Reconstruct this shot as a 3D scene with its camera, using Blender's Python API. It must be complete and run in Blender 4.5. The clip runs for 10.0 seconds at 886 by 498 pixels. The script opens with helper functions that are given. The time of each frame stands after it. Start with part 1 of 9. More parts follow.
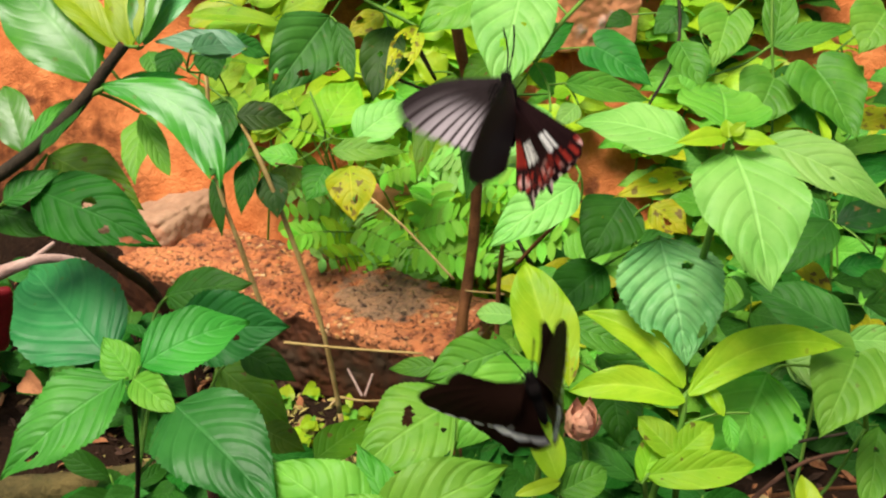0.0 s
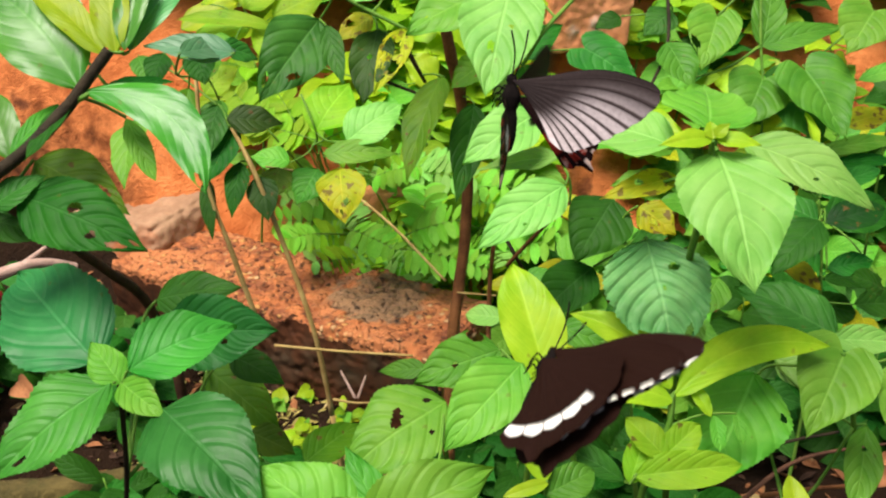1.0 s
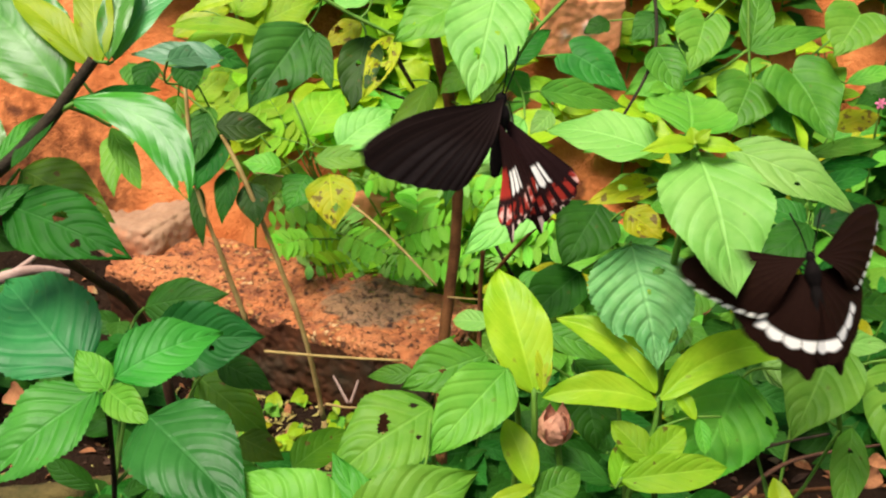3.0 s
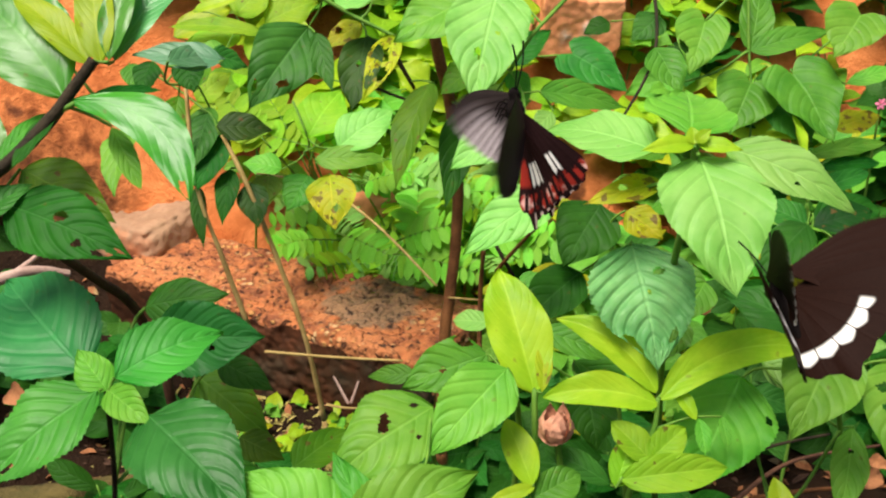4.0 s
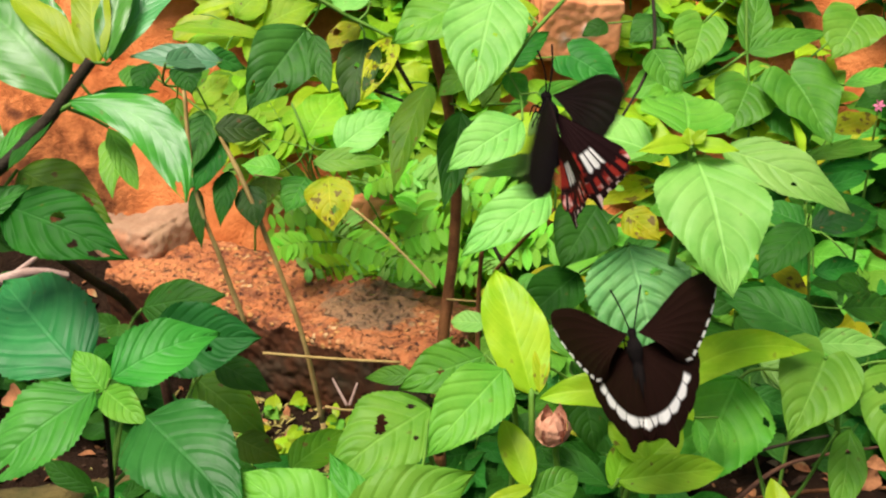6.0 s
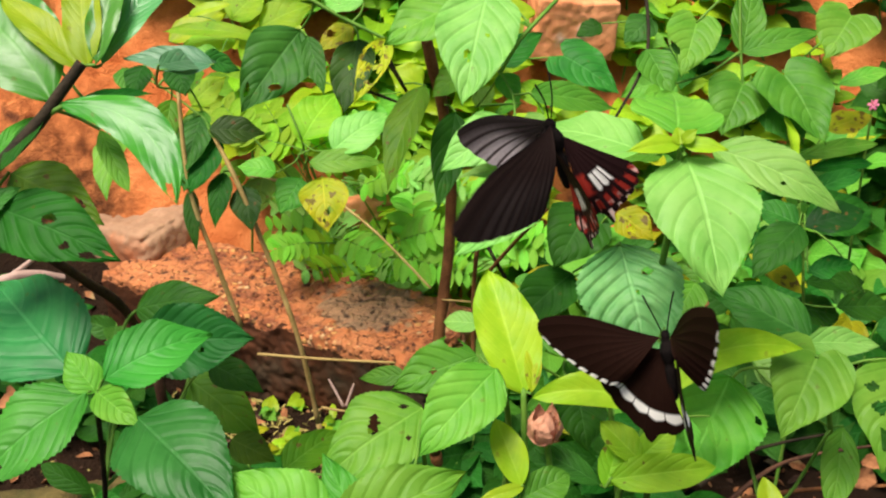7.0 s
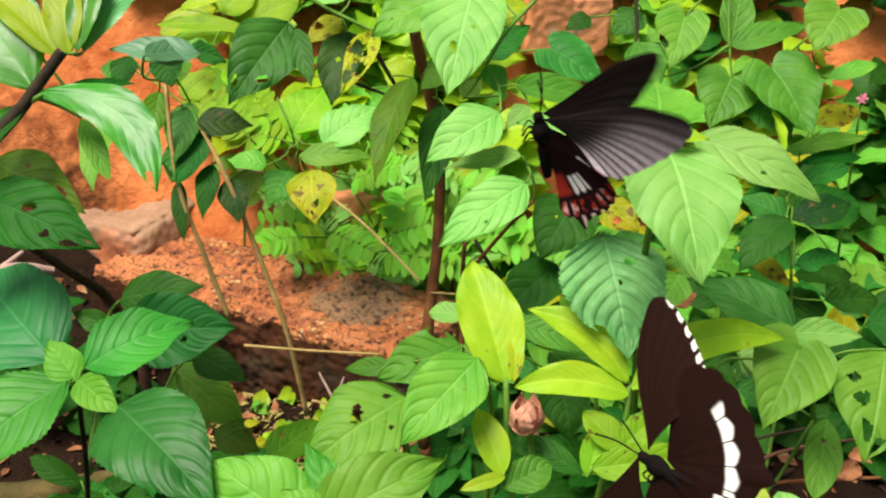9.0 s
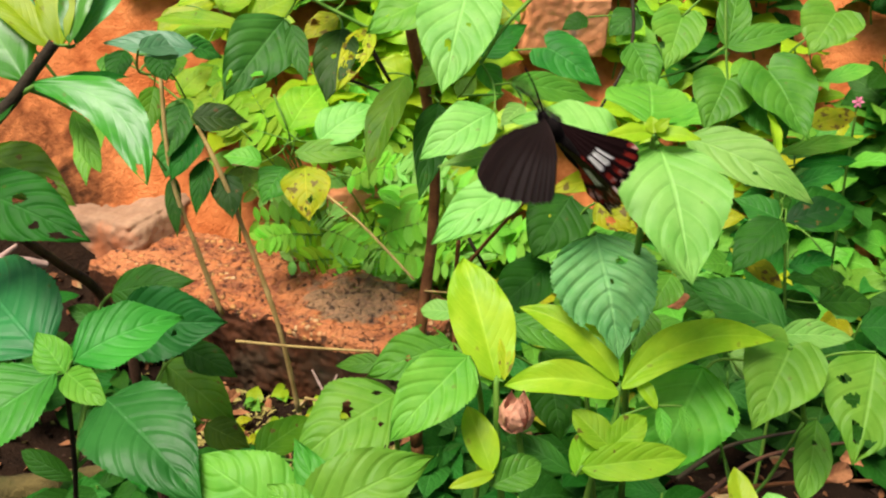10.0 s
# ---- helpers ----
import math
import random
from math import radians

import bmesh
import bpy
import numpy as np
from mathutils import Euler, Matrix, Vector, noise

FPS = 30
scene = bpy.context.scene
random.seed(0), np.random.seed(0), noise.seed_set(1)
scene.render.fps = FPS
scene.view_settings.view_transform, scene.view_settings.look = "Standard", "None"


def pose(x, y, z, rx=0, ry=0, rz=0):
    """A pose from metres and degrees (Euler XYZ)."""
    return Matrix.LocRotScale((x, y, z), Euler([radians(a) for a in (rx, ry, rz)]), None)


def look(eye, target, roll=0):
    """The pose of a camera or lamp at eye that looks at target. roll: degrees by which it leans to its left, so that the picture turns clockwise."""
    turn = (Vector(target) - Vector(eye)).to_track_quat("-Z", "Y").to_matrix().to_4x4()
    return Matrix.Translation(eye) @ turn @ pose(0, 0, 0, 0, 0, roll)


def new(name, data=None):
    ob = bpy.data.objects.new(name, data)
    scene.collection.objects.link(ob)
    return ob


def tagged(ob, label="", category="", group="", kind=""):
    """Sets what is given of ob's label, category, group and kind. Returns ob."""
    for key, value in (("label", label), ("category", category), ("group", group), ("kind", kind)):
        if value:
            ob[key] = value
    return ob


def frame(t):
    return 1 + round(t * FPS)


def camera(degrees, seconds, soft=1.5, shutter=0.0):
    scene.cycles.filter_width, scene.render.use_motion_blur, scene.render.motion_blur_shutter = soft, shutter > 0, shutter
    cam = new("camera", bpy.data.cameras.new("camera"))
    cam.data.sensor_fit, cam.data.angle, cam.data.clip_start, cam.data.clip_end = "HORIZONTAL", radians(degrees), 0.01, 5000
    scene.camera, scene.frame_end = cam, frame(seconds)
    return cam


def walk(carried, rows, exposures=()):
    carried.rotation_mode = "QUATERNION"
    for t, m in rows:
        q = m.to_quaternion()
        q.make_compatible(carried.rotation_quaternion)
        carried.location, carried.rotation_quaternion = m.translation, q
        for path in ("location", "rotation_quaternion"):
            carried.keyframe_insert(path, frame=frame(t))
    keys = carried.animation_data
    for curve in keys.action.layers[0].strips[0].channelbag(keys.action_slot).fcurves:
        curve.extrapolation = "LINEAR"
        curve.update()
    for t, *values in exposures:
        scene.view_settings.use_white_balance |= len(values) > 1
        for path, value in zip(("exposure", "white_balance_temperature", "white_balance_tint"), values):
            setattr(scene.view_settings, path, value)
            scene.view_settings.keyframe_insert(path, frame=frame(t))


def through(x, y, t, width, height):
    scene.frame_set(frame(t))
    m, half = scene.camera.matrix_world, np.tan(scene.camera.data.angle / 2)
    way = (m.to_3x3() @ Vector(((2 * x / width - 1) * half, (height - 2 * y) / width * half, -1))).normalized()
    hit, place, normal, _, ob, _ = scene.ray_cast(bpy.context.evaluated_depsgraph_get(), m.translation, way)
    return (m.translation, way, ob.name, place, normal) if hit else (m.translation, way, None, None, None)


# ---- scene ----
# ---- camera ----
cam = camera(50, 10.0, soft=2.2, shutter=0.5)
walk(cam, [
    (0, look((-0.00226, 0.01393, 0.40318), (-0.01135, 0.93871, 0.02278), 0.450)),
    (0.5, look((-0.00084, 0.01363, 0.40378), (-0.00822, 0.93824, 0.02293), 0.196)),
    (1, look((0.00155, 0.01319, 0.40421), (-0.00520, 0.93832, 0.02463), 0.150)),
    (1.5, look((0.00354, 0.01257, 0.40484), (-0.00213, 0.93796, 0.02586), 0.124)),
    (2, look((0.00515, 0.01219, 0.40522), (0.00010, 0.93814, 0.02760), -0.021)),
    (2.5, look((0.00619, 0.01199, 0.40598), (0.00135, 0.93813, 0.02883), -0.122)),
    (4, look((0.00634, 0.01143, 0.40551), (0.00063, 0.93831, 0.03018), -0.165)),
    (4.5, look((0.00612, 0.01132, 0.40513), (-0.00012, 0.93842, 0.03036), -0.133)),
    (5, look((0.00608, 0.01154, 0.40497), (-0.00013, 0.93894, 0.03094), -0.156)),
    (5.5, look((0.00646, 0.01140, 0.40494), (0.00045, 0.93912, 0.03171), -0.103)),
    (7, look((0.01075, 0.01004, 0.40508), (0.00411, 0.93839, 0.03344), -0.445)),
    (7.5, look((0.01205, 0.00979, 0.40413), (0.00624, 0.93827, 0.03278), -0.313)),
    (8, look((0.01329, 0.00915, 0.40343), (0.00760, 0.93733, 0.03134), -0.213)),
    (8.5, look((0.01500, 0.00852, 0.40292), (0.00856, 0.93627, 0.02976), -0.306)),
    (9, look((0.01642, 0.00850, 0.40253), (0.01146, 0.93599, 0.02872), -0.335)),
    (9.5, look((0.01748, 0.00861, 0.40220), (0.01433, 0.93572, 0.02743), -0.100)),
    (10, look((0.01873, 0.00837, 0.40141), (0.01593, 0.93597, 0.02784), 0.376)),
])

# ---- light: bright, softly clouded daylight from high above ----
world = bpy.data.worlds.new("sky")
world.use_nodes = True
scene.world = world
sky = world.node_tree.nodes.new("ShaderNodeTexSky")
sky.sky_type = "NISHITA"
sky.sun_disc = False
sky.sun_elevation, sky.sun_rotation = radians(65), radians(220)
sky.air_density, sky.dust_density, sky.ozone_density = 0.7, 4.0, 1.0
background = world.node_tree.nodes["Background"]
background.inputs["Strength"].default_value = 0.072
world.node_tree.links.new(sky.outputs[0], background.inputs["Color"])
sun = new("sun", bpy.data.lights.new("sun", "SUN"))
sun.data.energy, sun.data.angle, sun.data.color = 4.0, radians(30), (1.0, 0.925, 0.82)
sun.matrix_world = look((-0.95, -1.15, 3.2), (0, 0, 0))
scene.view_settings.exposure = 0.61


# ---- material tools ----
class Graph:
    """A small helper that adds nodes to one material."""

    def __init__(self, name, rough=0.5):
        self.mat = bpy.data.materials.new(name)
        self.mat.use_nodes = True
        self.tree = self.mat.node_tree
        self.bsdf = self.tree.nodes["Principled BSDF"]
        self.out = self.tree.nodes["Material Output"]
        self.bsdf.inputs["Roughness"].default_value = rough

    def node(self, kind, **props):
        n = self.tree.nodes.new("ShaderNode" + kind)
        for key, value in props.items():
            setattr(n, key, value)
        return n

    def put(self, socket, value):
        if isinstance(value, bpy.types.NodeSocket):
            self.tree.links.new(value, socket)
        elif isinstance(value, tuple) and len(value) == 3 and socket.type == "RGBA":
            socket.default_value = (*value, 1)
        else:
            socket.default_value = value

    def math(self, op, a, b=0.0, c=0.0):
        n = self.node("Math", operation=op)
        for socket, value in zip(n.inputs, (a, b, c)):
            self.put(socket, value)
        return n.outputs[0]

    def ramp(self, value, lo, hi, a=0.0, b=1.0):
        n = self.node("MapRange", interpolation_type="SMOOTHSTEP")
        for socket, v in zip(n.inputs, (value, lo, hi, a, b)):
            self.put(socket, v)
        return n.outputs[0]

    def mix(self, fac, a, b, blend="MIX"):
        n = self.node("Mix", data_type="RGBA", blend_type=blend)
        self.put(n.inputs[0], fac)
        self.put(n.inputs[6], a)
        self.put(n.inputs[7], b)
        return n.outputs[2]

    def noise(self, scale, detail=3.0, vector=None, rough=0.55):
        n = self.node("TexNoise")
        n.inputs["Scale"].default_value, n.inputs["Detail"].default_value = scale, detail
        n.inputs["Roughness"].default_value = rough
        if vector is not None:
            self.put(n.inputs["Vector"], vector)
        return n.outputs[0]

    def coords(self, which="Object"):
        return self.node("TexCoord").outputs[which]

    def random(self):
        return self.node("ObjectInfo").outputs["Random"]

    def bump(self, height, strength, distance):
        n = self.node("Bump")
        n.inputs["Strength"].default_value, n.inputs["Distance"].default_value = strength, distance
        self.put(n.inputs["Height"], height)
        self.put(self.bsdf.inputs["Normal"], n.outputs[0])
        return n.outputs[0]


def leaf_material(name, dark, light, rough=0.42, veins=7, vein_tint=0.35, relief=1.0, spots=0.0, through=0.35, spec=0.5):
    """A leaf: mottled blade, pale midrib and side veins, puckered between the veins, some light coming through."""
    dark, light = (tuple(min(1.0, c * k) for c, k in zip(tone, (1.04, 1.0, 1.12))) for tone in (dark, light))
    g = Graph(name, rough)
    uv = g.node("SeparateXYZ")
    g.put(uv.inputs[0], g.coords("UV"))
    along, side = uv.outputs[0], g.math("ABSOLUTE", g.math("MULTIPLY_ADD", uv.outputs[1], 2.0, -1.0))
    rib = g.ramp(side, 0.015, 0.06, 1.0, 0.0)
    run = g.math("SUBTRACT", g.math("MULTIPLY", along, float(veins)), g.math("MULTIPLY", g.math("POWER", side, 1.3), veins * 0.34))
    gap = g.math("MULTIPLY", g.math("PINGPONG", run, 0.5), 2.0)
    line = g.ramp(gap, 0.015, 0.075, 1.0, 0.0)
    vein = g.math("MAXIMUM", rib, g.math("MULTIPLY", line, 0.7))
    big, fine = g.noise(55.0, 3.0, g.coords()), g.noise(600.0, 3.0, g.coords())
    tone = g.math("ADD", g.math("MULTIPLY", g.ramp(big, 0.3, 0.7), 0.75), g.math("MULTIPLY", fine, 0.3))
    base = g.mix(tone, dark, light)
    pale = tuple(min(1.0, c * 1.5 + 0.06) for c in light)
    base = g.mix(g.math("MULTIPLY", vein, vein_tint), base, pale)
    speck = g.ramp(g.noise(220.0, 2.0, g.coords()), 0.70 - spots * 0.22, 0.76 - spots * 0.2)
    base = g.mix(g.math("MULTIPLY", speck, 0.8 if spots else 0.35), base, (0.13, 0.07, 0.02))
    tint = g.node("HueSaturation")
    rnd = g.random()
    g.put(tint.inputs["Hue"], g.math("MULTIPLY_ADD", rnd, 0.03, 0.485))
    g.put(tint.inputs["Value"], g.math("MULTIPLY_ADD", rnd, 0.4, 0.8))
    g.put(tint.inputs["Color"], base)
    colour = tint.outputs[0]
    g.put(g.bsdf.inputs["Base Color"], colour)
    g.put(g.bsdf.inputs["Roughness"], g.math("MULTIPLY_ADD", fine, 0.25, rough - 0.12))
    g.bsdf.inputs["Specular IOR Level"].default_value = spec
    swell = g.ramp(gap, 0.0, 0.55)
    height = g.math("ADD", g.math("MULTIPLY", swell, 0.7), g.math("MULTIPLY", fine, 0.25))
    height = g.math("SUBTRACT", height, g.math("MULTIPLY", rib, 0.8))
    normal = g.bump(height, 0.45 * relief, 0.0010)
    clear = g.node("BsdfTranslucent")
    g.put(clear.inputs["Color"], g.mix(1.0, colour, (1.25, 1.0, 0.4), "MULTIPLY"))
    g.put(clear.inputs["Normal"], normal)
    both = g.node("MixShader")
    both.inputs[0].default_value = through
    g.tree.links.new(g.bsdf.outputs[0], both.inputs[1])
    g.tree.links.new(clear.outputs[0], both.inputs[2])
    g.tree.links.new(both.outputs[0], g.out.inputs["Surface"])
    return g.mat


def rough_material(name, dark, light, accent=None, scale=30.0, rough=0.85, relief=0.6, depth=0.004, amount=0.5, pits=0.0):
    """Earth, stone, bark: two tones at two scales, patches of an accent colour, relief and pits."""
    g = Graph(name, rough)
    where = g.coords()
    big, fine = g.noise(scale, 4.0, where), g.noise(scale * 9, 4.0, where, 0.65)
    tone = g.math("ADD", g.math("MULTIPLY", g.ramp(big, 0.3, 0.7), 0.65), g.math("MULTIPLY", g.ramp(fine, 0.3, 0.7), 0.35))
    base = g.mix(tone, dark, light)
    if accent:
        patch = g.ramp(g.noise(scale * 0.45, 5.0, where), 0.62 - amount * 0.2, 0.70 - amount * 0.1)
        base = g.mix(patch, base, accent)
    height = g.math("ADD", g.math("MULTIPLY", big, 0.5), g.math("MULTIPLY", fine, 0.5))
    if pits:
        pit = g.math("MULTIPLY", g.ramp(g.noise(scale * 3.2, 6.0, where, 0.7), 0.56, 0.68), pits)
        grain = g.ramp(g.noise(scale * 5.5, 5.0, where, 0.7), 0.50, 0.66)
        base = g.mix(grain, base, tuple(min(1.0, c * k) for c, k in zip(light, (1.4, 1.6, 1.6))))
        base = g.mix(pit, base, tuple(c * 0.25 for c in dark))
        height = g.math("SUBTRACT", height, pit)
    g.put(g.bsdf.inputs["Base Color"], base)
    g.bsdf.inputs["Specular IOR Level"].default_value = 0.2
    g.bump(height, relief, depth)
    return g.mat


LEAF_DEEP = leaf_material("leaf_deep", (0.020, 0.125, 0.012), (0.058, 0.24, 0.026), 0.46, 6, 0.34, 1.0, spec=0.16)
LEAF_MID = leaf_material("leaf_mid", (0.042, 0.21, 0.012), (0.112, 0.35, 0.028), 0.46, 6, 0.3, 1.0, spec=0.22)
LEAF_FRESH = leaf_material("leaf_fresh", (0.078, 0.33, 0.016), (0.195, 0.48, 0.045), 0.48, 6, 0.28, 0.9, spec=0.24)
LEAF_PALE = leaf_material("leaf_pale", (0.145, 0.43, 0.05), (0.285, 0.58, 0.115), 0.5, 6, 0.32, 0.9, spec=0.3)
LEAF_LIME = leaf_material("leaf_lime", (0.22, 0.47, 0.008), (0.46, 0.66, 0.025), 0.42, 9, 0.2, 0.25, 0.0, 0.42, 0.25)
LEAF_GLOSS = leaf_material("leaf_gloss", (0.03, 0.20, 0.010), (0.09, 0.34, 0.025), 0.32, 8, 0.2, 0.15, 0.0, 0.3, 0.4)
LEAF_GLOSS2 = leaf_material("leaf_gloss_blue", (0.03, 0.22, 0.03), (0.10, 0.38, 0.09), 0.36, 9, 0.25, 0.4, 0.0, 0.3, 0.5)
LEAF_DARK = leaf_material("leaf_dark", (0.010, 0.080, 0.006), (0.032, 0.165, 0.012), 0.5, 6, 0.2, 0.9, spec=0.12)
LEAF_SPECKLED = leaf_material("leaf_speckled", (0.004, 0.030, 0.004), (0.014, 0.075, 0.008), 0.5, 6, 0.1, 0.3, 0.3, spec=0.1)
LEAF_FERN = leaf_material("leaf_fern", (0.11, 0.42, 0.018), (0.25, 0.60, 0.045), 0.5, 6, 0.2, 0.5, spec=0.2)
HERB_DEEP = leaf_material("herb_deep", (0.013, 0.135, 0.020), (0.042, 0.27, 0.045), 0.42, 7, 0.25, 0.9, spec=0.28)
HERB_MID = leaf_material("herb_mid", (0.028, 0.20, 0.014), (0.082, 0.36, 0.034), 0.44, 7, 0.25, 0.9, spec=0.26)
LEAF_OLIVE = leaf_material("leaf_olive", (0.05, 0.17, 0.005), (0.12, 0.27, 0.010), 0.52, 6, 0.25, 0.7, 0.15, spec=0.2)
LEAF_UMBER = leaf_material("leaf_umber", (0.014, 0.05, 0.004), (0.04, 0.10, 0.008), 0.52, 6, 0.2, 0.6, 0.2, spec=0.2)
LEAF_SICK = leaf_material("leaf_sick", (0.22, 0.38, 0.008), (0.52, 0.48, 0.012), 0.5, 6, 0.25, 0.6, 0.6, spec=0.2)
LEAF_CRINKLE = leaf_material("leaf_crinkle", (0.09, 0.40, 0.10), (0.26, 0.62, 0.20), 0.42, 8, 0.3, 1.4, spec=0.25)
LEAF_YELLOW = leaf_material("leaf_yellow", (0.16, 0.42, 0.010), (0.32, 0.56, 0.025), 0.52, 6, 0.25, 0.6, 0.1, 0.45, spec=0.2)
LEAF_DUST = leaf_material("leaf_dust", (0.05, 0.20, 0.06), (0.15, 0.32, 0.15), 0.4, 6, 0.2, 0.8, spec=0.35)
STEM_GREEN = rough_material("stem_green", (0.07, 0.20, 0.02), (0.16, 0.30, 0.04), None, 120, 0.55, 0.3, 0.001)
STEM_STRAW = rough_material("stem_straw", (0.32, 0.20, 0.06), (0.56, 0.40, 0.15), None, 120, 0.7, 0.4, 0.001)
BARK = rough_material("bark", (0.045, 0.02, 0.012), (0.12, 0.055, 0.03), None, 90, 0.8, 0.6, 0.002)
BARK_DARK = rough_material("bark_dark", (0.012, 0.010, 0.006), (0.05, 0.035, 0.018), None, 90, 0.75, 0.6, 0.002)
BARK_RED = rough_material("bark_red", (0.09, 0.032, 0.010), (0.26, 0.105, 0.035), None, 90, 0.7, 0.5, 0.002)


def soil_material():
    """Red laterite earth on the bank; dark earth with roots and rot on the level ground before it, plant shade painted
    into its colour.
    """
    g = Graph("soil", 0.92)
    where = g.coords()
    big, mid, fine = g.noise(11.0, 4.0, where), g.noise(60.0, 4.0, where), g.noise(400.0, 4.0, where, 0.65)
    tone = g.math("ADD", g.math("MULTIPLY", g.ramp(big, 0.3, 0.7), 0.5), g.math("MULTIPLY", g.ramp(mid, 0.3, 0.7), 0.5))
    red = g.mix(tone, (0.48, 0.110, 0.026), (0.86, 0.29, 0.095))
    red = g.mix(g.ramp(g.noise(23.0, 5.0, where), 0.60, 0.72), red, (0.22, 0.07, 0.03))
    # rotted earth, coloured near black to carry the shade under the plants too
    humus_shade = g.mix(mid, (0.006, 0.0035, 0.002), (0.040, 0.019, 0.009))
    humus_shade = g.mix(g.ramp(fine, 0.58, 0.78), humus_shade, (0.10, 0.05, 0.028))
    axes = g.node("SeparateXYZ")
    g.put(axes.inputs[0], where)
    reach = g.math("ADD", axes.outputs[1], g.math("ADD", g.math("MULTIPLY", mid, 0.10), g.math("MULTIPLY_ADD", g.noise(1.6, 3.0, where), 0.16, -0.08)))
    # at the left the dark colour reaches further back, painting a shaded hollow
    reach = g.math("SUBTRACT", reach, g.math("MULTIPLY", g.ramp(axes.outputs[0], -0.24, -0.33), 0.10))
    g.put(g.bsdf.inputs["Base Color"], g.mix(g.ramp(reach, 0.80, 0.89), humus_shade, red))
    g.bsdf.inputs["Specular IOR Level"].default_value = 0.12
    g.bump(g.math("ADD", g.math("MULTIPLY", mid, 0.6), g.math("MULTIPLY", fine, 0.4)), 0.9, 0.012)
    return g.mat


SOIL = soil_material()
CRUMB = rough_material("leaf_crumb", (0.16, 0.15, 0.03), (0.46, 0.36, 0.12), None, 90.0, 0.8, 0.3, 0.001)
CLOD = rough_material("clod", (0.02, 0.012, 0.008), (0.10, 0.05, 0.03), None, 60.0, 0.9, 0.5, 0.002)


def laterite_material():
    """Broken laterite: orange and rust crumbs, ochre and cream grains, dark pits, one grey patch of old mortar."""
    g = Graph("laterite", 0.92)
    where = g.coords()
    big, mid, fine = g.noise(16.0, 3.0, where), g.noise(70.0, 4.0, where, 0.6), g.noise(330.0, 4.0, where, 0.65)
    base = g.mix(g.ramp(mid, 0.35, 0.65), (0.17, 0.042, 0.014), (0.50, 0.155, 0.045))
    base = g.mix(g.ramp(big, 0.46, 0.60), base, (0.48, 0.165, 0.055))
    crumbs = g.node("TexVoronoi")
    crumbs.inputs["Scale"].default_value = 165.0
    g.put(crumbs.inputs["Vector"], where)
    pick = g.node("SeparateColor")
    g.put(pick.inputs[0], crumbs.outputs["Color"])
    core = g.ramp(crumbs.outputs["Distance"], 0.55, 0.25)
    some = g.ramp(g.noise(24.0, 3.0, where), 0.42, 0.58)
    base = g.mix(g.math("MULTIPLY", some, g.math("MULTIPLY", core, g.ramp(pick.outputs[0], 0.55, 0.62))), base, (0.58, 0.29, 0.085))
    base = g.mix(g.math("MULTIPLY", some, g.math("MULTIPLY", core, g.ramp(pick.outputs[1], 0.80, 0.84))), base, (0.60, 0.36, 0.17))
    axes = g.node("SeparateXYZ")
    g.put(axes.inputs[0], where)
    off = g.node("VectorMath", operation="DISTANCE")
    g.put(off.inputs[0], where)
    off.inputs[1].default_value = (0.085, 0.010, 0.065)
    grey = g.ramp(g.math("ADD", off.outputs["Value"], g.math("MULTIPLY_ADD", mid, 0.07, -0.035)), 0.030, 0.048, 1.0, 0.0)
    base = g.mix(g.math("MULTIPLY", grey, 0.72), base, g.mix(fine, (0.13, 0.085, 0.045), (0.33, 0.235, 0.13)))
    pit = g.ramp(g.noise(105.0, 5.0, where, 0.65), 0.585, 0.66)
    base = g.mix(g.math("MULTIPLY", pit, 0.85), base, (0.035, 0.014, 0.008))
    base = g.mix(g.ramp(fine, 0.40, 0.75, 0.0, 0.22), base, (0.60, 0.28, 0.11))
    g.put(g.bsdf.inputs["Base Color"], base)
    height = g.math("ADD", g.math("MULTIPLY", mid, 0.5), g.math("MULTIPLY", fine, 0.3))
    g.bump(g.math("SUBTRACT", g.math("ADD", height, g.math("MULTIPLY", core, 0.35)), pit), 1.0, 0.006)
    return g.mat


LATERITE = laterite_material()
# front of the laterite block: its shade put into a darker brown
LATERITE_SHADED = rough_material("laterite_shaded", (0.022, 0.008, 0.003), (0.085, 0.026, 0.008), (0.045, 0.030, 0.016), 18.0, 0.85, 0.3, 0.003, 0.30)
LATERITE_PALE = rough_material("laterite_pale", (0.64, 0.21, 0.08), (0.88, 0.38, 0.18), (0.88, 0.72, 0.62), 20.0, 0.9, 0.5, 0.004, 0.05)
STONE = rough_material("stone", (0.24, 0.13, 0.075), (0.42, 0.25, 0.15), (0.45, 0.15, 0.06), 16.0, 0.9, 0.5, 0.005, 0.3)
DRY = rough_material("dry_leaf", (0.12, 0.045, 0.018), (0.40, 0.17, 0.07), (0.4, 0.30, 0.14), 60.0, 0.8, 0.4, 0.002, 0.5)
DEADWOOD = rough_material("deadwood", (0.05, 0.042, 0.014), (0.15, 0.11, 0.035), (0.05, 0.07, 0.015), 22.0, 0.9, 0.9, 0.008, 0.4)
PALE_WOOD = rough_material("pale_wood", (0.30, 0.18, 0.14), (0.55, 0.38, 0.31), None, 40.0, 0.8, 0.5, 0.003)
BUD_PINK = rough_material("bud_pink", (0.42, 0.15, 0.08), (0.80, 0.42, 0.27), (0.55, 0.50, 0.16), 70.0, 0.7, 0.5, 0.002, 0.4)
RED_SCRAP = rough_material("red_scrap", (0.10, 0.003, 0.005), (0.24, 0.008, 0.012), None, 60.0, 0.6, 0.3, 0.002)
PETAL = rough_material("petal", (0.75, 0.16, 0.30), (0.85, 0.35, 0.45), None, 80.0, 0.6, 0.2, 0.001)


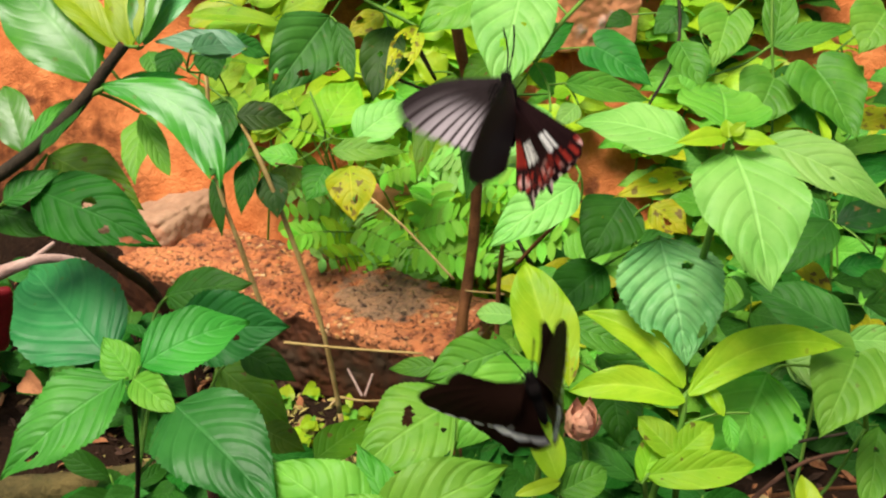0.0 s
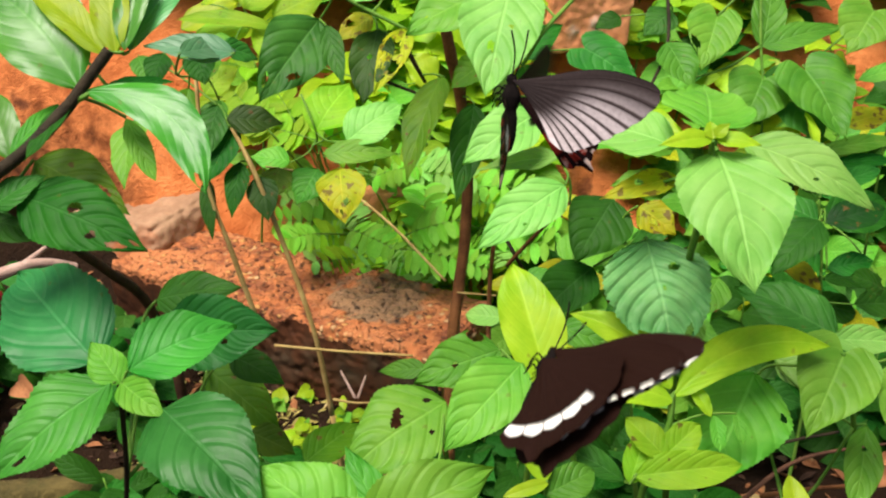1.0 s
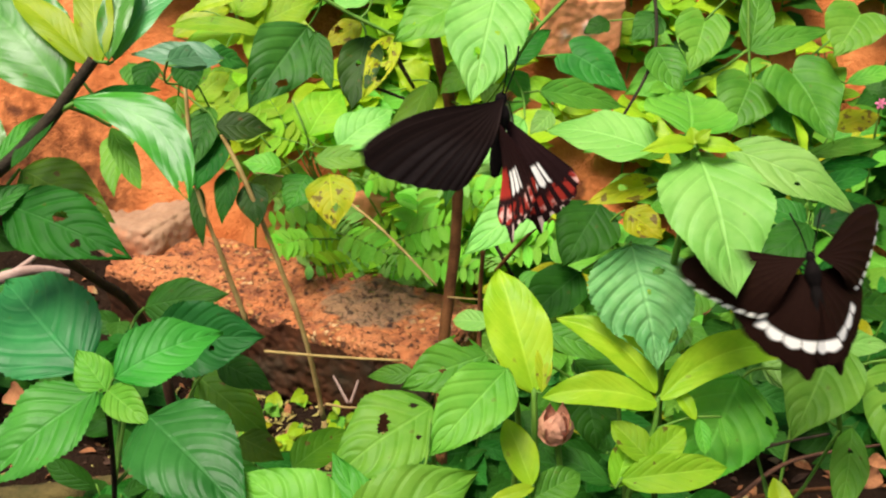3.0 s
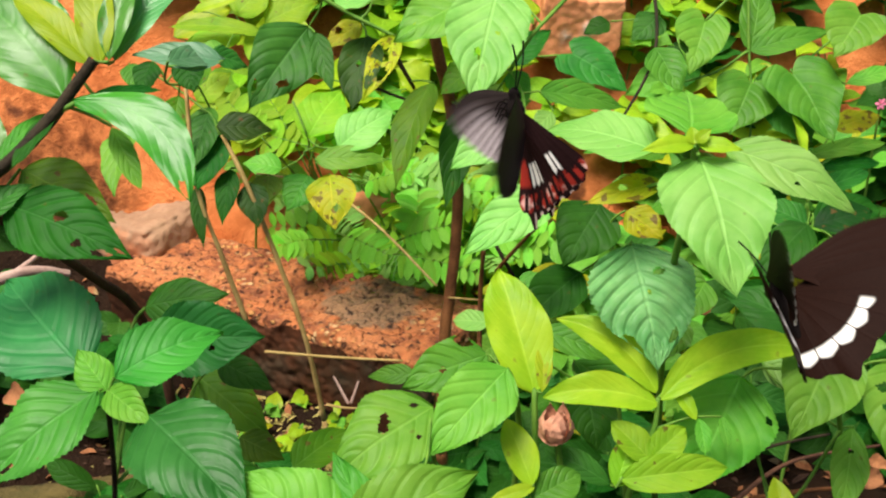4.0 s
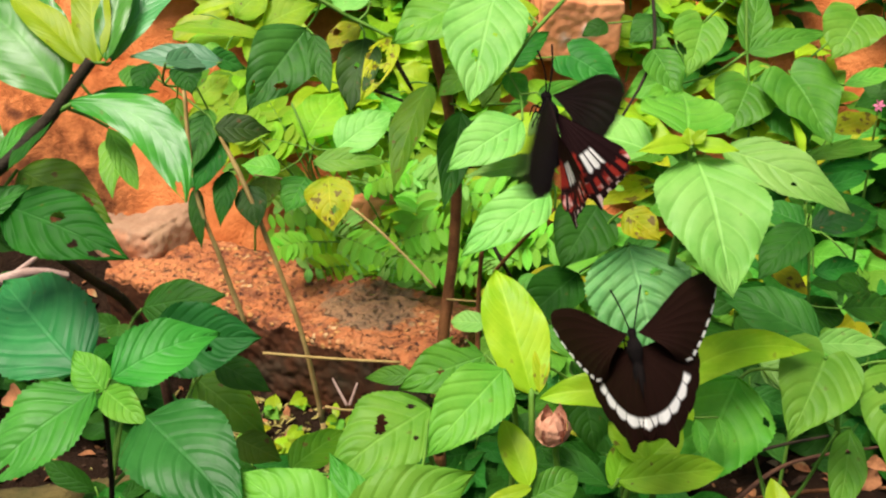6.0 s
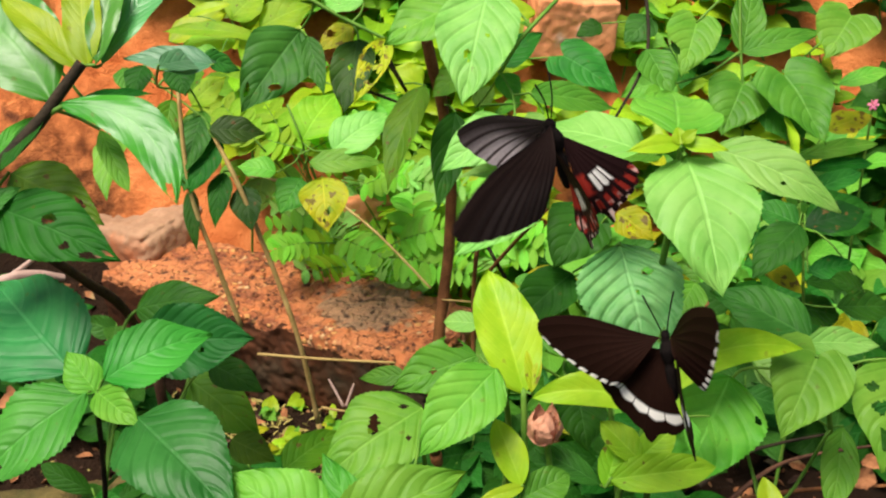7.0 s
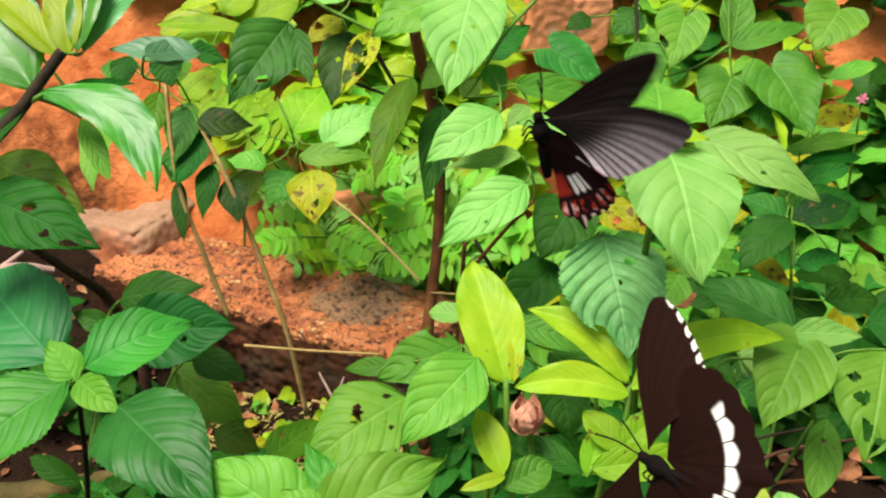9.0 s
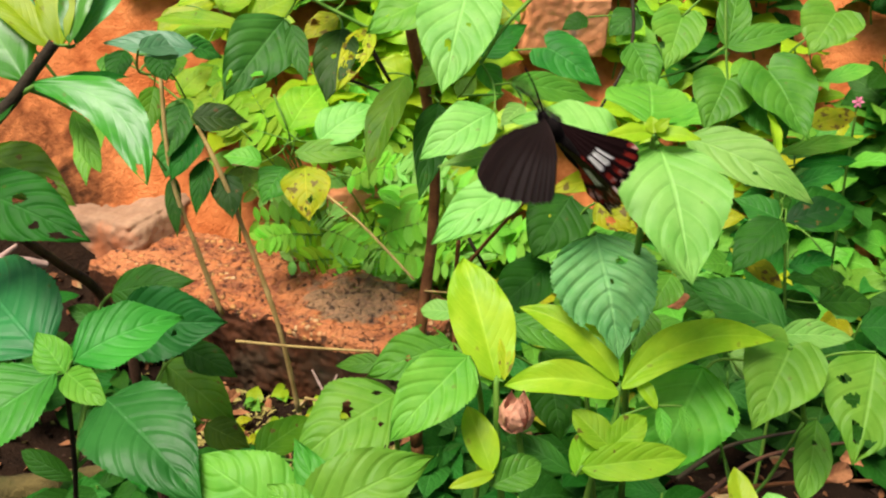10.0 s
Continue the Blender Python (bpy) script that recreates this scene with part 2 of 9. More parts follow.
# ---- building tools ----
def mesh_of(name, verts, faces, material, uvs=None, smooth=True):
    me = bpy.data.meshes.new(name)
    me.from_pydata([tuple(v) for v in verts], [], faces)
    if uvs is not None:
        layer = me.uv_layers.new(name="UVMap")
        ids = np.empty(len(me.loops), dtype=np.int32)
        me.loops.foreach_get("vertex_index", ids)
        layer.data.foreach_set("uv", np.asarray(uvs, dtype=np.float32)[ids].ravel())
    me.polygons.foreach_set("use_smooth", [smooth] * len(me.polygons))
    me.materials.append(material)
    me.update()
    return me


def thing(name, place, label, category, group=""):
    ob = new(name)
    ob.empty_display_size = 0.02
    ob.matrix_world = Matrix.Translation(place)
    return tagged(ob, label, category, group)


def attach(name, me, parent, world_pose, label=""):
    """Links me as one part under parent, at a pose in the world (parents stand unturned)."""
    ob = new(name, me)
    ob.parent = parent
    ob.matrix_basis = Matrix.Translation(-parent.matrix_basis.translation) @ world_pose
    return tagged(ob, label) if label else ob


SHAPES = {  # how the half width runs from base to tip
    "ovate": ((0, 0.02), (0.03, 0.28), (0.10, 0.62), (0.22, 0.92), (0.36, 1.0), (0.55, 0.88), (0.72, 0.62), (0.86, 0.32), (0.95, 0.10), (1, 0.0)),
    "ellip": ((0, 0.03), (0.06, 0.32), (0.18, 0.70), (0.34, 0.95), (0.50, 1.0), (0.66, 0.93), (0.80, 0.72), (0.90, 0.44), (0.96, 0.19), (1, 0.0)),
    "lance": ((0, 0.12), (0.05, 0.42), (0.15, 0.74), (0.30, 0.95), (0.45, 1.0), (0.62, 0.92), (0.78, 0.70), (0.90, 0.40), (0.96, 0.18), (1, 0.0)),
    "heart": ((0, 0.62), (0.06, 0.86), (0.18, 1.0), (0.34, 0.96), (0.52, 0.78), (0.70, 0.50), (0.84, 0.24), (0.94, 0.08), (1, 0.0)),
}


def smooth_run(points, u):
    """A smooth curve through a few points, at u."""
    xs, ys = zip(*points)
    slope = np.gradient(ys, xs)
    k = int(np.clip(np.searchsorted(xs, u) - 1, 0, len(xs) - 2))
    h = xs[k + 1] - xs[k]
    s = (u - xs[k]) / h
    return ((1 + 2 * s) * (1 - s) ** 2 * ys[k] + s * (1 - s) ** 2 * h * slope[k] + s * s * (3 - 2 * s) * ys[k + 1] + s * s * (s - 1) * h * slope[k + 1])


def blade(shape, length, width, material, bend=0.06, curve=0.0, fold=0.1, teeth=0.0, crinkle=0.0, holes=(), nu=54, nv=8, seed=0, veins=6, pucker=0.010):
    """A leaf blade: base at the origin, tip along +y, upper side towards +z."""
    rng = random.Random(seed)
    shift = rng.random() * 50
    if holes:
        nu, nv = 96, 16
    verts, uvs, faces = [], [], []
    for i in range(nu + 1):
        u = i / nu
        half = max(0.0, smooth_run(SHAPES[shape], u)) * width / 2
        for j in range(-nv, nv + 1):
            v = j / nv
            edge = abs(v) ** 6
            h = half * (1 + teeth * 0.8 * edge * (2 * abs((u * 23) % 1.0 * 2 - 1) - 1)) * (1 + 0.05 * math.sin(u * 7 + shift + v))
            x = v * h + curve * length * 4 * u * (1 - u)
            y = u * length
            if shape == "heart":
                y -= 0.16 * length * math.sin(min(1, abs(v) * 1.25) * math.pi * 0.62) * (1 - u) ** 5
            run = u * veins - abs(v) ** 1.3 * veins * 0.34
            swell = 1 - abs((run % 1.0) * 2 - 1)
            z = bend * length * (4 * u * (1 - u)) + fold * abs(v * h)
            z += (min(1.0, swell * 1.6) - 0.6) * width * pucker * (1 - (2 * u - 1) ** 2) * min(1, abs(v) * 3) * (1 if teeth or crinkle else 0.2)
            z += 0.03 * width * edge * math.sin(u * 17 + shift + (3 if v > 0 else 0))
            z += 0.05 * width * noise.noise((u * 2.2 + shift, v * 1.3, 0.3))
            if crinkle:
                z += crinkle * width * 4 * noise.noise((u * 9 + shift, v * 5, 1.7)) * min(1, abs(v) * 3)
            verts.append((x, y, z))
            uvs.append((u, 0.5 + 0.5 * v))
    wide = 2 * nv + 1
    for i in range(nu):
        for j in range(2 * nv):
            u, v = (i + 0.5) / nu, (j + 0.5) / nv - 1
            eaten = False
            for hu, hv, hr in holes:
                reach = math.hypot(u - hu, (v - hv) * width / (2 * length))
                eaten |= reach < hr * (1 + 0.6 * noise.noise((u * 14, v * 9, hr * 40)))
            if not eaten:
                a = i * wide + j
                faces.append((a, a + 1, a + wide + 1, a + wide))
    return mesh_of("leaf", verts, faces, material, uvs)


def facing(base, tip, roll):
    """The pose of a blade from base to tip, its upper side up and outwards."""
    base, tip = Vector(base), Vector(tip)
    y = (tip - base).normalized()
    z = Vector((0, -0.66, 0.75))
    z = (z - z.dot(y) * y).normalized()
    m = Matrix((y.cross(z), y, z)).transposed().to_4x4()
    return Matrix.Translation(base) @ m @ Matrix.Rotation(radians(roll), 4, "Y")


count = 0


def leaf(parent, shape, base, tip, width, material, roll=0, **form):
    global count
    count += 1
    length = (Vector(tip) - Vector(base)).length
    return attach("leaf", blade(shape, length, width, material, seed=count, **form), parent, facing(base, tip, roll))


def tube(points, r1, r2, material, sides=7, steps=5, wobble=0.0):
    """A round stalk along a smooth line through the points."""
    pts = [Vector(p) for p in points]
    line = []
    for k in range(len(pts) - 1):
        a, b = pts[max(k - 1, 0)], pts[k]
        c, d = pts[k + 1], pts[min(k + 2, len(pts) - 1)]
        for s in range(steps):
            t = s / steps
            line.append(0.5 * (2 * b + (c - a) * t + (2 * a - 5 * b + 4 * c - d) * t * t + (3 * b - a - 3 * c + d) * t ** 3))
    line.append(pts[-1])
    verts, faces = [], []
    n = len(line)
    for i, p in enumerate(line):
        way = (line[min(i + 1, n - 1)] - line[max(i - 1, 0)]).normalized()
        side = way.cross(Vector((0.3, 1, 0.1))).normalized()
        other = way.cross(side)
        r = r1 + (r2 - r1) * i / (n - 1)
        for k in range(sides):
            a = 2 * math.pi * k / sides
            w = 1 + wobble * noise.noise(p * 60 + Vector((k, 0, 0)))
            verts.append(p + (side * math.cos(a) + other * math.sin(a)) * r * w)
    for i in range(n - 1):
        for k in range(sides):
            a, b = i * sides + k, i * sides + (k + 1) % sides
            faces.append((a, b, b + sides, a + sides))
    faces.append(tuple(range(sides))[::-1])
    faces.append(tuple((n - 1) * sides + k for k in range(sides)))
    return verts, faces


def stalk(parent, r1, r2, material, *points):
    verts, faces = tube(points, r1, r2, material, wobble=0.25)
    return attach("stem", mesh_of("stem", verts, faces, material), parent, Matrix.Identity(4))


# ---- ground: level soil, then a bank of red earth ----
def ease(t):
    t = min(1.0, max(0.0, t))
    return t * t * (3 - 2 * t)


def ground_height(x, y):
    z = 0.325 * ease((y - 0.78 - 0.03 * math.sin(x * 6.0)) / 0.27) - 0.026 * ease((0.58 - y) / 0.5)
    z += 0.065 * ease((y - 1.25) / 1.0)
    if abs(x) < 3 and -1 < y < 3:
        p = Vector((x, y, 0))
        z += 0.013 * noise.noise(p * 10) + 0.006 * noise.noise(p * 40) + 0.003 * noise.noise(p * 110)
    return z


def make_ground():
    far = [0.4 * 1.6 ** k for k in range(1, 13)]
    xs = [-0.75 - d for d in reversed(far)] + list(np.arange(-0.75, 0.751, 0.009)) + [0.75 + d for d in far]
    ys = [0.2 - d for d in reversed(far)] + list(np.arange(0.2, 1.3, 0.009)) + [1.3 + d for d in far]
    verts = [(x, y, ground_height(x, y)) for y in ys for x in xs]
    n = len(xs)
    faces = [(j * n + i, j * n + i + 1, (j + 1) * n + i + 1, (j + 1) * n + i) for j in range(len(ys) - 1) for i in range(n - 1)]
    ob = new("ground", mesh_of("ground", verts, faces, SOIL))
    tagged(ob, "orange-red laterite soil rising into a rough bank", "ground", kind="structure")


make_ground()


# ---- stones ----
def rough_block(name, size, place, turn, material, label, category, cuts=(60, 28, 22), rough=0.012, seed=0, tilt=(0, 0), wear=0.025, shaded_front=None):
    """A weathered block: worn corners, uneven pitted faces."""
    bm = bmesh.new()
    nx, ny, nz = cuts
    sx, sy, sz = size
    shift = Vector((seed * 3.1, seed * 1.7, seed))

    def shaped(a, b, c):
        p = Vector(((a - 0.5) * sx, (b - 0.5) * sy, (c - 0.5) * sz))
        q = Vector((2 * a - 1, 2 * b - 1, 2 * c - 1))
        worn = sum(abs(k) ** 8 for k in q)
        p *= 1 - wear * max(0.0, worn - 1)
        n = noise.noise(p * 14 + shift) + 0.6 * noise.noise(p * 43 + shift) + 0.45 * noise.noise(p * 115 + shift) + 0.32 * noise.noise(p * 230 + shift)
        pit = max(0.0, noise.noise(p * 85 - shift) - 0.32) * 1.6
        return p + p.normalized() * (n * rough - pit * rough)

    grids = (((0, 1), nx, ny, 2), ((0, 2), nx, nz, 1), ((1, 2), ny, nz, 0))
    for (ax, bx), na, nb, fixed in grids:
        for end in (0.0, 1.0):
            rows = []
            for i in range(na + 1):
                row = []
                for j in range(nb + 1):
                    c = [0, 0, 0]
                    c[ax], c[bx], c[fixed] = i / na, j / nb, end
                    row.append(bm.verts.new(shaped(*c)))
                rows.append(row)
            for i in range(na):
                for j in range(nb):
                    bm.faces.new((rows[i][j], rows[i + 1][j], rows[i + 1][j + 1], rows[i][j + 1]))
    bmesh.ops.remove_doubles(bm, verts=bm.verts, dist=0.0003)
    bmesh.ops.recalc_face_normals(bm, faces=bm.faces)
    me = bpy.data.meshes.new(name)
    bm.to_mesh(me)
    bm.free()
    me.polygons.foreach_set("use_smooth", [True] * len(me.polygons))
    me.materials.append(material)
    # front faces below the top edge get the darker colour, as painted shade
    if shaded_front:
        me.materials.append(shaded_front)
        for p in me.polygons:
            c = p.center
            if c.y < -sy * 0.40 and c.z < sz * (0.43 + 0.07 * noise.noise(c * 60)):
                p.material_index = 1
    ob = new(name, me)
    ob.matrix_world = Matrix.Translation(place) @ pose(0, 0, 0, tilt[0], tilt[1], turn)
    return tagged(ob, label, category)


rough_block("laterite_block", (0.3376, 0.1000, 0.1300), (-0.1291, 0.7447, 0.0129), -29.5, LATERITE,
            "weathered pitted orange laterite block with shade coloured into its front face", "stone block", (200, 60, 76), 0.0065, 1, (4, 1), 0.018, LATERITE_SHADED)
rough_block("stone", (0.125, 0.10, 0.085), (-0.285, 0.872, 0.068), -32, STONE,
            "smooth tan stone beside the laterite block", "stone", (44, 38, 32), 0.0045, 2, (10, 0), 0.10)
rough_block("brick_fragment", (0.0813, 0.0585, 0.0585), (0.1300, 0.9550, 0.2640), 8, LATERITE_PALE,
            "pale orange brick fragment on the bank", "brick", (32, 24, 24), 0.004, 3, (8, 4))


def make_branch(name, points, r1, r2, material, label, category):
    verts, faces = tube(points, r1, r2, material, sides=14, steps=12, wobble=0.3)
    tagged(new(name, mesh_of(name, verts, faces, material)), label, category)


make_branch("fallen_branch", ((-0.4030, 0.5200, 0.0195), (-0.2730, 0.5200, 0.0228), (-0.1820, 0.5330, 0.0292), (-0.1170, 0.5590, 0.0130)), 0.0105, 0.008, DEADWOOD,
            "mossy brown fallen branch on the soil", "branch")

# ---- plants near the camera ----

plant = thing("herb", (-0.1226, 0.3131, -0.0143), "leafy serrated mint-like herb with broad deep-veined green leaves", "plant")
stalk(plant, 0.00095, 0.00085, BARK_DARK, (-0.1226, 0.3031, 0.1569), (-0.1079, 0.2820, 0.2086), (-0.1026, 0.2745, 0.2507))
stalk(plant, 0.00078, 0.00065, STEM_GREEN, (-0.1079, 0.2820, 0.2086), (-0.1054, 0.3094, 0.2417), (-0.0990, 0.3125, 0.2492))
stalk(plant, 0.00078, 0.00065, STEM_GREEN, (-0.1079, 0.2820, 0.2086), (-0.1161, 0.3356, 0.2372), (-0.1121, 0.3459, 0.2454))
stalk(plant, 0.00078, 0.00065, STEM_GREEN, (-0.1079, 0.2820, 0.2086), (-0.0981, 0.3372, 0.2062), (-0.1005, 0.3646, 0.2047))
stalk(plant, 0.00072, 0.00065, STEM_GREEN, (-0.1018, 0.2734, 0.2513), (-0.0939, 0.2689, 0.2489), (-0.0876, 0.2660, 0.2466))
stalk(plant, 0.00110, 0.00095, BARK_DARK, (-0.1226, 0.3131, -0.0263), (-0.1186, 0.3141, 0.0653), (-0.1226, 0.3031, 0.1569))
leaf(plant, "ovate", (-0.1110, 0.2797, 0.2549), (-0.1521, 0.3226, 0.2666), 0.0365, HERB_DEEP, bend=0.1, fold=0.12, teeth=0.035)
stalk(plant, 0.0006, 0.0005, STEM_GREEN, (-0.1026, 0.2745, 0.2507), (-0.1059, 0.2770, 0.2519), (-0.1107, 0.2793, 0.2548))
leaf(plant, "ovate", (-0.0992, 0.2743, 0.2553), (-0.0684, 0.2932, 0.2617), 0.0234, HERB_MID, roll=-8, bend=0.1, fold=0.22, teeth=0.04)
stalk(plant, 0.0006, 0.0005, STEM_GREEN, (-0.1011, 0.2730, 0.2511), (-0.1007, 0.2737, 0.2528), (-0.0996, 0.2740, 0.2552))
leaf(plant, "ovate", (-0.1041, 0.2715, 0.2520), (-0.1367, 0.2486, 0.2304), 0.0261, HERB_MID, roll=8, bend=0.07, fold=0.2, teeth=0.04, holes=((0.75, -0.35, 0.05),))
stalk(plant, 0.0006, 0.0005, STEM_GREEN, (-0.1018, 0.2734, 0.2513), (-0.1027, 0.2729, 0.2517), (-0.1037, 0.2718, 0.2523))
leaf(plant, "ovate", (-0.0876, 0.2660, 0.2466), (-0.0500, 0.2323, 0.2322), 0.0311, HERB_DEEP, roll=-10, bend=0.08, fold=0.16, teeth=0.035)
leaf(plant, "ovate", (-0.1015, 0.2727, 0.2513), (-0.1132, 0.2822, 0.2611), 0.0119, LEAF_FRESH, bend=0.05, fold=0.25, teeth=0.03)
leaf(plant, "ovate", (-0.1015, 0.2728, 0.2517), (-0.0855, 0.2621, 0.2456), 0.0116, LEAF_FRESH, bend=0.06, fold=0.25, teeth=0.03)
leaf(plant, "ovate", (-0.0994, 0.3125, 0.2492), (-0.0588, 0.3130, 0.2498), 0.0271, HERB_DEEP, roll=18, bend=0.08, fold=0.1, teeth=0.03, holes=((0.55, 0.3, 0.03),))
leaf(plant, "ovate", (-0.1121, 0.3459, 0.2454), (-0.0776, 0.3423, 0.2532), 0.0175, HERB_MID, bend=0.06, fold=0.1, teeth=0.03)
leaf(plant, "ovate", (-0.0831, 0.3382, 0.2259), (-0.0607, 0.3284, 0.2186), 0.0131, LEAF_DARK, bend=0.06, fold=0.1)
stalk(plant, 0.0006, 0.0005, STEM_GREEN, (-0.0981, 0.3372, 0.2062), (-0.0932, 0.3409, 0.2154), (-0.0835, 0.3384, 0.2261))
leaf(plant, "ovate", (-0.1005, 0.3646, 0.2047), (-0.0673, 0.3459, 0.1861), 0.0225, LEAF_OLIVE, bend=0.05, fold=0.1)
leaf(plant, "ovate", (-0.0796, 0.3438, 0.1875), (-0.0604, 0.3373, 0.1810), 0.0139, LEAF_OLIVE, bend=0.05, fold=0.1)
stalk(plant, 0.0006, 0.0005, STEM_GREEN, (-0.0979, 0.3466, 0.2057), (-0.0916, 0.3482, 0.1960), (-0.0801, 0.3439, 0.1876))

plant = thing("shrub", (-0.1109, 0.3653, -0.0103), "shrub with dark insect-bitten oval leaves on a brown stem", "plant")
stalk(plant, 0.00221, 0.00143, BARK, (-0.1109, 0.3553, 0.2166), (-0.1172, 0.3463, 0.2465), (-0.1229, 0.3266, 0.2671), (-0.1302, 0.3016, 0.2922), (-0.1405, 0.2927, 0.3052))
stalk(plant, 0.00254, 0.00221, BARK, (-0.1109, 0.3653, -0.0223), (-0.1069, 0.3663, 0.0972), (-0.1109, 0.3553, 0.2166))
leaf(plant, "ovate", (-0.1310, 0.2902, 0.3076), (-0.0896, 0.2779, 0.2944), 0.0230, LEAF_DARK, roll=4, bend=0.06, fold=0.06, teeth=0.02, holes=((0.42, -0.22, 0.045), (0.62, 0.35, 0.03), (0.8, 0.6, 0.06), (0.9, -0.1, 0.04)))
stalk(plant, 0.0006, 0.0005, STEM_GREEN, (-0.1386, 0.2939, 0.3032), (-0.1359, 0.2932, 0.3051), (-0.1315, 0.2904, 0.3077))
leaf(plant, "ovate", (-0.1339, 0.3099, 0.3129), (-0.1003, 0.2969, 0.2989), 0.0205, LEAF_OLIVE, bend=0.06, fold=0.06, teeth=0.02, holes=((0.72, -0.25, 0.07), (0.85, 0.2, 0.06), (0.6, 0.5, 0.05)))
stalk(plant, 0.0006, 0.0005, STEM_GREEN, (-0.1363, 0.2934, 0.3049), (-0.1371, 0.3039, 0.3086), (-0.1344, 0.3101, 0.3131))
leaf(plant, "ovate", (-0.1391, 0.2856, 0.3050), (-0.1235, 0.2936, 0.3133), 0.0105, LEAF_DEEP, bend=0.06, fold=0.1)
stalk(plant, 0.0006, 0.0005, STEM_GREEN, (-0.1405, 0.2927, 0.3052), (-0.1405, 0.2894, 0.3043), (-0.1395, 0.2854, 0.3047))
leaf(plant, "ovate", (-0.1492, 0.2968, 0.2980), (-0.1225, 0.2915, 0.2923), 0.0127, LEAF_DARK, bend=0.06, fold=0.1)
stalk(plant, 0.0006, 0.0005, STEM_GREEN, (-0.1386, 0.2939, 0.3032), (-0.1453, 0.2966, 0.3002), (-0.1497, 0.2969, 0.2981))

plant = thing("shrub", (-0.3243, 0.3165, -0.0141), "glossy citrus-like shrub with a dark woody branch", "plant")
stalk(plant, 0.00299, 0.00234, BARK_DARK, (-0.3243, 0.3065, -0.0053), (-0.2140, 0.2968, 0.2122), (-0.1426, 0.2882, 0.3114))
stalk(plant, 0.00221, 0.00182, BARK_DARK, (-0.1426, 0.2882, 0.3114), (-0.1269, 0.2929, 0.3227), (-0.1147, 0.2978, 0.3348), (-0.1078, 0.3014, 0.3436), (-0.1029, 0.3041, 0.3500))
stalk(plant, 0.00130, 0.00091, STEM_GREEN, (-0.1147, 0.2978, 0.3348), (-0.1112, 0.2985, 0.3364), (-0.1086, 0.2990, 0.3376))
stalk(plant, 0.00344, 0.00299, BARK_DARK, (-0.3243, 0.3165, -0.0261), (-0.3203, 0.3175, -0.0157), (-0.3243, 0.3065, -0.0053))
leaf(plant, "ellip", (-0.1123, 0.2996, 0.3393), (-0.1450, 0.3229, 0.3655), 0.0266, LEAF_GLOSS, bend=0.06, fold=0.04, curve=0.06)
leaf(plant, "ellip", (-0.1104, 0.2993, 0.3383), (-0.0699, 0.2759, 0.3133), 0.0157, LEAF_GLOSS, bend=0.04, curve=-0.2, fold=0.04, holes=((0.93, 0.5, 0.05),))
leaf(plant, "lance", (-0.1043, 0.3036, 0.3489), (-0.1317, 0.3204, 0.3679), 0.0109, LEAF_LIME, roll=10, bend=0.06, fold=0.2)
leaf(plant, "lance", (-0.1008, 0.3039, 0.3496), (-0.1078, 0.3269, 0.3755), 0.0124, LEAF_LIME, bend=0.06, fold=0.2)
leaf(plant, "ellip", (-0.0982, 0.3040, 0.3499), (-0.0951, 0.3268, 0.3755), 0.0106, LEAF_GLOSS, bend=0.06, fold=0.2)
stalk(plant, 0.0006, 0.0005, STEM_GREEN, (-0.1029, 0.3041, 0.3500), (-0.1006, 0.3040, 0.3493), (-0.0982, 0.3037, 0.3495))
leaf(plant, "ellip", (-0.0987, 0.3105, 0.3486), (-0.0816, 0.3345, 0.3730), 0.0134, LEAF_GLOSS2, bend=0.08, fold=0.2)
stalk(plant, 0.0006, 0.0005, STEM_GREEN, (-0.0996, 0.3040, 0.3494), (-0.0995, 0.3073, 0.3481), (-0.0990, 0.3102, 0.3483))
leaf(plant, "ellip", (-0.1134, 0.3018, 0.3359), (-0.1265, 0.2868, 0.3200), 0.0083, LEAF_DARK, roll=20, bend=0.04, fold=0.1)
stalk(plant, 0.0006, 0.0005, STEM_GREEN, (-0.1136, 0.2983, 0.3360), (-0.1133, 0.3006, 0.3360), (-0.1132, 0.3021, 0.3362))
leaf(plant, "ellip", (-0.1194, 0.3451, 0.3303), (-0.1036, 0.3713, 0.3255), 0.0054, LEAF_DARK, bend=0.03, fold=0.1)
stalk(plant, 0.0006, 0.0005, STEM_GREEN, (-0.1134, 0.3018, 0.3359), (-0.1191, 0.3225, 0.3313), (-0.1197, 0.3446, 0.3304))
leaf(plant, "ellip", (-0.1330, 0.2918, 0.3203), (-0.1234, 0.3105, 0.3316), 0.0060, LEAF_MID, bend=0.06, fold=0.1)
leaf(plant, "ellip", (-0.1352, 0.2974, 0.3167), (-0.1465, 0.3137, 0.3346), 0.0126, LEAF_GLOSS, bend=0.05, fold=0.1)
stalk(plant, 0.0006, 0.0005, STEM_GREEN, (-0.1355, 0.2902, 0.3163), (-0.1350, 0.2939, 0.3155), (-0.1350, 0.2971, 0.3164))
leaf(plant, "ellip", (-0.1019, 0.3089, 0.3274), (-0.0899, 0.2939, 0.3113), 0.0072, LEAF_FRESH, bend=0.05, fold=0.2)
stalk(plant, 0.0006, 0.0005, STEM_GREEN, (-0.1154, 0.3080, 0.3344), (-0.1095, 0.3108, 0.3311), (-0.1022, 0.3092, 0.3277))
leaf(plant, "ellip", (-0.1397, 0.3447, 0.3646), (-0.1202, 0.3343, 0.3529), 0.0115, LEAF_GLOSS, bend=0.05, fold=0.1)
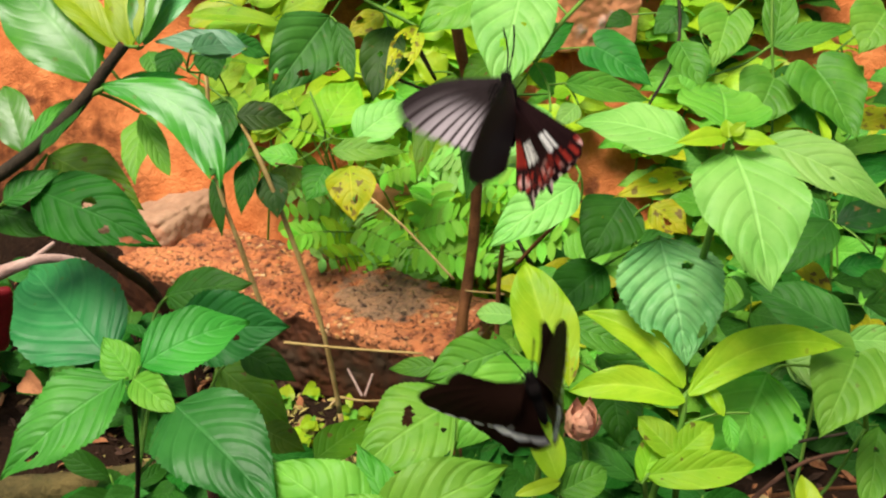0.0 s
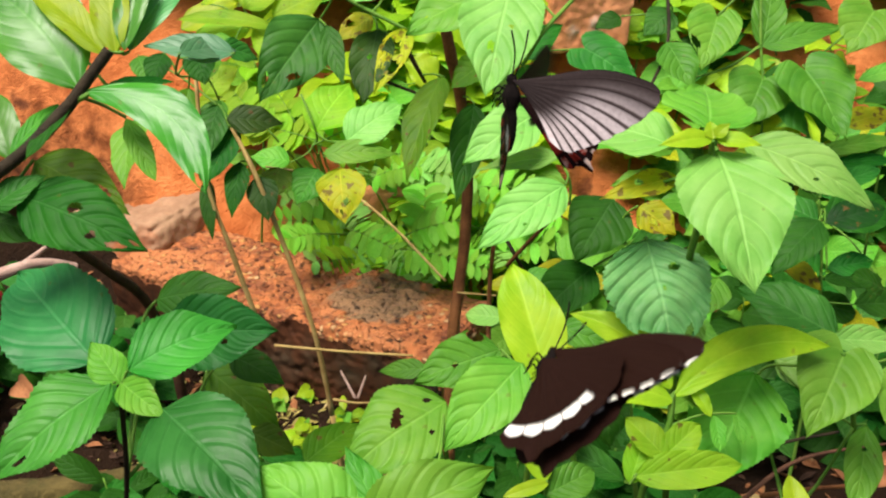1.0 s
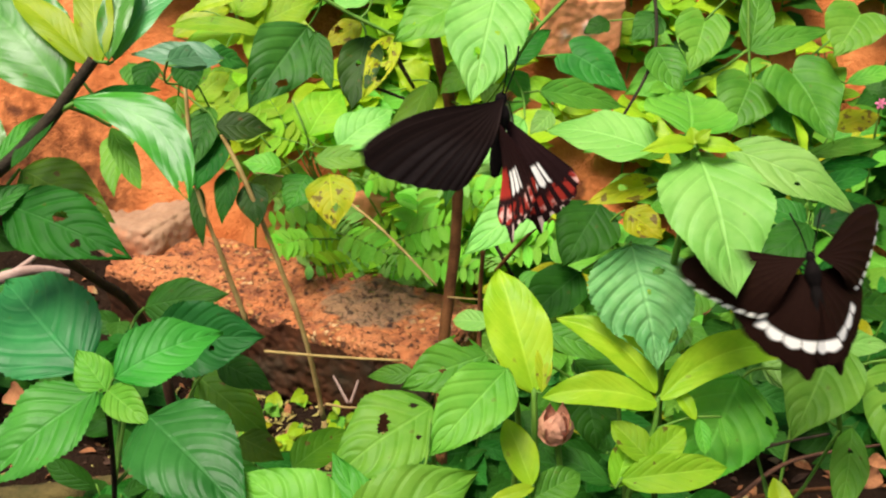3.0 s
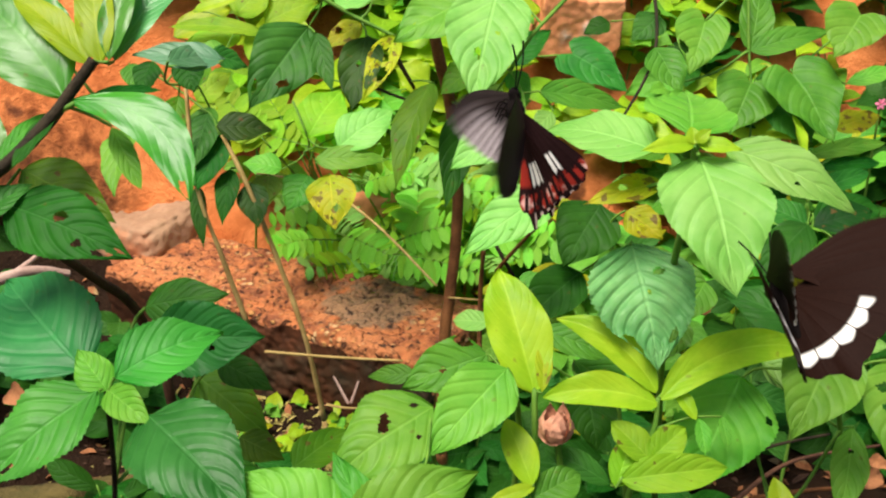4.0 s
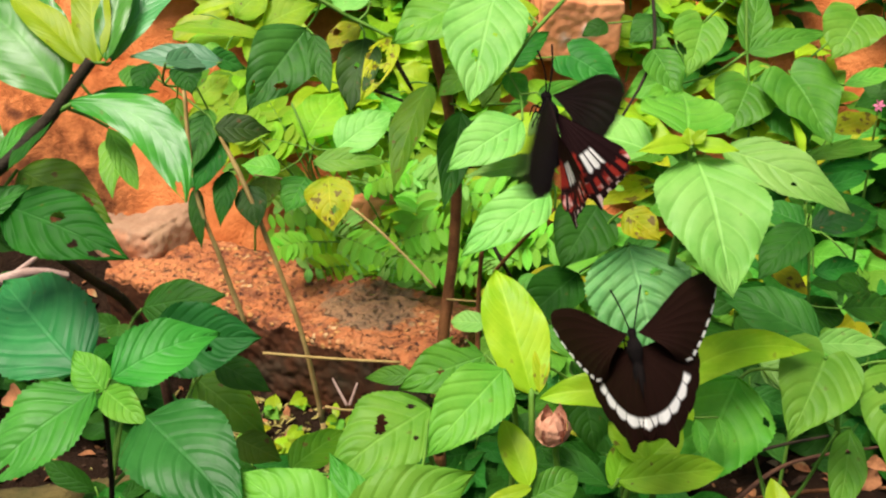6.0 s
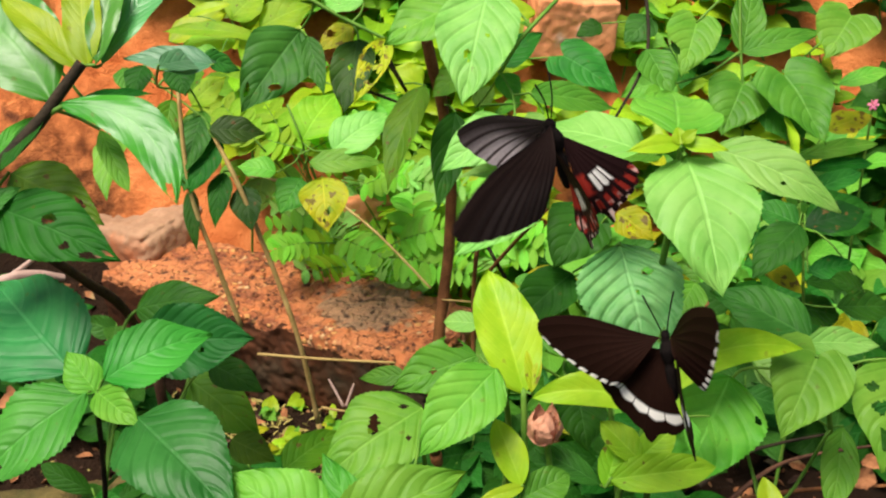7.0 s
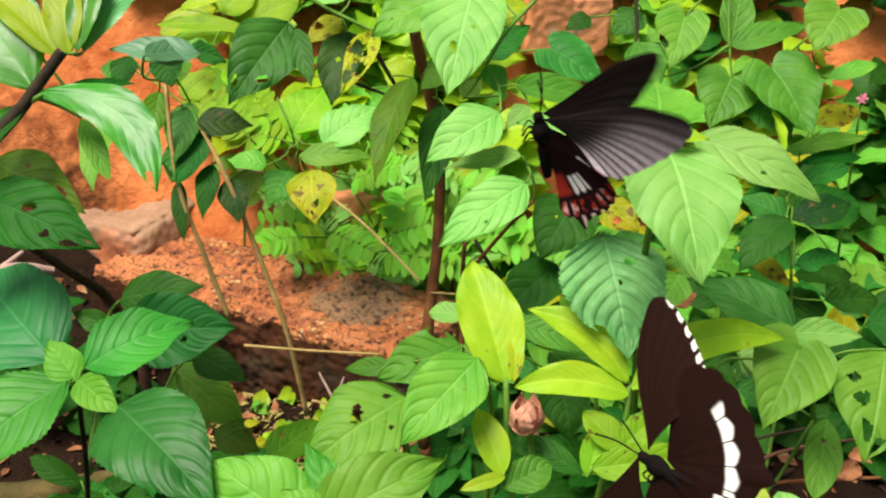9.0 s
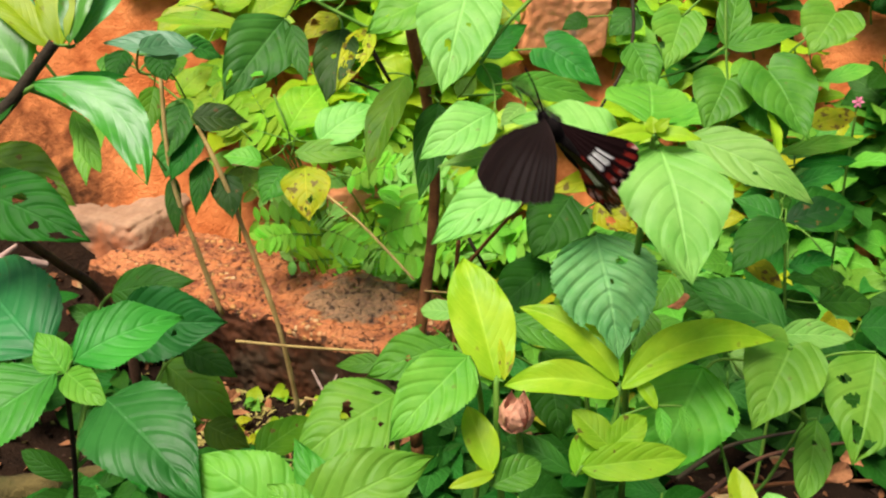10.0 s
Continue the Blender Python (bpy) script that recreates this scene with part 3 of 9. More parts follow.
stalk(plant, 0.0006, 0.0005, STEM_GREEN, (-0.1195, 0.3433, 0.3304), (-0.1333, 0.3492, 0.3473), (-0.1401, 0.3449, 0.3649))

plant = thing("shrub", (0.0009, 0.5284, -0.0008), "tall shrub with drooping pale and dark pointed leaves", "plant")
stalk(plant, 0.00377, 0.00325, BARK_RED, (0.0009, 0.5184, 0.0629), (0.0039, 0.5218, 0.1409), (0.0080, 0.5297, 0.1727), (0.0119, 0.5419, 0.2255), (0.0079, 0.5344, 0.2765), (-0.0013, 0.5247, 0.3219), (-0.0040, 0.5247, 0.3567))
stalk(plant, 0.00143, 0.00117, BARK_RED, (0.0243, 0.4996, 0.1376), (0.0245, 0.5025, 0.1796), (0.0257, 0.4940, 0.2107))
stalk(plant, 0.00104, 0.00078, BARK_RED, (0.0306, 0.4536, 0.2146), (0.0428, 0.4353, 0.2387), (0.0555, 0.4167, 0.2617))
stalk(plant, 0.00098, 0.00098, BARK_DARK, (0.0391, 0.4526, 0.2120), (0.0339, 0.4498, 0.2224), (0.0302, 0.4523, 0.2287))
stalk(plant, 0.00065, 0.00065, STEM_STRAW, (0.0063, 0.5251, 0.1663), (0.0278, 0.5010, 0.1757))
stalk(plant, 0.00117, 0.00091, STEM_GREEN, (-0.0610, 0.5055, 0.3449), (-0.0409, 0.5013, 0.3342), (-0.0203, 0.4976, 0.3246))
stalk(plant, 0.00104, 0.00091, STEM_GREEN, (0.0628, 0.4659, 0.3490), (0.0445, 0.4458, 0.3341), (0.0343, 0.4397, 0.3192))
stalk(plant, 0.00143, 0.00104, BARK_DARK, (-0.0222, 0.5079, 0.3154), (-0.0118, 0.5136, 0.2945))
stalk(plant, 0.00104, 0.00078, BARK_DARK, (-0.0344, 0.5138, 0.2954), (-0.0157, 0.5113, 0.2889))
stalk(plant, 0.00434, 0.00377, BARK_RED, (0.0009, 0.5284, -0.0128), (0.0049, 0.5294, 0.0251), (0.0009, 0.5184, 0.0629))
leaf(plant, "ovate", (-0.0673, 0.5191, 0.3264), (-0.0952, 0.4853, 0.2901), 0.0357, LEAF_DEEP, roll=-14, bend=0.06, fold=0.15, holes=((0.8, 0.5, 0.06), (0.65, -0.55, 0.05)))
stalk(plant, 0.0006, 0.0005, STEM_GREEN, (-0.0574, 0.5048, 0.3429), (-0.0609, 0.5155, 0.3351), (-0.0670, 0.5194, 0.3268))
leaf(plant, "ovate", (-0.0628, 0.5112, 0.3242), (-0.0525, 0.4875, 0.2983), 0.0122, LEAF_DEEP, bend=0.05, fold=0.1)
stalk(plant, 0.0006, 0.0005, STEM_GREEN, (-0.0673, 0.5191, 0.3264), (-0.0653, 0.5166, 0.3256), (-0.0629, 0.5115, 0.3245))
leaf(plant, "ovate", (-0.0369, 0.5172, 0.3214), (-0.0431, 0.4871, 0.2887), 0.0234, LEAF_UMBER, bend=0.05, fold=0.12, holes=((0.4, 0.1, 0.04),))
stalk(plant, 0.0006, 0.0005, STEM_GREEN, (-0.0222, 0.5079, 0.3154), (-0.0293, 0.5155, 0.3189), (-0.0368, 0.5176, 0.3218))
leaf(plant, "ovate", (-0.0405, 0.5265, 0.3270), (-0.0585, 0.5156, 0.3152), 0.0150, LEAF_SICK, bend=0.05, fold=0.1, holes=((0.5, 0.5, 0.1),))
stalk(plant, 0.0006, 0.0005, STEM_GREEN, (-0.0369, 0.5172, 0.3214), (-0.0377, 0.5234, 0.3242), (-0.0401, 0.5267, 0.3273))
leaf(plant, "ovate", (-0.0198, 0.4978, 0.3251), (-0.0363, 0.4718, 0.2970), 0.0147, LEAF_SICK, roll=-10, bend=0.08, fold=0.2, holes=((0.35, 0.4, 0.12), (0.6, -0.3, 0.1), (0.75, 0.4, 0.1)))
leaf(plant, "ovate", (0.0294, 0.4574, 0.3543), (0.0167, 0.4160, 0.3095), 0.0376, LEAF_PALE, bend=0.05, fold=0.08, teeth=0.012, holes=((0.62, 0.18, 0.03), (0.66, 0.1, 0.02), (0.45, -0.25, 0.015)))
stalk(plant, 0.0006, 0.0005, STEM_GREEN, (0.0489, 0.4503, 0.3382), (0.0398, 0.4580, 0.3469), (0.0295, 0.4577, 0.3547))
leaf(plant, "ovate", (0.0171, 0.4782, 0.3454), (-0.0195, 0.4622, 0.3281), 0.0300, LEAF_FRESH, bend=0.05, fold=0.08, holes=((0.7, 0.2, 0.02),))
stalk(plant, 0.0006, 0.0005, STEM_GREEN, (0.0326, 0.4579, 0.3522), (0.0275, 0.4714, 0.3485), (0.0175, 0.4784, 0.3456))
leaf(plant, "ovate", (-0.0035, 0.4935, 0.3490), (-0.0238, 0.5111, 0.3581), 0.0254, LEAF_FRESH, bend=0.05, fold=0.08)
stalk(plant, 0.0006, 0.0005, STEM_GREEN, (0.0171, 0.4782, 0.3454), (0.0090, 0.4860, 0.3446), (-0.0031, 0.4932, 0.3488))
leaf(plant, "ovate", (-0.0324, 0.5046, 0.3422), (-0.0540, 0.5189, 0.3432), 0.0232, LEAF_PALE, bend=0.05, fold=0.08)
stalk(plant, 0.0006, 0.0005, STEM_GREEN, (-0.0383, 0.5008, 0.3329), (-0.0341, 0.5029, 0.3368), (-0.0319, 0.5043, 0.3421))
leaf(plant, "ovate", (-0.0026, 0.5018, 0.3001), (-0.0199, 0.4603, 0.2561), 0.0201, LEAF_OLIVE, roll=16, bend=0.08, fold=0.2)
stalk(plant, 0.0006, 0.0005, STEM_GREEN, (-0.0139, 0.5124, 0.2988), (-0.0077, 0.5096, 0.2998), (-0.0024, 0.5022, 0.3004))
leaf(plant, "ovate", (-0.0013, 0.5145, 0.2967), (-0.0158, 0.4926, 0.2732), 0.0119, LEAF_FRESH, bend=0.08, fold=0.1)
stalk(plant, 0.0006, 0.0005, STEM_GREEN, (-0.0077, 0.5096, 0.2998), (-0.0041, 0.5134, 0.2984), (-0.0011, 0.5148, 0.2971))
leaf(plant, "ovate", (0.0144, 0.5094, 0.2838), (0.0048, 0.4700, 0.2422), 0.0195, LEAF_DARK, roll=-10, bend=0.06, fold=0.2)
stalk(plant, 0.0006, 0.0005, STEM_GREEN, (0.0069, 0.5333, 0.2825), (0.0112, 0.5254, 0.2838), (0.0145, 0.5098, 0.2842))
leaf(plant, "ovate", (0.0217, 0.5310, 0.3025), (0.0017, 0.5190, 0.2896), 0.0184, LEAF_OLIVE, bend=0.06, fold=0.2)
stalk(plant, 0.0006, 0.0005, STEM_GREEN, (0.0032, 0.5291, 0.3002), (0.0142, 0.5326, 0.3013), (0.0221, 0.5313, 0.3027))
leaf(plant, "ovate", (0.0396, 0.4187, 0.3018), (0.0069, 0.4017, 0.2839), 0.0245, LEAF_PALE, bend=0.06, fold=0.08, teeth=0.012)
stalk(plant, 0.0006, 0.0005, STEM_GREEN, (0.0343, 0.4397, 0.3192), (0.0396, 0.4328, 0.3103), (0.0400, 0.4189, 0.3021))
leaf(plant, "ovate", (0.0490, 0.4116, 0.2839), (0.0146, 0.4218, 0.2750), 0.0156, LEAF_PALE, roll=20, bend=0.05, fold=0.1)
stalk(plant, 0.0006, 0.0005, STEM_GREEN, (0.0555, 0.4167, 0.2617), (0.0549, 0.4152, 0.2720), (0.0495, 0.4114, 0.2840))
leaf(plant, "ovate", (0.0501, 0.3948, 0.2770), (0.0125, 0.3742, 0.2559), 0.0227, LEAF_PALE, bend=0.06, fold=0.1, teeth=0.012, holes=((0.55, -0.5, 0.02),))
stalk(plant, 0.0006, 0.0005, STEM_GREEN, (0.0519, 0.4133, 0.2786), (0.0528, 0.4065, 0.2777), (0.0505, 0.3950, 0.2772))
leaf(plant, "ovate", (0.0352, 0.4524, 0.3159), (0.0433, 0.4415, 0.3040), 0.0125, LEAF_MID, bend=0.06, fold=0.1)
stalk(plant, 0.0006, 0.0005, STEM_GREEN, (0.0343, 0.4397, 0.3192), (0.0340, 0.4481, 0.3178), (0.0349, 0.4527, 0.3162))
leaf(plant, "ovate", (0.0478, 0.4363, 0.3104), (0.0890, 0.4464, 0.3001), 0.0161, LEAF_MID, bend=0.05, fold=0.1)
stalk(plant, 0.0006, 0.0005, STEM_GREEN, (0.0396, 0.4328, 0.3103), (0.0427, 0.4350, 0.3101), (0.0474, 0.4362, 0.3105))
leaf(plant, "heart", (0.0709, 0.5078, 0.3135), (0.0988, 0.4928, 0.2969), 0.0268, LEAF_DEEP, bend=0.05, fold=0.1)
stalk(plant, 0.0006, 0.0005, STEM_GREEN, (0.0217, 0.5310, 0.3025), (0.0411, 0.5266, 0.3078), (0.0705, 0.5080, 0.3137))
leaf(plant, "ovate", (0.0364, 0.5190, 0.3073), (0.0622, 0.5326, 0.3220), 0.0188, LEAF_DARK, bend=0.05, fold=0.1)
stalk(plant, 0.0006, 0.0005, STEM_GREEN, (0.0381, 0.5279, 0.3070), (0.0364, 0.5237, 0.3061), (0.0360, 0.5188, 0.3070))
leaf(plant, "ovate", (0.0243, 0.4722, 0.2957), (0.0335, 0.4804, 0.3046), 0.0106, LEAF_OLIVE, bend=0.05, fold=0.1)
stalk(plant, 0.0006, 0.0005, STEM_GREEN, (0.0352, 0.4524, 0.3159), (0.0276, 0.4628, 0.3018), (0.0240, 0.4720, 0.2954))
leaf(plant, "ovate", (0.0466, 0.4730, 0.2972), (0.0334, 0.4836, 0.2889), 0.0085, LEAF_FRESH, bend=0.05, fold=0.1)
stalk(plant, 0.0006, 0.0005, STEM_GREEN, (0.0251, 0.4694, 0.2972), (0.0377, 0.4715, 0.2970), (0.0470, 0.4727, 0.2974))
leaf(plant, "ovate", (0.0534, 0.4327, 0.3014), (0.0429, 0.4248, 0.2931), 0.0102, LEAF_PALE, bend=0.05, fold=0.1)
stalk(plant, 0.0006, 0.0005, STEM_GREEN, (0.0478, 0.4363, 0.3104), (0.0515, 0.4360, 0.3060), (0.0538, 0.4329, 0.3017))

plant = thing("herb", (0.0993, 0.3761, -0.0094), "tall herb with large pale serrated drooping leaves and tiny buds", "plant")
stalk(plant, 0.00156, 0.00117, STEM_GREEN, (0.0993, 0.3661, 0.1357), (0.0925, 0.3517, 0.2390), (0.0874, 0.3178, 0.2941), (0.0880, 0.3153, 0.3192))
stalk(plant, 0.00072, 0.00065, STEM_GREEN, (0.0875, 0.3173, 0.3015), (0.0811, 0.3280, 0.3020), (0.0687, 0.3384, 0.2932))
stalk(plant, 0.00091, 0.00072, STEM_GREEN, (0.0880, 0.3153, 0.3192), (0.0932, 0.3163, 0.3181), (0.0996, 0.3201, 0.3170))
stalk(plant, 0.00091, 0.00072, STEM_GREEN, (0.0880, 0.3153, 0.3192), (0.0829, 0.3200, 0.3171), (0.0777, 0.3259, 0.3142))
stalk(plant, 0.00091, 0.00072, STEM_GREEN, (0.0880, 0.3153, 0.3192), (0.0880, 0.3134, 0.3178), (0.0884, 0.3116, 0.3168))
stalk(plant, 0.00179, 0.00156, STEM_GREEN, (0.0993, 0.3761, -0.0214), (0.1033, 0.3771, 0.0571), (0.0993, 0.3661, 0.1357))
leaf(plant, "ovate", (0.0896, 0.3160, 0.3155), (0.0956, 0.2788, 0.2808), 0.0362, LEAF_PALE, bend=0.08, fold=0.1, teeth=0.025)
leaf(plant, "ovate", (0.0990, 0.3201, 0.3171), (0.1391, 0.3037, 0.2994), 0.0202, LEAF_PALE, roll=-4, bend=0.09, fold=0.14, teeth=0.025, holes=((0.55, 0.35, 0.02),))
leaf(plant, "ovate", (0.0862, 0.3153, 0.3227), (0.0908, 0.3466, 0.3307), 0.0300, LEAF_FRESH, bend=0.06, fold=0.06, teeth=0.01)
stalk(plant, 0.0006, 0.0005, STEM_GREEN, (0.0876, 0.3157, 0.3190), (0.0868, 0.3154, 0.3205), (0.0861, 0.3148, 0.3225))
leaf(plant, "ovate", (0.0777, 0.3259, 0.3142), (0.0423, 0.3536, 0.3141), 0.0251, LEAF_PALE, roll=10, bend=0.08, fold=0.1, teeth=0.015)
leaf(plant, "ovate", (0.0869, 0.3131, 0.3206), (0.0680, 0.3070, 0.3197), 0.0073, LEAF_LIME, bend=0.06, fold=0.15)
leaf(plant, "ovate", (0.0877, 0.3131, 0.3206), (0.1022, 0.3104, 0.3190), 0.0063, LEAF_LIME, bend=0.06, fold=0.15)
leaf(plant, "ovate", (0.0866, 0.3117, 0.3206), (0.0861, 0.3162, 0.3255), 0.0055, LEAF_LIME, bend=0.06, fold=0.2)
stalk(plant, 0.0006, 0.0005, STEM_GREEN, (0.0880, 0.3136, 0.3180), (0.0873, 0.3126, 0.3188), (0.0866, 0.3113, 0.3202))
leaf(plant, "ovate", (0.0873, 0.3120, 0.3213), (0.0918, 0.3124, 0.3257), 0.0044, LEAF_LIME, bend=0.06, fold=0.2)
leaf(plant, "ovate", (0.0826, 0.3342, 0.3000), (0.0540, 0.3284, 0.2941), 0.0104, LEAF_SICK, bend=0.06, fold=0.2, holes=((0.5, 0.3, 0.05),))
stalk(plant, 0.0006, 0.0005, STEM_GREEN, (0.0781, 0.3308, 0.3003), (0.0810, 0.3331, 0.2999), (0.0831, 0.3343, 0.3001))

plant = thing("herb", (0.0890, 0.3868, -0.0086), "herb with one crinkled blue-green leaf eaten through", "plant")
stalk(plant, 0.00117, 0.00091, STEM_GREEN, (0.0890, 0.3768, 0.1275), (0.0792, 0.3830, 0.2127), (0.0723, 0.3531, 0.2603), (0.0753, 0.3444, 0.2732))
stalk(plant, 0.00135, 0.00117, STEM_GREEN, (0.0890, 0.3868, -0.0206), (0.0930, 0.3878, 0.0534), (0.0890, 0.3768, 0.1275))
leaf(plant, "ovate", (0.0753, 0.3442, 0.2728), (0.0813, 0.3098, 0.2382), 0.0410, LEAF_CRINKLE, bend=0.06, fold=0.05, teeth=0.03, crinkle=0.005, pucker=0.03, veins=8, holes=((0.27, -0.36, 0.042), (0.42, -0.1, 0.02), (0.8, 0.75, 0.08), (0.78, -0.7, 0.06)))
leaf(plant, "ovate", (0.0772, 0.4296, 0.2587), (0.0582, 0.4075, 0.2359), 0.0306, LEAF_DARK, bend=0.06, fold=0.1, holes=((0.4, 0.2, 0.02),))
stalk(plant, 0.0006, 0.0005, STEM_GREEN, (0.0770, 0.3776, 0.2281), (0.0808, 0.4128, 0.2442), (0.0775, 0.4299, 0.2590))
leaf(plant, "ovate", (0.0680, 0.4178, 0.2295), (0.0396, 0.3997, 0.2113), 0.0250, LEAF_DARK, bend=0.06, fold=0.1)
stalk(plant, 0.0006, 0.0005, STEM_GREEN, (0.0807, 0.4090, 0.2422), (0.0761, 0.4161, 0.2358), (0.0684, 0.4180, 0.2297))
leaf(plant, "ovate", (0.0866, 0.4162, 0.2599), (0.1020, 0.4067, 0.2499), 0.0178, LEAF_SICK, bend=0.06, fold=0.1, holes=((0.5, 0.3, 0.1),))
stalk(plant, 0.0006, 0.0005, STEM_GREEN, (0.0799, 0.4212, 0.2504), (0.0821, 0.4204, 0.2551), (0.0862, 0.4164, 0.2602))
leaf(plant, "ovate", (0.1096, 0.3986, 0.2161), (0.1026, 0.3838, 0.2011), 0.0177, LEAF_MID, bend=0.06, fold=0.1)
stalk(plant, 0.0006, 0.0005, STEM_GREEN, (0.0792, 0.3830, 0.2127), (0.0957, 0.3963, 0.2151), (0.1097, 0.3990, 0.2164))
leaf(plant, "ovate", (0.1153, 0.3806, 0.2408), (0.1040, 0.3683, 0.2283), 0.0166, LEAF_FRESH, bend=0.06, fold=0.1)
stalk(plant, 0.0006, 0.0005, STEM_GREEN, (0.1096, 0.3986, 0.2161), (0.1144, 0.3943, 0.2288), (0.1155, 0.3809, 0.2411))

plant = thing("sapling", (0.0700, 0.3175, -0.0140), "young sapling with shiny yellow-green new leaves", "plant")
stalk(plant, 0.00143, 0.00111, STEM_GREEN, (0.0419, 0.3073, 0.1645), (0.0382, 0.3065, 0.2060), (0.0376, 0.3133, 0.2281))
stalk(plant, 0.00130, 0.00098, STEM_GREEN, (0.0700, 0.3075, 0.1644), (0.0761, 0.3071, 0.1982), (0.0810, 0.3070, 0.2153), (0.0821, 0.3101, 0.2264))
stalk(plant, 0.00052, 0.00039, STEM_GREEN, (0.0814, 0.3070, 0.2153), (0.0917, 0.3068, 0.2198), (0.0985, 0.3060, 0.2212), (0.1046, 0.3060, 0.2212))
stalk(plant, 0.00150, 0.00130, STEM_GREEN, (0.0700, 0.3175, -0.0260), (0.0740, 0.3185, 0.0692), (0.0700, 0.3075, 0.1644))
leaf(plant, "lance", (0.0376, 0.3130, 0.2273), (0.0255, 0.3462, 0.2618), 0.0232, LEAF_LIME, bend=0.05, fold=0.18)
leaf(plant, "ellip", (0.0404, 0.3118, 0.2279), (0.0420, 0.3259, 0.2422), 0.0062, LEAF_SICK, bend=0.05, fold=0.2)
stalk(plant, 0.0006, 0.0005, STEM_GREEN, (0.0376, 0.3133, 0.2281), (0.0390, 0.3125, 0.2275), (0.0404, 0.3115, 0.2276))
leaf(plant, "lance", (0.0815, 0.3109, 0.2285), (0.0464, 0.3306, 0.2483), 0.0137, LEAF_LIME, bend=0.06, fold=0.3, curve=0.11)
leaf(plant, "lance", (0.0816, 0.3081, 0.2250), (0.0404, 0.3111, 0.2260), 0.0131, LEAF_LIME, roll=-4, bend=0.06, fold=0.3, curve=0.08)
leaf(plant, "lance", (0.0828, 0.3089, 0.2269), (0.1409, 0.3220, 0.2397), 0.0152, LEAF_LIME, bend=0.05, curve=-0.13, fold=0.3)
leaf(plant, "lance", (0.0785, 0.2971, 0.2081), (0.0653, 0.3074, 0.2184), 0.0114, LEAF_YELLOW, bend=0.05, fold=0.25)
stalk(plant, 0.0006, 0.0005, STEM_GREEN, (0.0788, 0.3068, 0.2082), (0.0795, 0.3021, 0.2069), (0.0789, 0.2968, 0.2078))
leaf(plant, "lance", (0.0775, 0.2972, 0.2084), (0.0920, 0.3057, 0.2167), 0.0117, LEAF_YELLOW, bend=0.05, fold=0.25)
leaf(plant, "lance", (0.0677, 0.2935, 0.2029), (0.1057, 0.2965, 0.2061), 0.0140, LEAF_YELLOW, roll=6, bend=0.06, fold=0.25)
stalk(plant, 0.0006, 0.0005, STEM_GREEN, (0.0785, 0.2971, 0.2081), (0.0716, 0.2962, 0.2046), (0.0672, 0.2935, 0.2029))
leaf(plant, "lance", (0.0659, 0.2937, 0.1999), (0.0734, 0.3073, 0.2132), 0.0102, LEAF_YELLOW, bend=0.05, fold=0.2)
stalk(plant, 0.0006, 0.0005, STEM_GREEN, (0.0677, 0.2935, 0.2029), (0.0666, 0.2936, 0.2009), (0.0657, 0.2934, 0.1996))
leaf(plant, "lance", (0.0355, 0.2884, 0.2046), (0.0269, 0.3051, 0.2212), 0.0116, LEAF_LIME, bend=0.05, fold=0.2)
stalk(plant, 0.0006, 0.0005, STEM_GREEN, (0.0386, 0.3062, 0.2014), (0.0378, 0.2973, 0.2005), (0.0357, 0.2881, 0.2043))
leaf(plant, "lance", (0.0363, 0.2881, 0.2039), (0.0204, 0.2834, 0.2012), 0.0051, LEAF_LIME, bend=0.05, fold=0.2)
leaf(plant, "ellip", (0.0357, 0.2876, 0.1991), (0.0534, 0.2953, 0.2040), 0.0132, LEAF_MID, bend=0.05, fold=0.15)
stalk(plant, 0.0006, 0.0005, STEM_GREEN, (0.0363, 0.2911, 0.2032), (0.0354, 0.2895, 0.2006), (0.0352, 0.2874, 0.1990))
leaf(plant, "ellip", (0.0650, 0.2994, 0.1967), (0.0415, 0.3088, 0.2061), 0.0099, LEAF_DEEP, bend=0.08, fold=0.15)
stalk(plant, 0.0006, 0.0005, STEM_GREEN, (0.0659, 0.2937, 0.1999), (0.0661, 0.2968, 0.1976), (0.0654, 0.2992, 0.1965))
leaf(plant, "ellip", (0.0965, 0.3057, 0.2204), (0.0975, 0.2964, 0.2114), 0.0060, LEAF_FRESH, bend=0.05, fold=0.2)
leaf(plant, "ellip", (0.1042, 0.3060, 0.2212), (0.1057, 0.2979, 0.2132), 0.0044, LEAF_FRESH, bend=0.05, fold=0.2)
leaf(plant, "lance", (0.0892, 0.3124, 0.2286), (0.0952, 0.3044, 0.2206), 0.0057, LEAF_LIME, bend=0.05, fold=0.2)
stalk(plant, 0.0006, 0.0005, STEM_GREEN, (0.0821, 0.3101, 0.2264), (0.0852, 0.3125, 0.2276), (0.0889, 0.3127, 0.2289))
leaf(plant, "ellip", (0.0241, 0.3620, 0.2309), (0.0083, 0.3681, 0.2289), 0.0098, LEAF_PALE, bend=0.05, fold=0.1)
stalk(plant, 0.0006, 0.0005, STEM_GREEN, (0.0376, 0.3133, 0.2281), (0.0365, 0.3395, 0.2271), (0.0245, 0.3618, 0.2309))
leaf(plant, "ellip", (0.0433, 0.3610, 0.2280), (0.0727, 0.3535, 0.2203), 0.0138, LEAF_MID, bend=0.05, fold=0.1)
stalk(plant, 0.0006, 0.0005, STEM_GREEN, (0.0302, 0.3524, 0.2289), (0.0350, 0.3584, 0.2280), (0.0428, 0.3611, 0.2281))
leaf(plant, "ovate", (0.0611, 0.3406, 0.2120), (0.0640, 0.3230, 0.1948), 0.0199, LEAF_DARK, bend=0.05, fold=0.1)
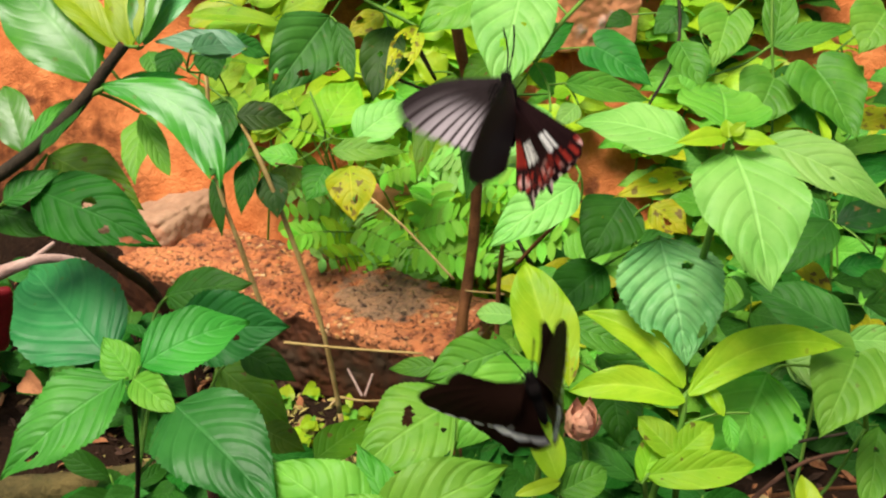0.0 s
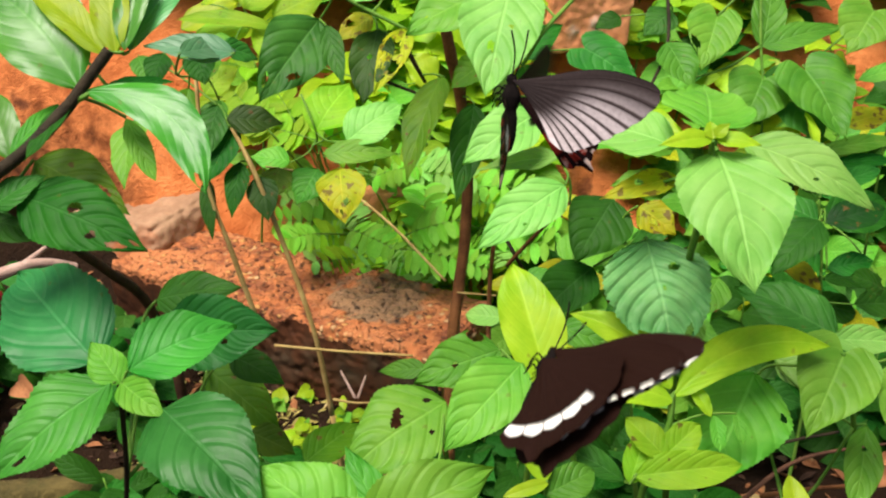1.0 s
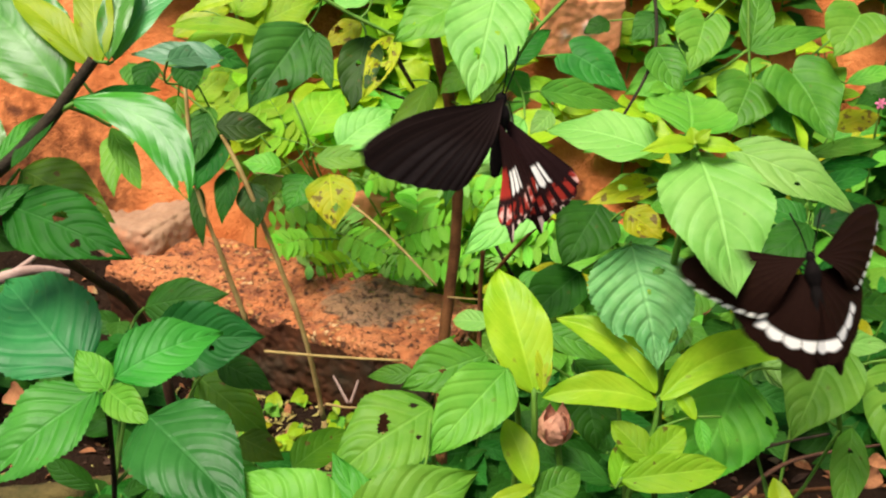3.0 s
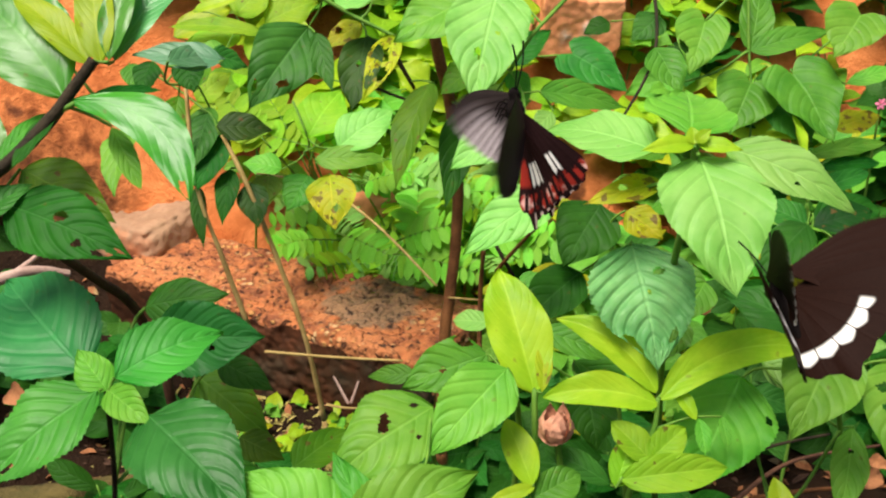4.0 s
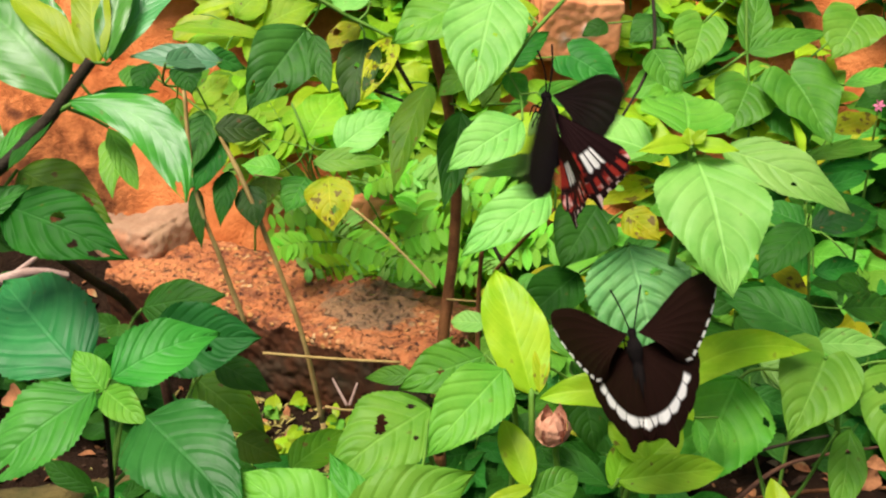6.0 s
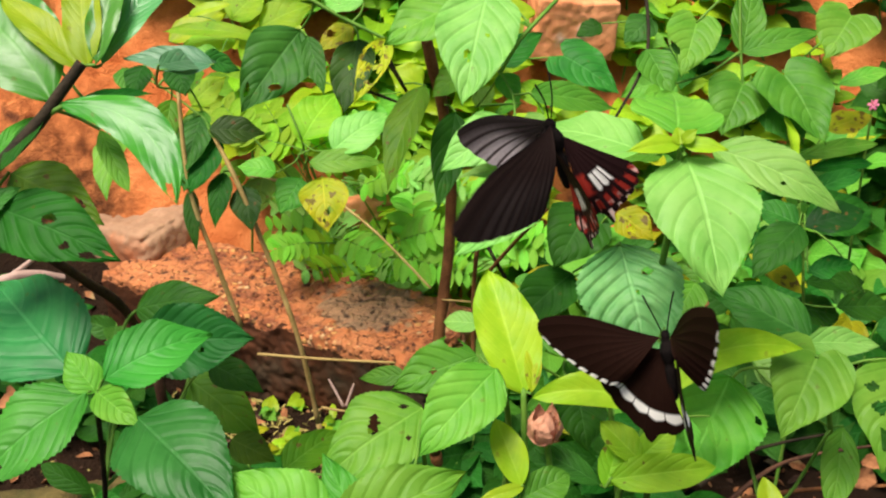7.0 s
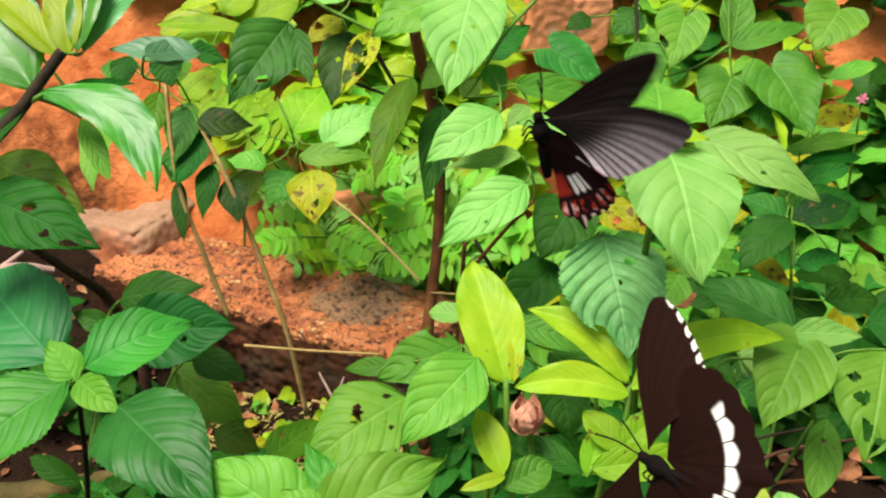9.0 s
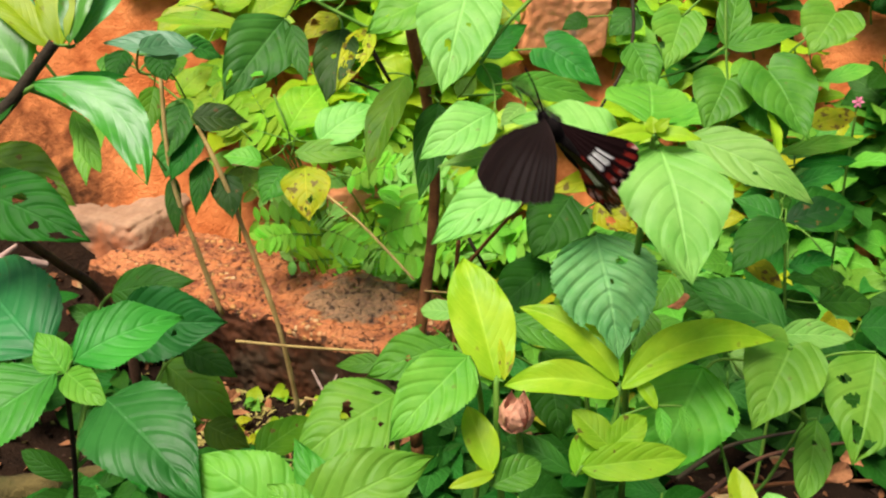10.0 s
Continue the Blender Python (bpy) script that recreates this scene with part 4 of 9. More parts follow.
stalk(plant, 0.0006, 0.0005, STEM_GREEN, (0.0372, 0.3362, 0.2270), (0.0487, 0.3431, 0.2202), (0.0611, 0.3410, 0.2124))
leaf(plant, "ovate", (0.0601, 0.3678, 0.2099), (0.0850, 0.3541, 0.1961), 0.0190, LEAF_MID, bend=0.05, fold=0.1)
stalk(plant, 0.0006, 0.0005, STEM_GREEN, (0.0611, 0.3406, 0.2120), (0.0581, 0.3578, 0.2107), (0.0597, 0.3680, 0.2101))

plant = thing("herb", (0.0073, 0.3365, -0.0125), "low herb with serrated fresh green leaves eaten by insects", "plant")
stalk(plant, 0.00130, 0.00098, STEM_GREEN, (0.0305, 0.3283, 0.1474), (0.0332, 0.3218, 0.2007), (0.0302, 0.3121, 0.2287), (0.0271, 0.3062, 0.2402))
stalk(plant, 0.00098, 0.00078, STEM_GREEN, (0.0073, 0.3265, 0.1431), (0.0003, 0.3200, 0.1968), (-0.0001, 0.3173, 0.2160))
stalk(plant, 0.00112, 0.00098, STEM_GREEN, (0.0073, 0.3365, -0.0245), (0.0113, 0.3375, 0.0593), (0.0073, 0.3265, 0.1431))
leaf(plant, "ovate", (0.0270, 0.3047, 0.2417), (-0.0001, 0.2825, 0.2203), 0.0245, LEAF_FRESH, bend=0.07, fold=0.12, teeth=0.035)
leaf(plant, "ovate", (0.0220, 0.3485, 0.2235), (-0.0123, 0.3385, 0.2137), 0.0238, LEAF_MID, bend=0.06, fold=0.1, teeth=0.03, holes=((0.52, 0.0, 0.035), (0.2, 0.8, 0.08)))
stalk(plant, 0.0006, 0.0005, STEM_GREEN, (0.0325, 0.3182, 0.2138), (0.0310, 0.3371, 0.2177), (0.0225, 0.3486, 0.2236))
leaf(plant, "ovate", (-0.0082, 0.3654, 0.2051), (-0.0286, 0.3704, 0.2006), 0.0092, LEAF_MID, bend=0.05, fold=0.1)
stalk(plant, 0.0006, 0.0005, STEM_GREEN, (0.0220, 0.3485, 0.2235), (0.0114, 0.3590, 0.2129), (-0.0077, 0.3653, 0.2052))
leaf(plant, "ovate", (0.0005, 0.3181, 0.2180), (-0.0364, 0.2967, 0.2004), 0.0327, LEAF_FRESH, roll=8, bend=0.06, fold=0.08, teeth=0.02, holes=((0.42, 0.22, 0.055), (0.38, 0.32, 0.04), (0.12, 0.4, 0.03), (0.25, -0.5, 0.02)))
leaf(plant, "ovate", (-0.0255, 0.2330, 0.2248), (-0.0557, 0.2473, 0.2389), 0.0260, LEAF_FRESH, bend=0.06, fold=0.06, teeth=0.03)
stalk(plant, 0.0006, 0.0005, STEM_GREEN, (-0.0001, 0.3173, 0.2160), (-0.0040, 0.2781, 0.2110), (-0.0251, 0.2328, 0.2246))
leaf(plant, "ovate", (-0.0246, 0.2383, 0.2205), (0.0156, 0.2533, 0.2347), 0.0253, LEAF_FRESH, roll=6, bend=0.1, fold=0.1, teeth=0.035)
stalk(plant, 0.0006, 0.0005, STEM_GREEN, (-0.0237, 0.2365, 0.2236), (-0.0246, 0.2376, 0.2217), (-0.0250, 0.2381, 0.2203))
leaf(plant, "ovate", (-0.0178, 0.2225, 0.2333), (-0.0308, 0.2301, 0.2407), 0.0125, LEAF_FRESH, bend=0.06, fold=0.06, teeth=0.03)
stalk(plant, 0.0006, 0.0005, STEM_GREEN, (-0.0255, 0.2330, 0.2248), (-0.0202, 0.2282, 0.2273), (-0.0174, 0.2223, 0.2331))
leaf(plant, "ovate", (-0.0534, 0.3173, 0.1909), (-0.0344, 0.3453, 0.1906), 0.0157, LEAF_OLIVE, bend=0.06, fold=0.06)
stalk(plant, 0.0006, 0.0005, STEM_GREEN, (0.0009, 0.3207, 0.1913), (-0.0299, 0.3179, 0.1879), (-0.0536, 0.3169, 0.1909))
leaf(plant, "ovate", (-0.0141, 0.2724, 0.1832), (-0.0353, 0.2999, 0.2103), 0.0178, LEAF_MID, bend=0.06, fold=0.06, teeth=0.03)
stalk(plant, 0.0006, 0.0005, STEM_GREEN, (-0.0040, 0.2781, 0.2110), (-0.0073, 0.2754, 0.1931), (-0.0139, 0.2721, 0.1829))

plant = thing("herb", (0.1861, 0.3709, -0.0098), "herb with heart-shaped leaves beside dark shaded soil", "plant")
stalk(plant, 0.00117, 0.00091, STEM_GREEN, (0.1861, 0.3609, 0.1212), (0.1674, 0.3465, 0.1901), (0.1567, 0.3380, 0.2212), (0.1493, 0.3287, 0.2332))
stalk(plant, 0.00065, 0.00052, STEM_GREEN, (0.1155, 0.3288, 0.2165), (0.1252, 0.3382, 0.2224), (0.1439, 0.3383, 0.2223), (0.1523, 0.3338, 0.2285))
stalk(plant, 0.00078, 0.00065, STEM_GREEN, (0.1674, 0.3465, 0.1901), (0.1419, 0.3342, 0.1600), (0.1221, 0.3428, 0.2165))
stalk(plant, 0.00135, 0.00117, STEM_GREEN, (0.1861, 0.3709, -0.0218), (0.1901, 0.3719, 0.0497), (0.1861, 0.3609, 0.1212))
leaf(plant, "heart", (0.1498, 0.3299, 0.2326), (0.1311, 0.3069, 0.2102), 0.0310, LEAF_FRESH, bend=0.07, fold=0.08, teeth=0.015)
leaf(plant, "ovate", (0.1501, 0.3422, 0.2319), (0.1822, 0.3476, 0.2273), 0.0124, LEAF_PALE, bend=0.06, fold=0.1)
stalk(plant, 0.0006, 0.0005, STEM_GREEN, (0.1502, 0.3354, 0.2264), (0.1491, 0.3393, 0.2287), (0.1496, 0.3421, 0.2320))
leaf(plant, "ovate", (0.1848, 0.3340, 0.2284), (0.1691, 0.3032, 0.1986), 0.0349, LEAF_FRESH, bend=0.06, fold=0.1, holes=((0.5, 0.35, 0.07), (0.75, 0.2, 0.08), (0.35, 0.6, 0.05), (0.85, -0.4, 0.08)))
stalk(plant, 0.0006, 0.0005, STEM_GREEN, (0.1578, 0.3390, 0.2185), (0.1725, 0.3412, 0.2240), (0.1850, 0.3344, 0.2287))
leaf(plant, "ellip", (0.1725, 0.3467, 0.1905), (0.1618, 0.3226, 0.1675), 0.0150, LEAF_FRESH, bend=0.06, fold=0.1, holes=((0.3, 0.0, 0.03),))
stalk(plant, 0.0006, 0.0005, STEM_GREEN, (0.1674, 0.3465, 0.1901), (0.1701, 0.3474, 0.1904), (0.1727, 0.3470, 0.1908))
leaf(plant, "ovate", (0.1191, 0.3342, 0.2213), (0.0950, 0.3032, 0.1915), 0.0388, LEAF_FRESH, bend=0.07, fold=0.06, teeth=0.025, holes=((0.45, 0.85, 0.07), (0.25, -0.8, 0.03)))
leaf(plant, "ovate", (0.1549, 0.3485, 0.2301), (0.1201, 0.3734, 0.2402), 0.0239, LEAF_DEEP, bend=0.08, fold=0.08, teeth=0.02)
stalk(plant, 0.0006, 0.0005, STEM_GREEN, (0.1501, 0.3422, 0.2319), (0.1532, 0.3455, 0.2303), (0.1553, 0.3482, 0.2300))
leaf(plant, "lance", (0.1278, 0.2867, 0.1815), (0.1253, 0.3031, 0.1974), 0.0102, LEAF_LIME, bend=0.06, fold=0.2)
stalk(plant, 0.0006, 0.0005, STEM_GREEN, (0.1332, 0.3363, 0.1773), (0.1311, 0.3112, 0.1722), (0.1278, 0.2863, 0.1811))
leaf(plant, "ellip", (0.1450, 0.2973, 0.1728), (0.1409, 0.3076, 0.1828), 0.0126, LEAF_PALE, bend=0.06, fold=0.2)
stalk(plant, 0.0006, 0.0005, STEM_GREEN, (0.1298, 0.3009, 0.1751), (0.1379, 0.2991, 0.1717), (0.1451, 0.2970, 0.1725))
leaf(plant, "ovate", (0.1478, 0.3912, 0.1971), (0.1735, 0.3803, 0.1860), 0.0177, LEAF_PALE, bend=0.06, fold=0.2)
stalk(plant, 0.0006, 0.0005, STEM_GREEN, (0.1674, 0.3465, 0.1901), (0.1526, 0.3749, 0.1928), (0.1474, 0.3914, 0.1972))

plant = thing("creeper", (0.2194, 0.5264, -0.0008), "climbing creeper with shaded heart-shaped leaves", "plant")
stalk(plant, 0.00104, 0.00078, STEM_GREEN, (0.2194, 0.5164, 0.1586), (0.2144, 0.5192, 0.2005), (0.2076, 0.5166, 0.2289))
stalk(plant, 0.00091, 0.00065, STEM_GREEN, (0.1832, 0.5883, 0.3376), (0.1832, 0.5759, 0.3067), (0.1848, 0.5622, 0.2728), (0.1825, 0.5485, 0.2389))
stalk(plant, 0.00091, 0.00065, STEM_GREEN, (0.1832, 0.5746, 0.3037), (0.1605, 0.5568, 0.2946), (0.1394, 0.5543, 0.2887))
stalk(plant, 0.00078, 0.00065, STEM_GREEN, (0.1735, 0.5749, 0.3392), (0.1540, 0.5677, 0.3217))
stalk(plant, 0.00117, 0.00078, BARK_DARK, (0.1248, 0.5746, 0.3393), (0.1220, 0.5470, 0.3056), (0.0990, 0.5193, 0.2722))
stalk(plant, 0.00065, 0.00052, STEM_GREEN, (0.2307, 0.5768, 0.3082), (0.2108, 0.5704, 0.2928))
stalk(plant, 0.00120, 0.00104, STEM_GREEN, (0.2194, 0.5264, -0.0128), (0.2234, 0.5274, 0.0729), (0.2194, 0.5164, 0.1586))
leaf(plant, "ovate", (0.1842, 0.5744, 0.3030), (0.1966, 0.6090, 0.3418), 0.0203, LEAF_MID, bend=0.05, fold=0.1)
leaf(plant, "ovate", (0.1821, 0.5678, 0.3042), (0.2324, 0.5793, 0.3143), 0.0172, LEAF_MID, bend=0.05, fold=0.1)
stalk(plant, 0.0006, 0.0005, STEM_GREEN, (0.1791, 0.5711, 0.3020), (0.1800, 0.5697, 0.3027), (0.1816, 0.5677, 0.3041))
leaf(plant, "heart", (0.1540, 0.5677, 0.3217), (0.1417, 0.5433, 0.2951), 0.0308, LEAF_FRESH, bend=0.05, fold=0.1, holes=((0.6, 0.7, 0.1),))
leaf(plant, "heart", (0.1800, 0.5542, 0.2879), (0.1642, 0.5319, 0.2640), 0.0353, LEAF_MID, bend=0.05, fold=0.1)
stalk(plant, 0.0006, 0.0005, STEM_GREEN, (0.1847, 0.5656, 0.2814), (0.1831, 0.5621, 0.2849), (0.1802, 0.5546, 0.2883))
leaf(plant, "heart", (0.2020, 0.5503, 0.2952), (0.2188, 0.5192, 0.2616), 0.0417, LEAF_MID, bend=0.05, fold=0.12)
stalk(plant, 0.0006, 0.0005, STEM_GREEN, (0.2108, 0.5704, 0.2928), (0.2055, 0.5638, 0.2945), (0.2018, 0.5506, 0.2956))
leaf(plant, "heart", (0.1979, 0.5495, 0.2759), (0.2122, 0.5323, 0.2572), 0.0309, LEAF_DEEP, bend=0.05, fold=0.1)
stalk(plant, 0.0006, 0.0005, STEM_GREEN, (0.1848, 0.5622, 0.2728), (0.1903, 0.5586, 0.2746), (0.1976, 0.5498, 0.2762))
leaf(plant, "heart", (0.2377, 0.5561, 0.3264), (0.2189, 0.5374, 0.3060), 0.0352, LEAF_FRESH, bend=0.05, fold=0.1)
stalk(plant, 0.0006, 0.0005, STEM_GREEN, (0.2307, 0.5768, 0.3082), (0.2361, 0.5706, 0.3177), (0.2380, 0.5564, 0.3268))
leaf(plant, "ovate", (0.1220, 0.5487, 0.3100), (0.1346, 0.5286, 0.2879), 0.0226, LEAF_MID, bend=0.05, fold=0.1)
leaf(plant, "ovate", (0.1310, 0.5818, 0.3223), (0.1132, 0.5701, 0.3095), 0.0198, LEAF_DEEP, bend=0.05, fold=0.1)
stalk(plant, 0.0006, 0.0005, STEM_GREEN, (0.1249, 0.5662, 0.3291), (0.1295, 0.5765, 0.3257), (0.1313, 0.5820, 0.3226))
leaf(plant, "ovate", (0.1033, 0.5936, 0.3173), (0.0879, 0.5907, 0.3104), 0.0136, LEAF_DARK, bend=0.05, fold=0.1)
stalk(plant, 0.0006, 0.0005, STEM_GREEN, (0.1310, 0.5818, 0.3223), (0.1204, 0.5908, 0.3194), (0.1037, 0.5937, 0.3175))
leaf(plant, "ellip", (0.2101, 0.5125, 0.2186), (0.2547, 0.5277, 0.2209), 0.0295, LEAF_DARK, bend=0.05, fold=0.1, holes=((0.4, 0.3, 0.02), (0.5, -0.2, 0.02)))
stalk(plant, 0.0006, 0.0005, STEM_GREEN, (0.2107, 0.5181, 0.2173), (0.2097, 0.5155, 0.2176), (0.2096, 0.5123, 0.2186))
leaf(plant, "ovate", (0.2076, 0.5119, 0.2172), (0.1827, 0.5226, 0.2268), 0.0204, LEAF_DEEP, bend=0.05, fold=0.1)
leaf(plant, "ovate", (0.2125, 0.5192, 0.2005), (0.1800, 0.5154, 0.1916), 0.0357, LEAF_DARK, bend=0.05, fold=0.1)
leaf(plant, "ellip", (0.2157, 0.5119, 0.1824), (0.2556, 0.5241, 0.1771), 0.0138, LEAF_DARK, bend=0.05, fold=0.1)
stalk(plant, 0.0006, 0.0005, STEM_GREEN, (0.2166, 0.5184, 0.1840), (0.2154, 0.5155, 0.1829), (0.2152, 0.5118, 0.1825))
leaf(plant, "ellip", (0.2336, 0.5066, 0.1688), (0.2706, 0.5185, 0.1631), 0.0197, LEAF_DARK, bend=0.05, fold=0.1)
stalk(plant, 0.0006, 0.0005, STEM_GREEN, (0.2185, 0.5170, 0.1665), (0.2240, 0.5126, 0.1669), (0.2331, 0.5064, 0.1689))
leaf(plant, "ellip", (0.2124, 0.5182, 0.1633), (0.2434, 0.5224, 0.1557), 0.0201, LEAF_DARK, bend=0.05, fold=0.1)
stalk(plant, 0.0006, 0.0005, STEM_GREEN, (0.2190, 0.5166, 0.1620), (0.2149, 0.5179, 0.1624), (0.2119, 0.5181, 0.1634))
leaf(plant, "ellip", (0.2207, 0.5431, 0.2249), (0.2597, 0.5608, 0.2333), 0.0135, LEAF_DEEP, bend=0.05, fold=0.1)
stalk(plant, 0.0006, 0.0005, STEM_GREEN, (0.2107, 0.5181, 0.2173), (0.2127, 0.5315, 0.2188), (0.2203, 0.5429, 0.2248))
leaf(plant, "ellip", (0.2189, 0.5637, 0.2413), (0.2759, 0.5798, 0.2455), 0.0117, LEAF_FRESH, bend=0.05, fold=0.1)
stalk(plant, 0.0006, 0.0005, STEM_GREEN, (0.2207, 0.5431, 0.2249), (0.2168, 0.5547, 0.2313), (0.2184, 0.5636, 0.2412))
leaf(plant, "ellip", (0.2291, 0.5612, 0.2349), (0.2725, 0.5752, 0.2342), 0.0103, LEAF_DARK, bend=0.05, fold=0.1)
stalk(plant, 0.0006, 0.0005, STEM_GREEN, (0.2172, 0.5587, 0.2352), (0.2218, 0.5605, 0.2344), (0.2286, 0.5611, 0.2350))
leaf(plant, "lance", (0.2002, 0.5130, 0.2547), (0.1985, 0.5319, 0.2753), 0.0087, LEAF_LIME, roll=30, bend=0.05, fold=0.4)
stalk(plant, 0.0006, 0.0005, STEM_GREEN, (0.2076, 0.5166, 0.2289), (0.2041, 0.5147, 0.2378), (0.2002, 0.5126, 0.2544))
leaf(plant, "ellip", (0.2461, 0.5804, 0.2822), (0.2768, 0.5838, 0.2900), 0.0116, LEAF_FRESH, bend=0.05, fold=0.1)
stalk(plant, 0.0006, 0.0005, STEM_GREEN, (0.2238, 0.5746, 0.3029), (0.2314, 0.5796, 0.2898), (0.2457, 0.5804, 0.2821))
leaf(plant, "ovate", (0.2446, 0.5829, 0.2536), (0.2784, 0.5991, 0.2585), 0.0176, LEAF_SICK, bend=0.05, fold=0.1)
stalk(plant, 0.0006, 0.0005, STEM_GREEN, (0.2291, 0.5612, 0.2349), (0.2334, 0.5730, 0.2418), (0.2442, 0.5827, 0.2536))
leaf(plant, "ellip", (0.1748, 0.4937, 0.2075), (0.2009, 0.4779, 0.1909), 0.0123, LEAF_SICK, bend=0.05, fold=0.2)
stalk(plant, 0.0006, 0.0005, STEM_GREEN, (0.2101, 0.5125, 0.2186), (0.1887, 0.5087, 0.2129), (0.1744, 0.4939, 0.2077))
leaf(plant, "ovate", (0.1946, 0.4789, 0.2300), (0.1663, 0.4590, 0.2078), 0.0238, LEAF_DARK, roll=14, bend=0.06, fold=0.12)
stalk(plant, 0.0006, 0.0005, STEM_GREEN, (0.2107, 0.5181, 0.2173), (0.2027, 0.4985, 0.2296), (0.1946, 0.4789, 0.2300))
leaf(plant, "ellip", (0.1976, 0.4786, 0.2291), (0.2288, 0.4816, 0.2363), 0.0184, LEAF_SPECKLED, roll=-6, bend=0.06, fold=0.1)
stalk(plant, 0.0006, 0.0005, STEM_GREEN, (0.2107, 0.5181, 0.2173), (0.2042, 0.4983, 0.2292), (0.1976, 0.4786, 0.2291))
leaf(plant, "ellip", (0.2027, 0.4787, 0.2026), (0.2270, 0.4804, 0.2068), 0.0133, LEAF_DARK, bend=0.06, fold=0.1)
stalk(plant, 0.0006, 0.0005, STEM_GREEN, (0.2107, 0.5181, 0.2173), (0.2067, 0.4984, 0.2160), (0.2027, 0.4787, 0.2026))
leaf(plant, "ellip", (0.2331, 0.4748, 0.1927), (0.2110, 0.4684, 0.2037), 0.0140, LEAF_DARK, bend=0.06, fold=0.1)
stalk(plant, 0.0006, 0.0005, STEM_GREEN, (0.2107, 0.5181, 0.2173), (0.2219, 0.4964, 0.2110), (0.2331, 0.4748, 0.1927))

plant = thing("shrub", (-0.1145, 0.8543, 0.0896), "low shrub with broad yellow-green leaves on the bank", "plant")
stalk(plant, 0.00078, 0.00072, STEM_GREEN, (-0.1145, 0.8443, 0.1083), (-0.1017, 0.7527, 0.1591), (-0.0931, 0.6699, 0.2143), (-0.0903, 0.6426, 0.2334), (-0.1000, 0.6515, 0.2557))
stalk(plant, 0.00090, 0.00078, STEM_GREEN, (-0.1145, 0.8543, 0.0776), (-0.1105, 0.8553, 0.0929), (-0.1145, 0.8443, 0.1083))
leaf(plant, "ovate", (-0.0900, 0.6423, 0.2327), (-0.0689, 0.6739, 0.2585), 0.0377, LEAF_YELLOW, bend=0.06, fold=0.1)
leaf(plant, "ovate", (-0.0676, 0.6273, 0.2298), (-0.0304, 0.6496, 0.2498), 0.0322, LEAF_PALE, bend=0.06, fold=0.1)
stalk(plant, 0.0006, 0.0005, STEM_GREEN, (-0.0901, 0.6439, 0.2311), (-0.0814, 0.6362, 0.2274), (-0.0680, 0.6270, 0.2296))
leaf(plant, "ovate", (-0.0818, 0.6177, 0.2236), (-0.0335, 0.6242, 0.2216), 0.0188, LEAF_FRESH, bend=0.06, fold=0.1)
stalk(plant, 0.0006, 0.0005, STEM_GREEN, (-0.0740, 0.6313, 0.2283), (-0.0798, 0.6255, 0.2251), (-0.0823, 0.6176, 0.2236))
leaf(plant, "ovate", (-0.1077, 0.6341, 0.2127), (-0.1348, 0.6354, 0.2163), 0.0193, LEAF_FRESH, bend=0.06, fold=0.1)
stalk(plant, 0.0006, 0.0005, STEM_GREEN, (-0.0906, 0.6505, 0.2259), (-0.0959, 0.6443, 0.2172), (-0.1072, 0.6341, 0.2126))

plant = thing("herb", (-0.1748, 0.8293, 0.0618), "spreading yellow-green herb high on the bank", "plant")
stalk(plant, 0.0012, 0.0008, STEM_GREEN, (-0.1748, 0.8293, 0.0498), (-0.1566, 0.7827, 0.1624), (-0.1384, 0.7362, 0.2750))
leaf(plant, "ovate", (-0.1191, 0.7263, 0.2676), (-0.1491, 0.7479, 0.2869), 0.0360, LEAF_YELLOW, bend=0.06, fold=0.1)
stalk(plant, 0.0006, 0.0005, STEM_GREEN, (-0.1398, 0.7397, 0.2663), (-0.1273, 0.7335, 0.2641), (-0.1187, 0.7260, 0.2674))
leaf(plant, "ovate", (-0.1517, 0.7472, 0.2853), (-0.1993, 0.7421, 0.2733), 0.0303, LEAF_YELLOW, bend=0.06, fold=0.1)
stalk(plant, 0.0006, 0.0005, STEM_GREEN, (-0.1384, 0.7362, 0.2750), (-0.1427, 0.7435, 0.2795), (-0.1512, 0.7472, 0.2854))
leaf(plant, "lance", (-0.2093, 0.7659, 0.2805), (-0.1667, 0.7829, 0.2990), 0.0268, LEAF_LIME, bend=0.06, fold=0.1)
stalk(plant, 0.0006, 0.0005, STEM_GREEN, (-0.1517, 0.7472, 0.2853), (-0.1868, 0.7589, 0.2765), (-0.2097, 0.7658, 0.2804))
leaf(plant, "ovate", (-0.1381, 0.7700, 0.2894), (-0.0964, 0.7842, 0.3049), 0.0357, LEAF_YELLOW, bend=0.06, fold=0.1)
stalk(plant, 0.0006, 0.0005, STEM_GREEN, (-0.1488, 0.7463, 0.2835), (-0.1463, 0.7593, 0.2838), (-0.1386, 0.7698, 0.2893))
leaf(plant, "ovate", (-0.1604, 0.7722, 0.2953), (-0.1357, 0.7933, 0.3187), 0.0358, LEAF_YELLOW, bend=0.06, fold=0.1)
stalk(plant, 0.0006, 0.0005, STEM_GREEN, (-0.1433, 0.7639, 0.2858), (-0.1534, 0.7684, 0.2878), (-0.1607, 0.7719, 0.2950))
leaf(plant, "ovate", (-0.0072, 0.6564, 0.2662), (-0.0304, 0.6606, 0.2770), 0.0271, LEAF_LIME, bend=0.06, fold=0.1)
stalk(plant, 0.0006, 0.0005, STEM_GREEN, (-0.1191, 0.7263, 0.2676), (-0.0490, 0.6993, 0.2524), (-0.0068, 0.6563, 0.2660))
